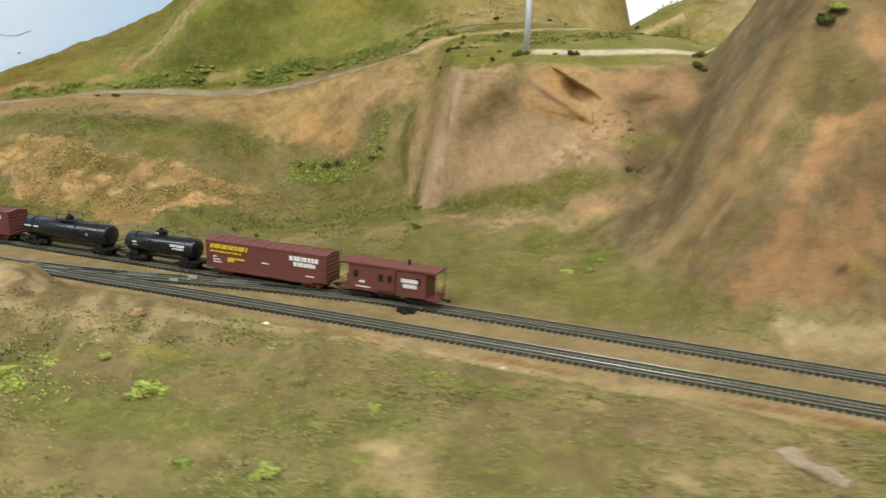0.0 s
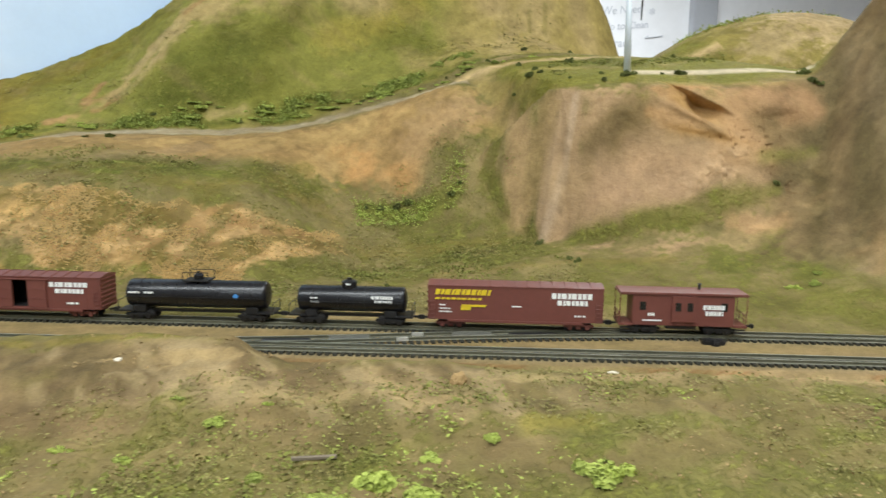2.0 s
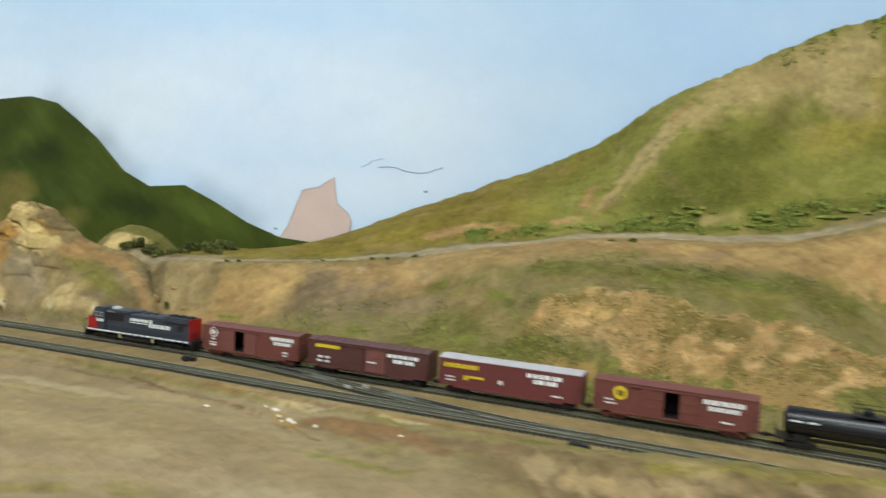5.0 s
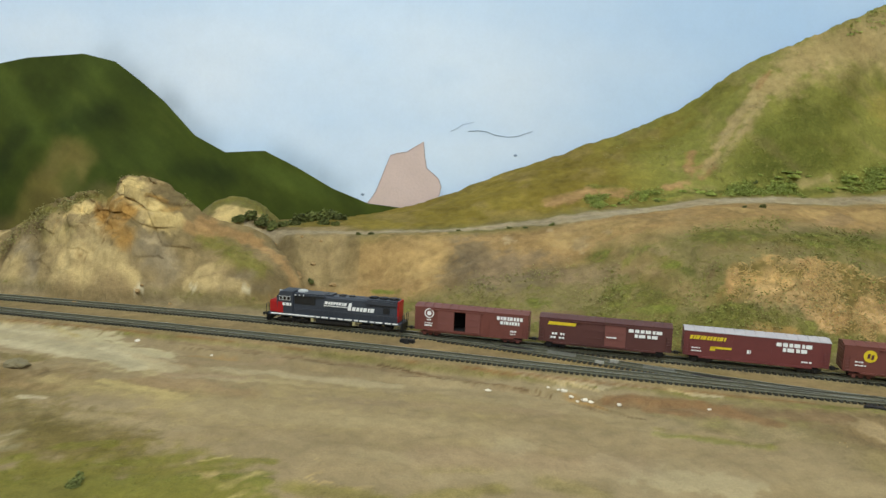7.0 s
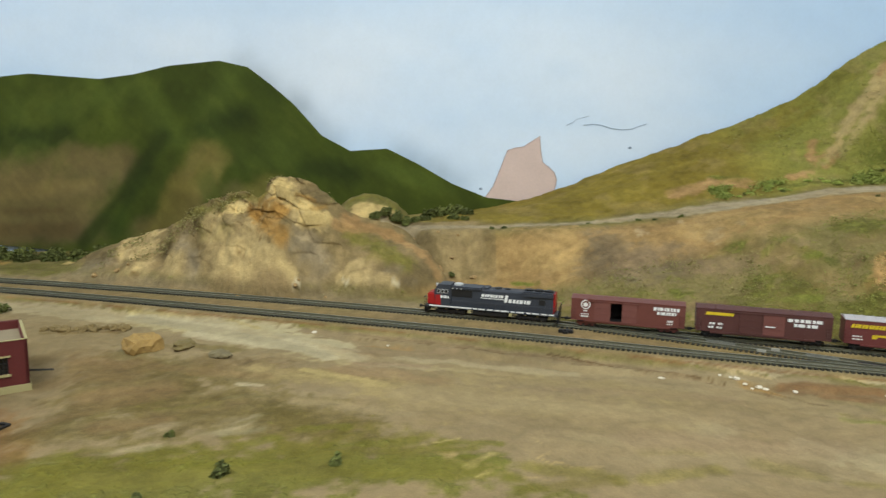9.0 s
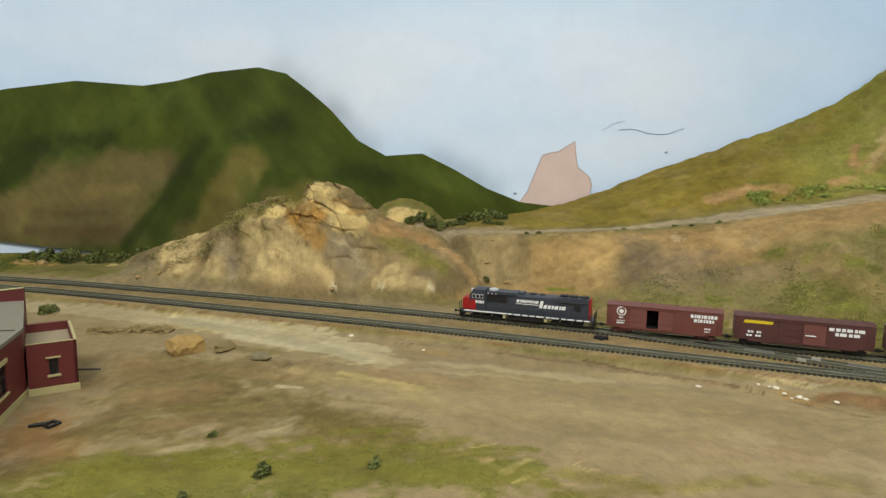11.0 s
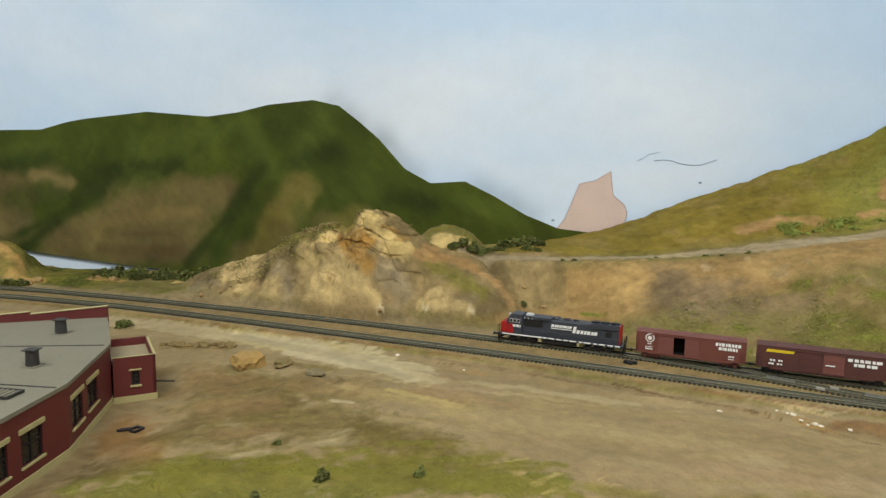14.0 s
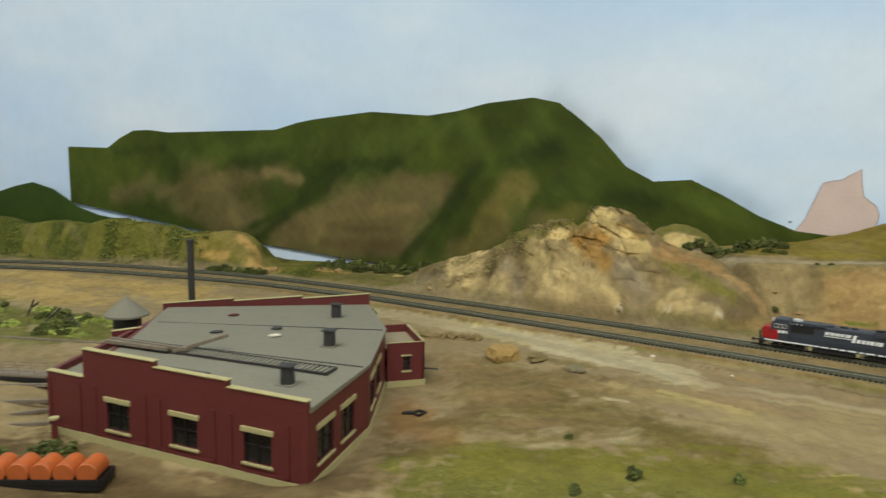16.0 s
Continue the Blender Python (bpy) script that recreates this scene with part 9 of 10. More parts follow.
# shallow brick piers and panels on the front
for a, b in ((0.0, 0.034), (0.046, 0.0965), (0.106, 0.156), (0.166, 0.214)):
    ob = part("brick_panel", boxes(((a, -0.0007, -0.0148), (a + 0.0035, 0, 0.022)), ((b - 0.0035, -0.0007, -0.0148), (b, 0, 0.022)), ((a, -0.0007, -0.0148), (b, 0, -0.0125)), bevel=0.0002), BRICK, house)
    ob.matrix_local = turn
# saw-toothed back parapet
bt = Matrix.Translation((*E_, 0)) @ Matrix.Rotation(math.atan2(F[1] - E_[1], F[0] - E_[0]), 4, "Z")
back_len = math.dist(E_, F)
for k in range(3):
    a, b = k * back_len / 3, (k + 1) * back_len / 3
    bm = bmesh.new()
    prism(bm, ((a, 0), (b, 0), (b, 0.004), (a, 0.004)), 0.034, [0.0455 - 0.002 * k, 0.041 - 0.002 * k, 0.041 - 0.002 * k, 0.0455 - 0.002 * k])
    ob = part("back_parapet", bm, BRICK, house)
    ob.matrix_local = bt
    bm = bmesh.new()
    prism(bm, ((a, -0.0006), (b, -0.0006), (b, 0.0046), (a, 0.0046)), [0.0455 - 0.002 * k, 0.041 - 0.002 * k, 0.041 - 0.002 * k, 0.0455 - 0.002 * k], [0.0459 - 0.002 * k, 0.0414 - 0.002 * k, 0.0414 - 0.002 * k, 0.0459 - 0.002 * k])
    ob = part("coping", bm, CREAM, house, "cream coping")
    ob.matrix_local = bt
bm = bmesh.new()
prism(bm, ((A[0] + 0.037, A[1] + 0.0005), (B[0] + 0.0012, B[1] + 0.003), (C[0] + 0.0012, C[1]), (D[0] + 0.0012, D[1]), (E_[0], E_[1] - 0.002), (F[0] + 0.010, F[1] - 0.006), (-1.394, 0.545)), 0.0305, [0.0335, 0.0335, 0.0335, 0.0335, 0.0345, 0.0345, 0.0335])
roof = part("roof", bm, TAR, house)
part("side_parapet", prism(bmesh.new(), ((-1.452, 0.598), (-1.449, 0.5955), (-1.427, 0.6195), (-1.430, 0.622)), 0.0215, [0.0265, 0.0265, 0.0275, 0.0275]), BRICK, house)
part("coping", prism(bmesh.new(), ((-1.4524, 0.598), (-1.449, 0.5951), (-1.4266, 0.6195), (-1.430, 0.6224)), [0.0265, 0.0265, 0.0275, 0.0275], [0.0271, 0.0271, 0.0281, 0.0281]), CREAM, house, "cream coping")
part("roof_edge", prism(bmesh.new(), ((-1.3765, 0.4945), (-1.3735, 0.4945), (-1.3925, 0.5455), (-1.3955, 0.5445)), 0.0215, 0.034), BRICK, house)
part("roof_edge", prism(bmesh.new(), ((-1.3955, 0.5445), (-1.3925, 0.5455), (-1.4435, 0.667), (-1.4465, 0.666)), 0.0215, 0.034), BRICK, house)
part("low_roof", prism(bmesh.new(), ((A[0] + 0.003, A[1] + 0.004), (A[0] + 0.0365, A[1] + 0.004), (-1.3945, 0.545), (-1.446, 0.664)), 0.019, 0.0215), TAR, house)
# seams of the roofing felt
for y0, y1, xa, xb in ((0.555, 0.556, -1.190, -1.395), (0.660, 0.614, -1.218, -1.415)):
    part("roof_seam", bars(((xa, y0, 0.0337), (xb, y1, 0.0340)), r=0.0006), SMOKE, roof)


def roof_vent(x, y):
    root = new("roof_vent")
    root.parent = house
    bm = bmesh.new()
    rod(bm, (x, y, 0.033), (x, y, 0.0462), 0.0050, 0.0046, sides=16)
    part("pipe", bm, SMOKE, root)
    part("cap", boxes(((x - 0.0053, y - 0.0053, 0.0462), (x + 0.0053, y + 0.0053, 0.0470)), bevel=0.0003), SMOKE, root)
    part("flashing", boxes(((x - 0.0062, y - 0.0062, 0.0335), (x + 0.0062, y + 0.0062, 0.0345)), bevel=0.0003), TAR, root)


for x, y in ((-1.222, 0.503), (-1.238, 0.598), (-1.276, 0.689)):
    roof_vent(x, y)
# slatted skylight laid along the roof
sky_root = new("skylight")
sky_root.parent = house
sky_root.matrix_local = Matrix.Translation((-1.299, 0.541, 0.034)) @ Matrix.Rotation(-0.06, 4, "Z")
part("frame", boxes(((-0.098, -0.008, 0.0), (0.094, -0.007, 0.0018)), ((-0.098, 0.007, 0.0), (0.094, 0.008, 0.0018)), ((-0.098, -0.007, 0), (-0.0965, 0.007, 0.0018)), ((0.0925, -0.007, 0), (0.094, 0.007, 0.0018))), SMOKE, sky_root)
part("slats", boxes(*[((x, -0.007, 0.0004), (x + 0.0024, 0.007, 0.0013)) for x in np.arange(-0.095, 0.0905, 0.0042)]), TAR, sky_root)
# loose timber on the roof
for (x, y, z, l, rx, ry, rz, m) in ((-1.365, 0.541, 0.0375, 0.075, 0, 0, -4, GREY_WOOD), (-1.372, 0.536, 0.0372, 0.06, 0, 0, -3, GREY_WOOD), (-1.322, 0.548, 0.0405, 0.042, 0, -14, 38, GREY_WOOD), (-1.305, 0.497, 0.0360, 0.055, 0, 0, -4, BLACK)):
    ob = link("timber", boxes(((-l / 2, -0.0016, -0.0014), (l / 2, 0.0016, 0.0014)), bevel=0.0003), m)
    ob.matrix_world = pose(x, y, z, rx, ry, rz)
    tagged(ob, "loose weathered timber lying on the grey roof" if m is GREY_WOOD else "loose black strip lying on the roof", "timber", "loose timbers on the roof")
for x, y, m, label in ((-1.292, 0.606, PALE, "small white scrap on the grey roof"), (-1.303, 0.628, SMOKE, "small grey fitting on the grey roof"), (-1.344, 0.599, SMOKE, "small grey fitting on the grey roof"), (-1.366, 0.658, BRICK, "small red scrap on the grey roof")):
    bm = bmesh.new()
    bmesh.ops.create_icosphere(bm, subdivisions=2, radius=0.0042, matrix=Matrix.Translation((x, y, 0.0352)) @ Matrix.Rotation(0.6, 4, "Z") @ Matrix.Diagonal((1.3, 0.5, 0.3, 1)))
    for v in bm.verts:
        v.co += Vector((noise.noise(v.co * 400), noise.noise(v.co * 400 + Vector((9, 9, 9))), 0.3)) * 0.0009
    tagged(link("roof_scrap", bm, m), label, "scrap", "scraps on the roof")

# the lean-to at the corner
annexe = thing("annexe", "small red brick annexe with flat roof and parapet", "building")
P0, P1 = Vector((-1.2155, 0.667)), Vector((-1.187, 0.686))
side_way = (P1 - P0).normalized()
back = Vector((-side_way.y, side_way.x)) * 0.066
quad = [P0, P1, P1 + back, P0 + back]
for i in range(3):
    n = (quad[i + 1] - quad[i]).length
    holes = [(n * 0.42, n * 0.61, -0.0055, 0.0075)] if i == 0 else []
    ob, t4 = wall_run(annexe, quad[i], quad[i + 1], YARD, 0.020, holes, 0.0025, trim=0.0013)
    cop = part("coping", boxes(((-0.0004, -0.0004, 0.020), (n + 0.0004 * (i == 2), 0.0016, 0.0204))), BRICK if i == 2 else CREAM, annexe)
    cop.matrix_local = t4
part("roof", prism(bmesh.new(), [tuple(v) for v in (P0 + back * 0.03, P1 + back * 0.03 - side_way * 0.002, P1 + back * 0.97 - side_way * 0.002, P0 + back * 0.97)], 0.0115, 0.0135), paint("tan_felt_roof", rgb(140, 127, 102), 0.9, size=0.02, amount=0.15), annexe, "tan felt roof")
part("spout", bars(((-1.199, 0.703, -0.0105), (-1.181, 0.708, -0.0115)), r=0.0008), SMOKE, annexe)

# smoke stack and water tank behind it
stack = thing("smoke_stack", "tall thin black smoke stack", "chimney")
bm = bmesh.new()
rod(bm, (-1.447, 0.705, -0.02), (-1.447, 0.705, 0.096), 0.0036, 0.0032, sides=20)
rod(bm, (-1.447, 0.705, 0.093), (-1.447, 0.705, 0.097), 0.0040, sides=20)
part("pipe", bm, SMOKE, stack)
bm = bmesh.new()
rod(bm, (-1.447, 0.705, -0.022), (-1.447, 0.705, 0.026), 0.013, 0.0125, sides=24)
rod(bm, (-1.447, 0.705, 0.026), (-1.447, 0.705, 0.034), 0.0125, 0.004, sides=24)
part("boiler_base", bm, TAR, stack)
silo = thing("water_tank", "round dark water tank with a grey conical roof", "tank")
bm = bmesh.new()
rod(bm, (-1.500, 0.672, -0.022), (-1.500, 0.672, 0.022), 0.0135, sides=28)
part("drum", bm, BLACK, silo)
bm = bmesh.new()
rod(bm, (-1.500, 0.672, 0.0205), (-1.500, 0.672, 0.0225), 0.0215, sides=28)
rod(bm, (-1.500, 0.672, 0.0225), (-1.500, 0.672, 0.0395), 0.0215, 0.001, sides=28)
part("conical_roof", bm, TAR, silo)
post = thing("hydrant_post", "short dark red post with a cream cap", "post")
bm = bmesh.new()
rod(bm, (-1.3985, 0.481, -0.022), (-1.3985, 0.481, -0.006), 0.0022, sides=12)
part("shaft", bm, BRICK, post)
bm = bmesh.new()
rod(bm, (-1.3985, 0.481, -0.006), (-1.3985, 0.481, -0.0045), 0.0034, sides=12)
part("cap", bm, CREAM, post)

# ---------------------------------------------------------------- wind turbine on the shelf above the cliff
tz0 = float(height(0.128, 0.826))
turbine = thing("wind_turbine", "white model wind turbine with dark blades on the ledge", "turbine")
bm = bmesh.new()
rod(bm, (0.128, 0.826, tz0 - 0.003), (0.126, 0.826, 0.278), 0.0036, 0.0022, sides=20)
part("mast", bm, MAST, turbine, flat=False)
bm = bmesh.new()
rod(bm, (0.1155, 0.826, 0.2805), (0.1375, 0.826, 0.2805), 0.0030, sides=18)
part("nacelle", bm, MAST, turbine)
part("tail_block", boxes(((0.112, 0.8228, 0.2768), (0.1157, 0.8292, 0.2842)), bevel=0.0005), BLACK, turbine, "black block at the rear")
bm = bmesh.new()
rod(bm, (0.1375, 0.826, 0.2805), (0.143, 0.826, 0.2805), 0.0034, 0.0018, sides=18)
part("hub", bm, BLACK, turbine, "black hub")
for a in (-78, 42, 162):
    bm = bmesh.new()
    r = radians(a)
    tip = Vector((0.146, 0.826 + 0.045 * math.cos(r), 0.2805 + 0.045 * math.sin(r)))
    root = Vector((0.1405, 0.826, 0.2805))
    way = (tip - root).normalized()
    wide = way.cross(Vector((1, 0, 0)))
    prof = [root + wide * 0.001, root + way * 0.012 + wide * 0.0024, tip + wide * 0.0006, tip - wide * 0.0006, root + way * 0.012 - wide * 0.001, root - wide * 0.001]
    lo = [bm.verts.new(p) for p in prof]
    hi = [bm.verts.new(p + Vector((0.0007, 0, 0))) for p in prof]
    bm.faces.new(lo[::-1])
    bm.faces.new(hi)
    for i in range(6):
        bm.faces.new((lo[i], lo[(i + 1) % 6], hi[(i + 1) % 6], hi[i]))
    part("blade", bm, SMOKE, turbine, "dark thin blade")

# ---------------------------------------------------------------- the yard: load of drums, timber, bits
def on_ground(x, y):
    return float(height(x, y))


car = thing("drum_wagon", "low dark wagon filled with a row of orange drums", "wagon")
cx, cy = -1.356, 0.418
cz = on_ground(cx, cy)
part("tray", boxes(((-0.05, -0.011, 0.0), (0.05, 0.011, 0.003)), ((-0.05, -0.011, 0.003), (0.05, -0.0095, 0.007)), ((-0.05, 0.0095, 0.003), (0.05, 0.011, 0.007)), ((0.0485, -0.0095, 0.003), (0.05, 0.0095, 0.007)), ((-0.05, -0.0095, 0.003), (-0.0485, 0.0095, 0.007)), bevel=0.0003), BLACK, car)
for k in range(7):
    bm = bmesh.new()
    rod(bm, (-0.042 + k * 0.0138, -0.0088, 0.0098), (-0.042 + k * 0.0138, 0.0088, 0.0098), 0.0067, sides=20)
    bmesh.ops.bevel(bm, geom=bm.edges[:], offset=0.0006, segments=1, affect="EDGES")
    part("drum", bm, ORANGE, car, "orange drum")
car.matrix_world = Matrix.Translation((cx, cy, cz)) @ Matrix.Rotation(0.33, 4, "Z")


def timber(x, y, l, turn_z, wide=0.003, high=0.003, lift=0.0, tilt=0.0):
    ob = link("timber", boxes(((-l / 2, -wide / 2, 0), (l / 2, wide / 2, high)), bevel=0.0004), GREY_WOOD)
    ob.matrix_world = pose(x, y, on_ground(x, y) - 0.0008 + lift, 0, tilt, turn_z)
    return tagged(ob, "weathered grey timber lying in the yard", "timber", "timbers in the yard")


for row in ((-1.475, 0.515, 0.10, 25), (-1.455, 0.505, 0.09, 48), (-1.468, 0.53, 0.08, 12), (-1.44, 0.49, 0.09, 30), (-1.50, 0.57, 0.12, 20), (-1.62, 0.655, 0.22, 8), (-1.49, 0.548, 0.10, 22)):
    timber(*row)
bridge = thing("trestle_deck", "grey open timber deck with a low railing in the yard", "deck")
part("deck", boxes(((-0.055, -0.008, 0.004), (0.055, 0.008, 0.006)), bevel=0.0004), GREY_WOOD, bridge)
part("beam", boxes(((-0.055, -0.0085, 0.0), (0.055, -0.0065, 0.0045)), bevel=0.0003), BLACK, bridge)
part("beam", boxes(((-0.055, 0.0065, 0.0), (0.055, 0.0085, 0.0045)), bevel=0.0003), BLACK, bridge)
for y in (-0.0075, 0.0075):
    part("railing", bars(*[((x, y, 0.006), (x, y, 0.0125)) for x in np.linspace(-0.052, 0.052, 8)], ((-0.052, y, 0.0125), (0.052, y, 0.0125)), ((-0.052, y, 0.0095), (0.052, y, 0.0095)), r=0.0004), GREY_WOOD, bridge)
bridge.matrix_world = Matrix.Translation((-1.515, 0.555, on_ground(-1.515, 0.555))) @ Matrix.Rotation(0.2, 4, "Z")

loose = thing("track_part", "small black broken track part on the ground", "scrap")
bm = bmesh.new()
for a, b in (((-0.011, -0.001), (-0.001, 0.0)), ((-0.009, 0.001), (-0.001, 0.002)), ((-0.002, 0.0), (0.003, -0.005)), ((0.003, -0.005), (0.008, 0.003)), ((0.008, 0.003), (0.002, 0.006)), ((0.002, 0.006), (-0.002, 0.0))):
    rod(bm, (*a, 0.0011), (*b, 0.0014), 0.0012, sides=6)
part("bent_strip", bm, BLACK, loose)
loose.matrix_world = Matrix.Translation((-1.170, 0.614, on_ground(-1.170, 0.614))) @ Matrix.Rotation(0.2, 4, "Z")


def boulder(name, x, y, size, material, label, squash=0.55, group="", seed=0, block=0.0):
    """block: how far the stone is squared off."""
    bm = bmesh.new()
    bmesh.ops.create_icosphere(bm, subdivisions=3, radius=size)
    off = Vector((seed * 3.1, seed * 1.7, seed * 2.3))
    for v in bm.verts:
        d = v.co.normalized()
        k = 1 + (1 - 0.75 * block) * (0.45 * noise.noise(d * 1.6 + off) + 0.22 * noise.noise(d * 4 + off))
        k *= (1 - block) + block * 0.85 / max(abs(d.x), abs(d.y), abs(d.z))
        k *= 1 + 0.05 * block * noise.noise(d * 9 + off)
        v.co = Vector((v.co.x * k, v.co.y * k * 0.8, v.co.z * k * squash))
    ob = link(name, bm, material)
    ob.matrix_world = pose(x, y, on_ground(x, y) + size * squash * 0.25, 0, 0, 50 * seed)
    return tagged(ob, label, "stone", group)


boulder("boulder", -1.131, 0.757, 0.0165, paint("tan_boulder", rgb(160, 130, 76), 0.95, size=0.006, amount=0.4, bump=0.6, dirt=rgb(112, 88, 50), dirt_amount=0.6), "squared sandy boulder with a flat top on pale ground", 0.62, seed=1, block=0.7)
boulder("boulder", -1.096, 0.762, 0.012, paint("mossy_stone", rgb(116, 102, 64), 0.95, size=0.006, amount=0.3, bump=0.4), "low mossy stone on the pale ground", 0.38, seed=2)
boulder("boulder", -1.058, 0.738, 0.010, paint("grey_stone", rgb(116, 106, 78), 0.95, size=0.006, amount=0.3, bump=0.4), "low greyish stone on the pale ground", 0.42, seed=3)
boulder("stump", -0.143, 0.50, 0.0042, STONE, "small tan stump in the grass", 1.0, seed=4)
bm = bmesh.new()
rod(bm, (-0.020, 0, 0.004), (0.020, 0.003, 0.006), 0.0062, 0.0048, sides=18)
bmesh.ops.subdivide_edges(bm, edges=[e for e in bm.edges if e.calc_length() > 0.02], cuts=9)
for v in bm.verts:
    k = 1 + 0.55 * noise.noise(Vector((v.co.x * 130, v.co.y * 160, v.co.z * 160))) + 0.25 * noise.noise(v.co * 420)
    v.co = Vector((v.co.x + 0.003 * noise.noise(v.co * 300), v.co.y * k, 0.004 + (v.co.z - 0.004) * k * 0.8))
log = link("plaster_lump", bm, paint("pale_broken_plaster", rgb(150, 132, 108), 0.95, size=0.006, amount=0.3, bump=0.5, dirt=rgb(120, 98, 66), dirt_amount=0.8))
log.matrix_world = pose(0.219, 0.351, on_ground(0.219, 0.351) - 0.0024, 0, 0, -66) @ Matrix.Scale(0.8, 4)
tagged(log, "pale broken lump of plaster lying on the slope", "plaster lump")
log = link("branch", bars(((-0.009, 0, 0.0008), (0.009, 0.001, 0.001)), r=0.001), GREY_WOOD)
log.matrix_world = pose(-0.215, 0.462, on_ground(-0.215, 0.462), 0, 0, -12)
tagged(log, "thin fallen branch in the grass", "branch")

# a low row of broken stones by the yard
for k in range(9):
    x = -1.243 + 0.009 * k
    boulder("rubble", x, 0.807 + 0.0009 * k + 0.002 * math.sin(k * 2.3), 0.0042 + 0.0012 * (k % 3), paint("rubble_stone", rgb(124, 106, 68), 0.95, size=0.005, amount=0.3, bump=0.4) if k == 0 else bpy.data.materials["rubble_stone"], "small broken stone in a low row", 0.7, "row of rubble", k + 5)
# broken rock at the gully and at the foot of the crag
r = np.random.default_rng(81)
for k, (x0, x1, y0, y1) in enumerate([(-0.91, -0.83, 0.945, 1.0)] * 10 + [(-1.30, -1.24, 0.985, 1.0)] * 4 + [(-1.60, -1.555, 1.045, 1.06)] * 7 + [(-1.51, -1.46, 1.085, 1.11)] * 4 + [(-1.12, -0.95, 0.915, 0.925)] * 6):
    boulder("rock", r.uniform(x0, x1), r.uniform(y0, y1), r.uniform(0.0016, 0.0036) * (2 if x0 < -1.4 else 1), STONE, "small tan rock broken from the slope", 0.7, "broken rocks", k + 60)
# plaster chips by the track
for k, (x, y) in enumerate(((-0.637, 0.680), (-0.628, 0.677), (-0.645, 0.690), (-0.655, 0.698), (-0.641, 0.684), (-0.632, 0.680), (-0.648, 0.694), (-0.61, 0.668), (-0.70, 0.70), (-0.55, 0.655), (-0.30, 0.552), (-0.06, 0.50), (0.09, 0.455), (-1.32, 0.86), (-1.45, 0.88), (-1.60, 0.905), (-1.36, 0.84), (-0.99, 0.80), (-0.92, 0.77))):
    boulder("plaster_chip", x, y, 0.0015 + 0.0006 * (k % 3), PALE, "small white plaster chip beside the track", 0.4, "plaster chips", k + 20)

# ---------------------------------------------------------------- planting
def clump_mesh(name, radius, count, leaf, material, seed, flat=0.7):
    """A tuft of many small leaf-like flakes round a few lumps."""
    r = np.random.default_rng(seed)
    lumps = r.normal(0, 0.36, (7, 3)) * (radius, radius, radius * flat * 0.6)
    verts, faces = [], []
    for k in range(count):
        out = r.normal(0, 1, 3)
        c = lumps[r.integers(7)] + out / np.linalg.norm(out) * radius * r.uniform(0.2, 0.42)
        c[2] = abs(c[2]) * flat
        n = r.normal(0, 0.6, 3) + out / np.linalg.norm(out) + (0, 0, 0.4)
        n /= np.linalg.norm(n)
        u = np.cross(n, (0.3, 0.5, 0.8))
        u /= np.linalg.norm(u)
        v = np.cross(n, u)
        s = leaf * r.uniform(0.6, 1.4)
        b = len(verts)
        verts += [tuple(c + u * s), tuple(c + v * s * 0.7 + n * s * 0.3), tuple(c - u * s), tuple(c - v * s * 0.7 + n * s * 0.2)]
        faces.append((b, b + 1, b + 2, b + 3))
    mesh = bpy.data.meshes.new(name)
    mesh.from_pydata(verts, [], faces)
    mesh.materials.append(material)
    return mesh


DARK_CLUMPS = [clump_mesh("bush", 0.0055, 620, 0.0008, BUSH_DARK, 40 + k, 1.25) for k in range(4)]
BRIGHT_CLUMPS = [clump_mesh("turf", 0.0055, 900, 0.0007, BUSH_BRIGHT, 60 + k, 0.6) for k in range(4)]


def plant(x, y, size, k=0, bright=False, label="", group="bushes"):
    ob = new("turf_clump" if bright else "bush", (BRIGHT_CLUMPS if bright else DARK_CLUMPS)[k % 4])
    ob.matrix_world = Matrix.Translation((x, y, on_ground(x, y) - 0.0006)) @ Matrix.Rotation(k * 1.3, 4, "Z") @ Matrix.Scale(size, 4)
    return tagged(ob, label or ("bright green turf clump on the ground" if bright else "small dark green bush on the ground"), "bush", group)


# single bushes: x, y, size
for k, (x, y, s) in enumerate(((-1.044, 0.59, 0.85), (-0.998, 0.54, 1.3), (-0.934, 0.551, 1.1), (-1.03, 0.505, 1.1), (-1.319, 0.864, 2.1), (-0.363, 0.960, 0.9), (-0.385, 0.958, 0.6), (-0.593, 0.99, 0.8), (-0.624, 0.99, 0.6), (-0.642, 0.995, 0.6), (-0.70, 1.0, 0.5),
                               (-0.80, 1.0, 0.7), (-0.814, 1.0, 0.7), (-0.86, 0.955, 1.0), (-0.37, 0.742, 1.1), (-0.13, 0.735, 0.6), (-0.155, 0.745, 0.7))):
    plant(x, y, s, k)
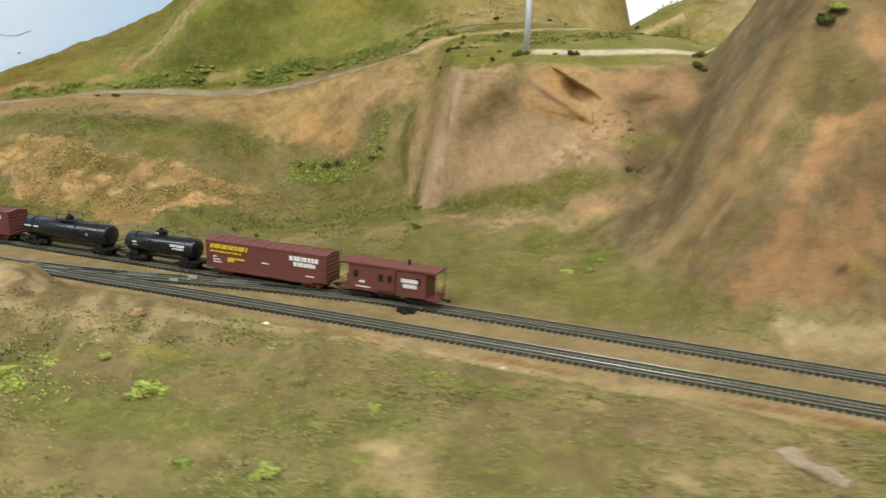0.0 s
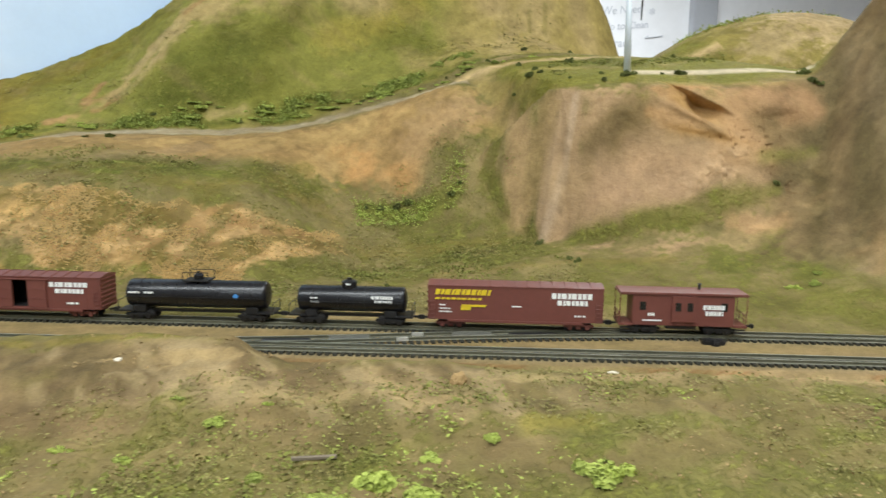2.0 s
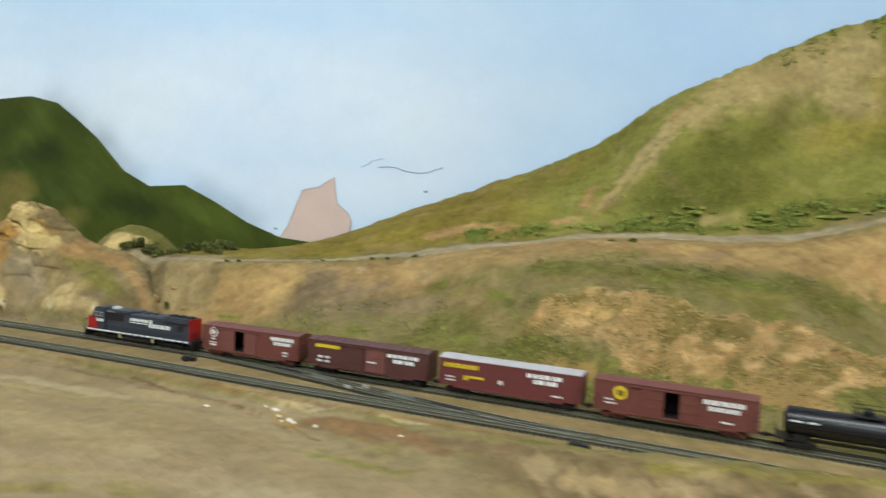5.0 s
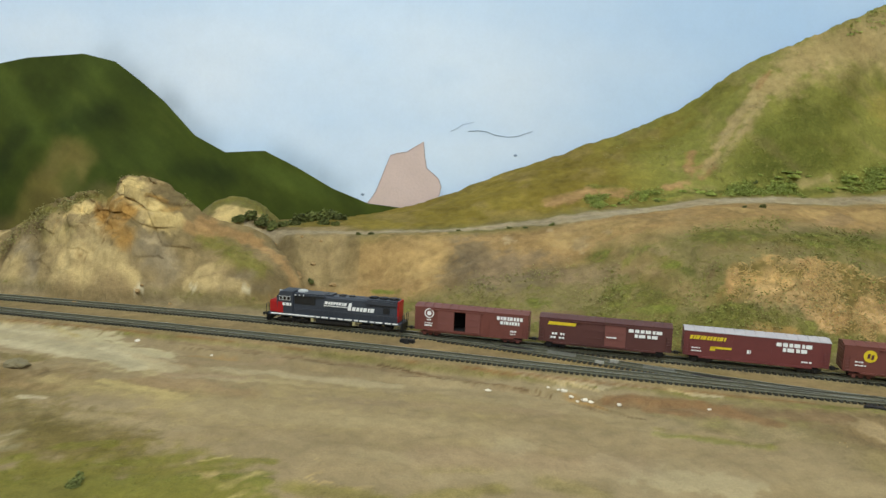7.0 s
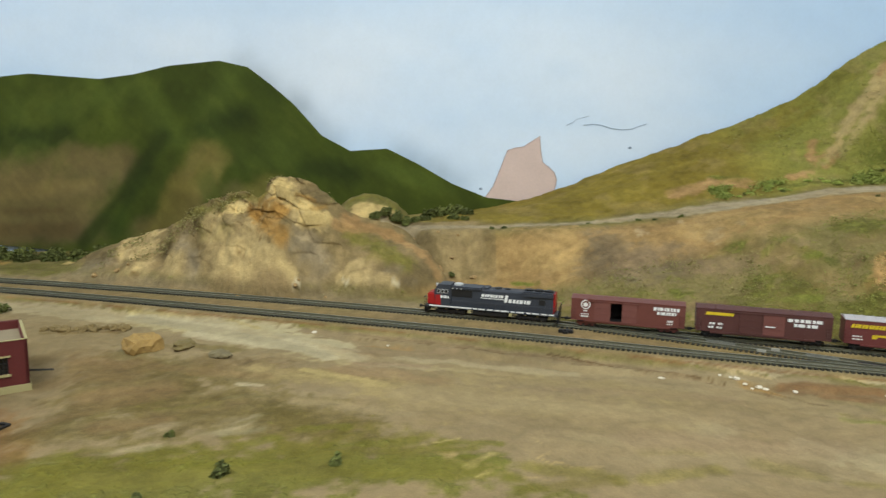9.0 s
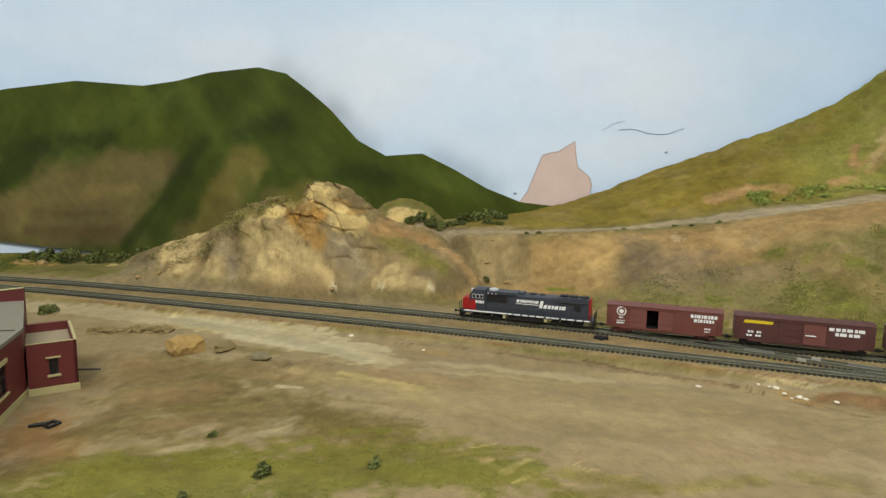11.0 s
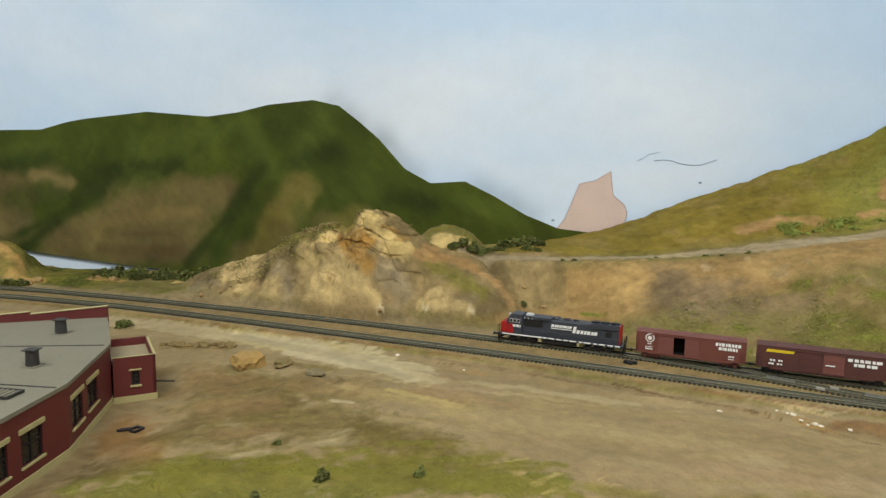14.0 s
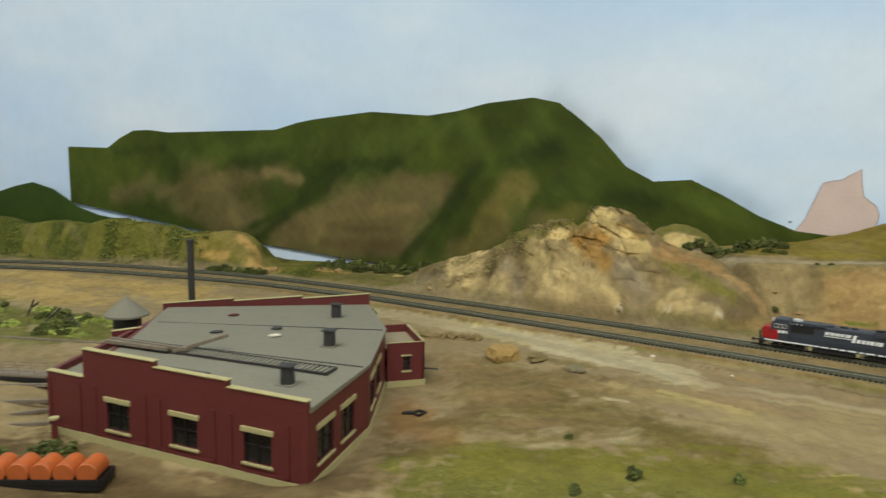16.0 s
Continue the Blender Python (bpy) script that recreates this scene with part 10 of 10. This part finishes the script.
for k, (x, y, s) in enumerate(((0.107, 1.043, 0.9), (0.111, 0.922, 1.2), (0.062, 0.90, 0.9), (0.064, 0.95, 0.9), (0.05, 0.883, 1.1), (0.057, 0.875, 0.8), (0.04, 0.90, 0.7), (0.118, 0.811, 1.2), (0.127, 0.812, 0.8), (0.171, 0.803, 1.0), (0.175, 0.802, 0.6), (0.284, 0.768, 1.3), (0.277, 0.748, 1.1), (0.283, 0.744, 0.8),
                               (0.274, 0.972, 0.8), (0.092, 0.806, 0.7), (0.10, 0.827, 0.6), (0.069, 0.829, 0.5), (0.155, 0.806, 0.5), (0.179, 1.06, 0.7), (0.20, 1.06, 0.5), (0.366, 0.858, 0.9), (0.34, 0.86, 0.8))):
    plant(x, y, s, k, label="small dark green bush on the ledge above the cliff", group="bushes on the ledge")
for k, (x, y, s) in enumerate(((-0.076, 0.892, 1.2), (-0.09, 0.89, 1.2), (-0.105, 0.889, 0.9), (-0.12, 0.889, 0.8), (-0.034, 0.876, 1.0), (-0.026, 0.878, 0.7), (0.022, 0.783, 0.9), (0.026, 0.713, 0.8), (0.023, 0.722, 0.7), (0.15, 0.612, 1.0), (0.165, 0.61, 1.2), (0.18, 0.617, 0.8), (0.215, 0.712, 0.8), (0.316, 0.602, 1.4), (0.324, 0.604, 1.6))):
    plant(x, y, s, k, k in (9, 10, 11, 14), "small green bush at the foot of the slope", "bushes in the valley")
r = np.random.default_rng(78)
for k in range(90):
    x = r.uniform(-0.56, 0.10)
    y = float(line(ROAD, x, 1)) + r.uniform(0.010, 0.028)
    plant(x, y, r.uniform(0.6, 1.5) if k % 8 < 7 else r.uniform(0.4, 0.7), k, k % 8 < 7, "low green shrub beside the gravel road", "shrubs along the road")
# hedge-like rows at the foot of the painted hills and behind the crag
for k, (x, y, s) in enumerate(((-0.955, 1.035, 1.7), (-0.945, 1.04, 2.1), (-0.93, 1.043, 2.4), (-0.917, 1.04, 2.0), (-0.905, 1.05, 1.6), (-0.888, 1.075, 2.4), (-0.872, 1.08, 2.8), (-0.855, 1.085, 2.5), (-0.84, 1.08, 1.8), (-0.895, 1.06, 1.5), (-0.845, 1.05, 1.2), (-0.86, 1.055, 1.5))):
    plant(x, y, s, k, label="dark green bush behind the rocks", group="bushes behind the rocks")
for k in range(22):
    plant(-1.505 + 0.0125 * k, 1.13 + 0.015 * math.sin(k * 2.1), 2.5 + 0.6 * math.sin(k * 1.9), k, label="dark green bush below the painted hills", group="bushes below the painted hills")
for k in range(7):
    plant(-1.655 + 0.014 * k, 1.036 + 0.004 * math.sin(k * 2.6), 2.0 + 0.5 * math.sin(k * 1.7), k, label="dark green bush at the foot of the far mound", group="bushes at the foot of the far mound")
r = np.random.default_rng(77)
for k in range(46):
    x, y = r.uniform(-1.80, -1.57), r.uniform(0.67, 0.76)
    plant(x, y, r.uniform(1.0, 2.4), k, k % 3 != 0, "green shrub in the thicket by the yard", "thicket by the yard")
for k, (x, y, l, a) in enumerate(((-1.70, 0.735, 0.024, 62), (-1.66, 0.72, 0.022, 40), (-1.62, 0.70, 0.03, 16), (-1.60, 0.715, 0.026, 10))):
    r1 = radians(a)
    bm = bars(((0, 0, 0), (l * math.cos(r1), 0, l * math.sin(r1))), ((0.5 * l * math.cos(r1), 0, 0.5 * l * math.sin(r1)), (0.5 * l * math.cos(r1) + 0.010, 0.003, 0.5 * l * math.sin(r1) + 0.008)), r=0.0009)
    ob = link("dead_stem", bm, SMOKE)
    ob.matrix_world = pose(x, y, on_ground(x, y) - 0.001, 0, 0, 50 * k)
    tagged(ob, "dark bare dead stem standing in the thicket", "branch", "dead stems in the thicket")
for k, (x, y, s) in enumerate(((-1.382, 0.462, 1.9), (-1.372, 0.465, 1.5), (-1.392, 0.458, 1.4), (-1.40, 0.435, 1.6), (-1.39, 0.47, 1.0))):
    plant(x, y, s, k, label="dark scrubby bush beside the engine house", group="bushes beside the engine house")
# bright turf in the foreground
for k, (x, y, s) in enumerate(((-0.254, 0.496, 1.0), (-0.291, 0.490, 0.9), (-0.196, 0.436, 1.9), (-0.18, 0.43, 1.7), (-0.213, 0.432, 1.5), (-0.107, 0.424, 1.9), (-0.115, 0.43, 1.4), (-0.14, 0.455, 0.9), (-0.169, 0.447, 0.9), (-0.358, 0.547, 1.0), (-0.24, 0.455, 1.0), (-0.315, 0.50, 0.8),
                               (-0.10, 0.56, 0.6), (-0.02, 0.35, 1.2), (-0.06, 0.36, 1.2), (0.02, 0.40, 0.8), (-0.27, 0.515, 0.6), (-0.23, 0.50, 0.5), (-0.40, 0.53, 0.8))):
    plant(x, y, s, k, True, group="turf clumps in the foreground")


def scatter(name, material, spots, leaf, per, seed, label, up=0.5, spread=0.0025):
    """Many tiny flakes of turf at the spots, as one."""
    r = np.random.default_rng(seed)
    n = len(spots) * per
    c = np.repeat(np.asarray(spots), per, 0) + r.normal(0, spread, (n, 3)) * (1, 1, up * 0.6)
    c[:, 2] = np.maximum(c[:, 2], height(c[:, 0], c[:, 1])) + leaf * 0.2
    u = r.normal(0, 1, (n, 3)) * (1, 1, 0.45)
    u /= np.linalg.norm(u, axis=1)[:, None]
    v = np.cross(u, r.normal(0, 1, (n, 3)) * (0.5, 0.5, 1))
    v /= np.linalg.norm(v, axis=1)[:, None]
    s = (leaf * r.uniform(0.5, 1.5, n))[:, None]
    verts = np.stack((c + u * s, c + v * s * 0.6, c - u * s, c - v * s * 0.6), 1).reshape(-1, 3)
    faces = np.arange(n * 4).reshape(-1, 4)
    mesh = bpy.data.meshes.new(name)
    mesh.vertices.add(n * 4)
    mesh.vertices.foreach_set("co", verts.ravel())
    mesh.loops.add(n * 4)
    mesh.loops.foreach_set("vertex_index", faces.ravel())
    mesh.polygons.add(n)
    mesh.polygons.foreach_set("loop_start", np.arange(0, n * 4, 4))
    mesh.update()
    mesh.materials.append(material)
    return tagged(new(name, mesh), label, "planting", kind="stuff")


def spots(n, x0, x1, y0, y1, seed, size=0.05, threshold=0.5, layer=2, off_bed=True):
    r = np.random.default_rng(seed)
    x, y = r.uniform(x0, x1, n * 4), r.uniform(y0, y1, n * 4)
    keep = fractal(x, y, size, layer) > threshold
    if off_bed:
        keep &= (y > far_y(x) + 0.028) if y1 > 0.8 else (y < near_y(x) - 0.03)
    x, y = x[keep][:n], y[keep][:n]
    return np.stack((x, y, height(x, y)), 1)


TURF_OLIVE = paint("olive_ground_foam", rgb(136, 128, 76), 0.95, size=0.01, amount=0.4)
TURF_GREEN = paint("green_ground_foam", rgb(122, 124, 60), 0.95, size=0.01, amount=0.4)
TURF_TAN = paint("tan_ground_foam", rgb(150, 126, 86), 0.95, size=0.01, amount=0.35)
scatter("foreground_turf", TURF_OLIVE, spots(2600, -0.50, 0.42, 0.28, 0.53, 1, 0.06, 0.46), 0.0008, 10, 11, "olive ground foam on the near slope", 0.1, 0.004)
scatter("foreground_turf", TURF_GREEN, spots(800, -0.45, 0.30, 0.28, 0.50, 2, 0.05, 0.54, 4), 0.0010, 14, 12, "green ground foam on the near slope", 0.5, 0.0035)
scatter("foreground_grit", TURF_TAN, spots(500, -0.5, 0.42, 0.28, 0.60, 4, 0.05, 0.5, 6), 0.0008, 5, 14, "tan grit on the near slope", 0.3, 0.003)
scatter("valley_turf", TURF_OLIVE, spots(1300, -0.70, 0.02, 0.66, 0.92, 5, 0.06, 0.53), 0.0010, 8, 15, "olive ground foam in the valley", 0.3, 0.004)
scatter("valley_turf", TURF_GREEN, spots(420, -0.76, 0.02, 0.72, 0.92, 6, 0.045, 0.59, 3), 0.0010, 18, 16, "green ground foam in the valley", 0.5, 0.004)
scatter("valley_turf", BUSH_BRIGHT, [(x, y, on_ground(x, y)) for x, y in spots(170, -0.13, -0.02, 0.868, 0.895, 27, 0.02, 0.45)[:, :2]], 0.0009, 22, 27, "bright green foam along the foot of the hollow", 0.8, 0.003)
scatter("hill_turf", BUSH_BRIGHT, spots(620, -0.54, 0.04, 1.026, 1.052, 21, 0.035, 0.50, 2), 0.0011, 26, 21, "bright green foam along the road", 0.8, 0.003)
scatter("hill_turf", TURF_OLIVE, spots(220, -0.50, 0.2, 1.05, 1.16, 28, 0.05, 0.55, 4), 0.0011, 8, 28, "olive ground foam on the hill", 0.3, 0.004)
scatter("hill_turf", BUSH_BRIGHT, spots(60, -0.20, 0.05, 1.16, 1.172, 22, 0.03, 0.5, 2), 0.0015, 14, 22, "green ground foam along the hilltop")
scatter("ledge_turf", TURF_GREEN, spots(240, 0.06, 0.32, 0.84, 0.94, 23, 0.04, 0.52, 3), 0.0012, 10, 23, "green ground foam on the ledge", 0.4, 0.003)
scatter("knoll_turf", BUSH_BRIGHT, spots(60, 0.3, 0.6, 0.98, 1.02, 29, 0.04, 0.52, 3), 0.0016, 14, 29, "bright green foam on the rounded hill", 0.8, 0.004)
scatter("crag_turf", TURF_OLIVE, spots(300, -1.28, -1.0, 0.99, 1.03, 25, 0.03, 0.5, 3), 0.0011, 8, 25, "olive ground foam on the crag", 0.4, 0.003)
scatter("bank_turf", BUSH_BRIGHT, spots(140, -0.50, 0.08, 0.40, 0.50, 41, 0.04, 0.52, 3), 0.0009, 9, 41, "bright green foam flecks low on the bank", 0.4, 0.004)
scatter("far_turf", TURF_GREEN, spots(800, -2.35, -1.69, 1.03, 1.12, 26, 0.05, 0.45, 3), 0.0020, 8, 26, "green ground foam on the far hills")


def straw_field():
    r = np.random.default_rng(31)
    n = 3800
    x, y = r.uniform(-0.476, -0.15, n * 9), r.uniform(0.745, 0.86, n * 9)
    clumps = 0.6 * fractal(x, y, 0.014, 5, 3) + 0.4 * fractal(x, y, 0.045, 2, 2)
    keep = r.random(n * 9) < strewn(x, y) * (0.03 + 0.9 * step(0.49, 0.62, clumps) + 0.6 * np.exp(-((x + 0.262) / 0.02) ** 2 - ((y - 0.765) / 0.012) ** 2)) * (0.25 + 0.75 * step(-0.40, -0.36, x))
    x, y = x[keep][:n], y[keep][:n]
    z = height(x, y)
    a, l = r.uniform(-3.14, 3.14, len(x)), r.uniform(0.0016, 0.0044, len(x))
    d = np.stack((np.cos(a) * l, -np.abs(np.sin(a)) * l * 0.5, r.uniform(-0.5, 0.8, len(x)) * l), 1)
    w = np.stack((np.zeros(len(x)), np.full(len(x), -0.0002), np.full(len(x), 0.0008)), 1)
    p = np.stack((x, y, z + 0.0006), 1)
    verts = np.stack((p - w, p + d - w * 0.4, p + d + w * 0.4, p + w), 1).reshape(-1, 3)
    mesh = bpy.data.meshes.new("straw")
    mesh.from_pydata(verts.tolist(), [], np.arange(len(verts)).reshape(-1, 4).tolist())
    mesh.materials.append(STRAW)
    tagged(new("straw", mesh), "pale dry straw strewn over the mound", "straw", kind="stuff")


straw_field()

# ---------------------------------------------------------------- ceiling fittings and the ties of the tracks
# the last fitting goes with the lamp added for the far wall
for lx, ly in ((-1.9, 0.1), (-0.7, -0.1), (0.6, 0.1), (-0.7, -1.3), (1.2, 2.6)):
    root = thing("ceiling_light", "unseen white fluorescent ceiling fitting", "lamp", "ceiling lights")
    part("housing", boxes(((-0.62, -0.17, 0.02), (0.62, 0.17, 0.065)), bevel=0.004), CEILING, root)
    root.matrix_world = pose(lx, ly, 1.335)

TIE_MESH = tie_mesh(0.0168)
for root, track in ((far_root, far_track), (near_root, near_track)):
    lo, hi = (float(np.interp(v, track[0], track[2])) for v in (-0.88, 0.33))
    rest = []
    for q in np.arange(0.005, track[2][-1] - 0.005, TIE_STEP):
        m = tie_pose(track, q)
        if lo < q < hi:
            ob = new("tie", TIE_MESH)
            ob.parent = root
            ob.matrix_local = m
        else:
            rest.append(m)
    joined_ties("distant_timber", rest, 0.0168, root)
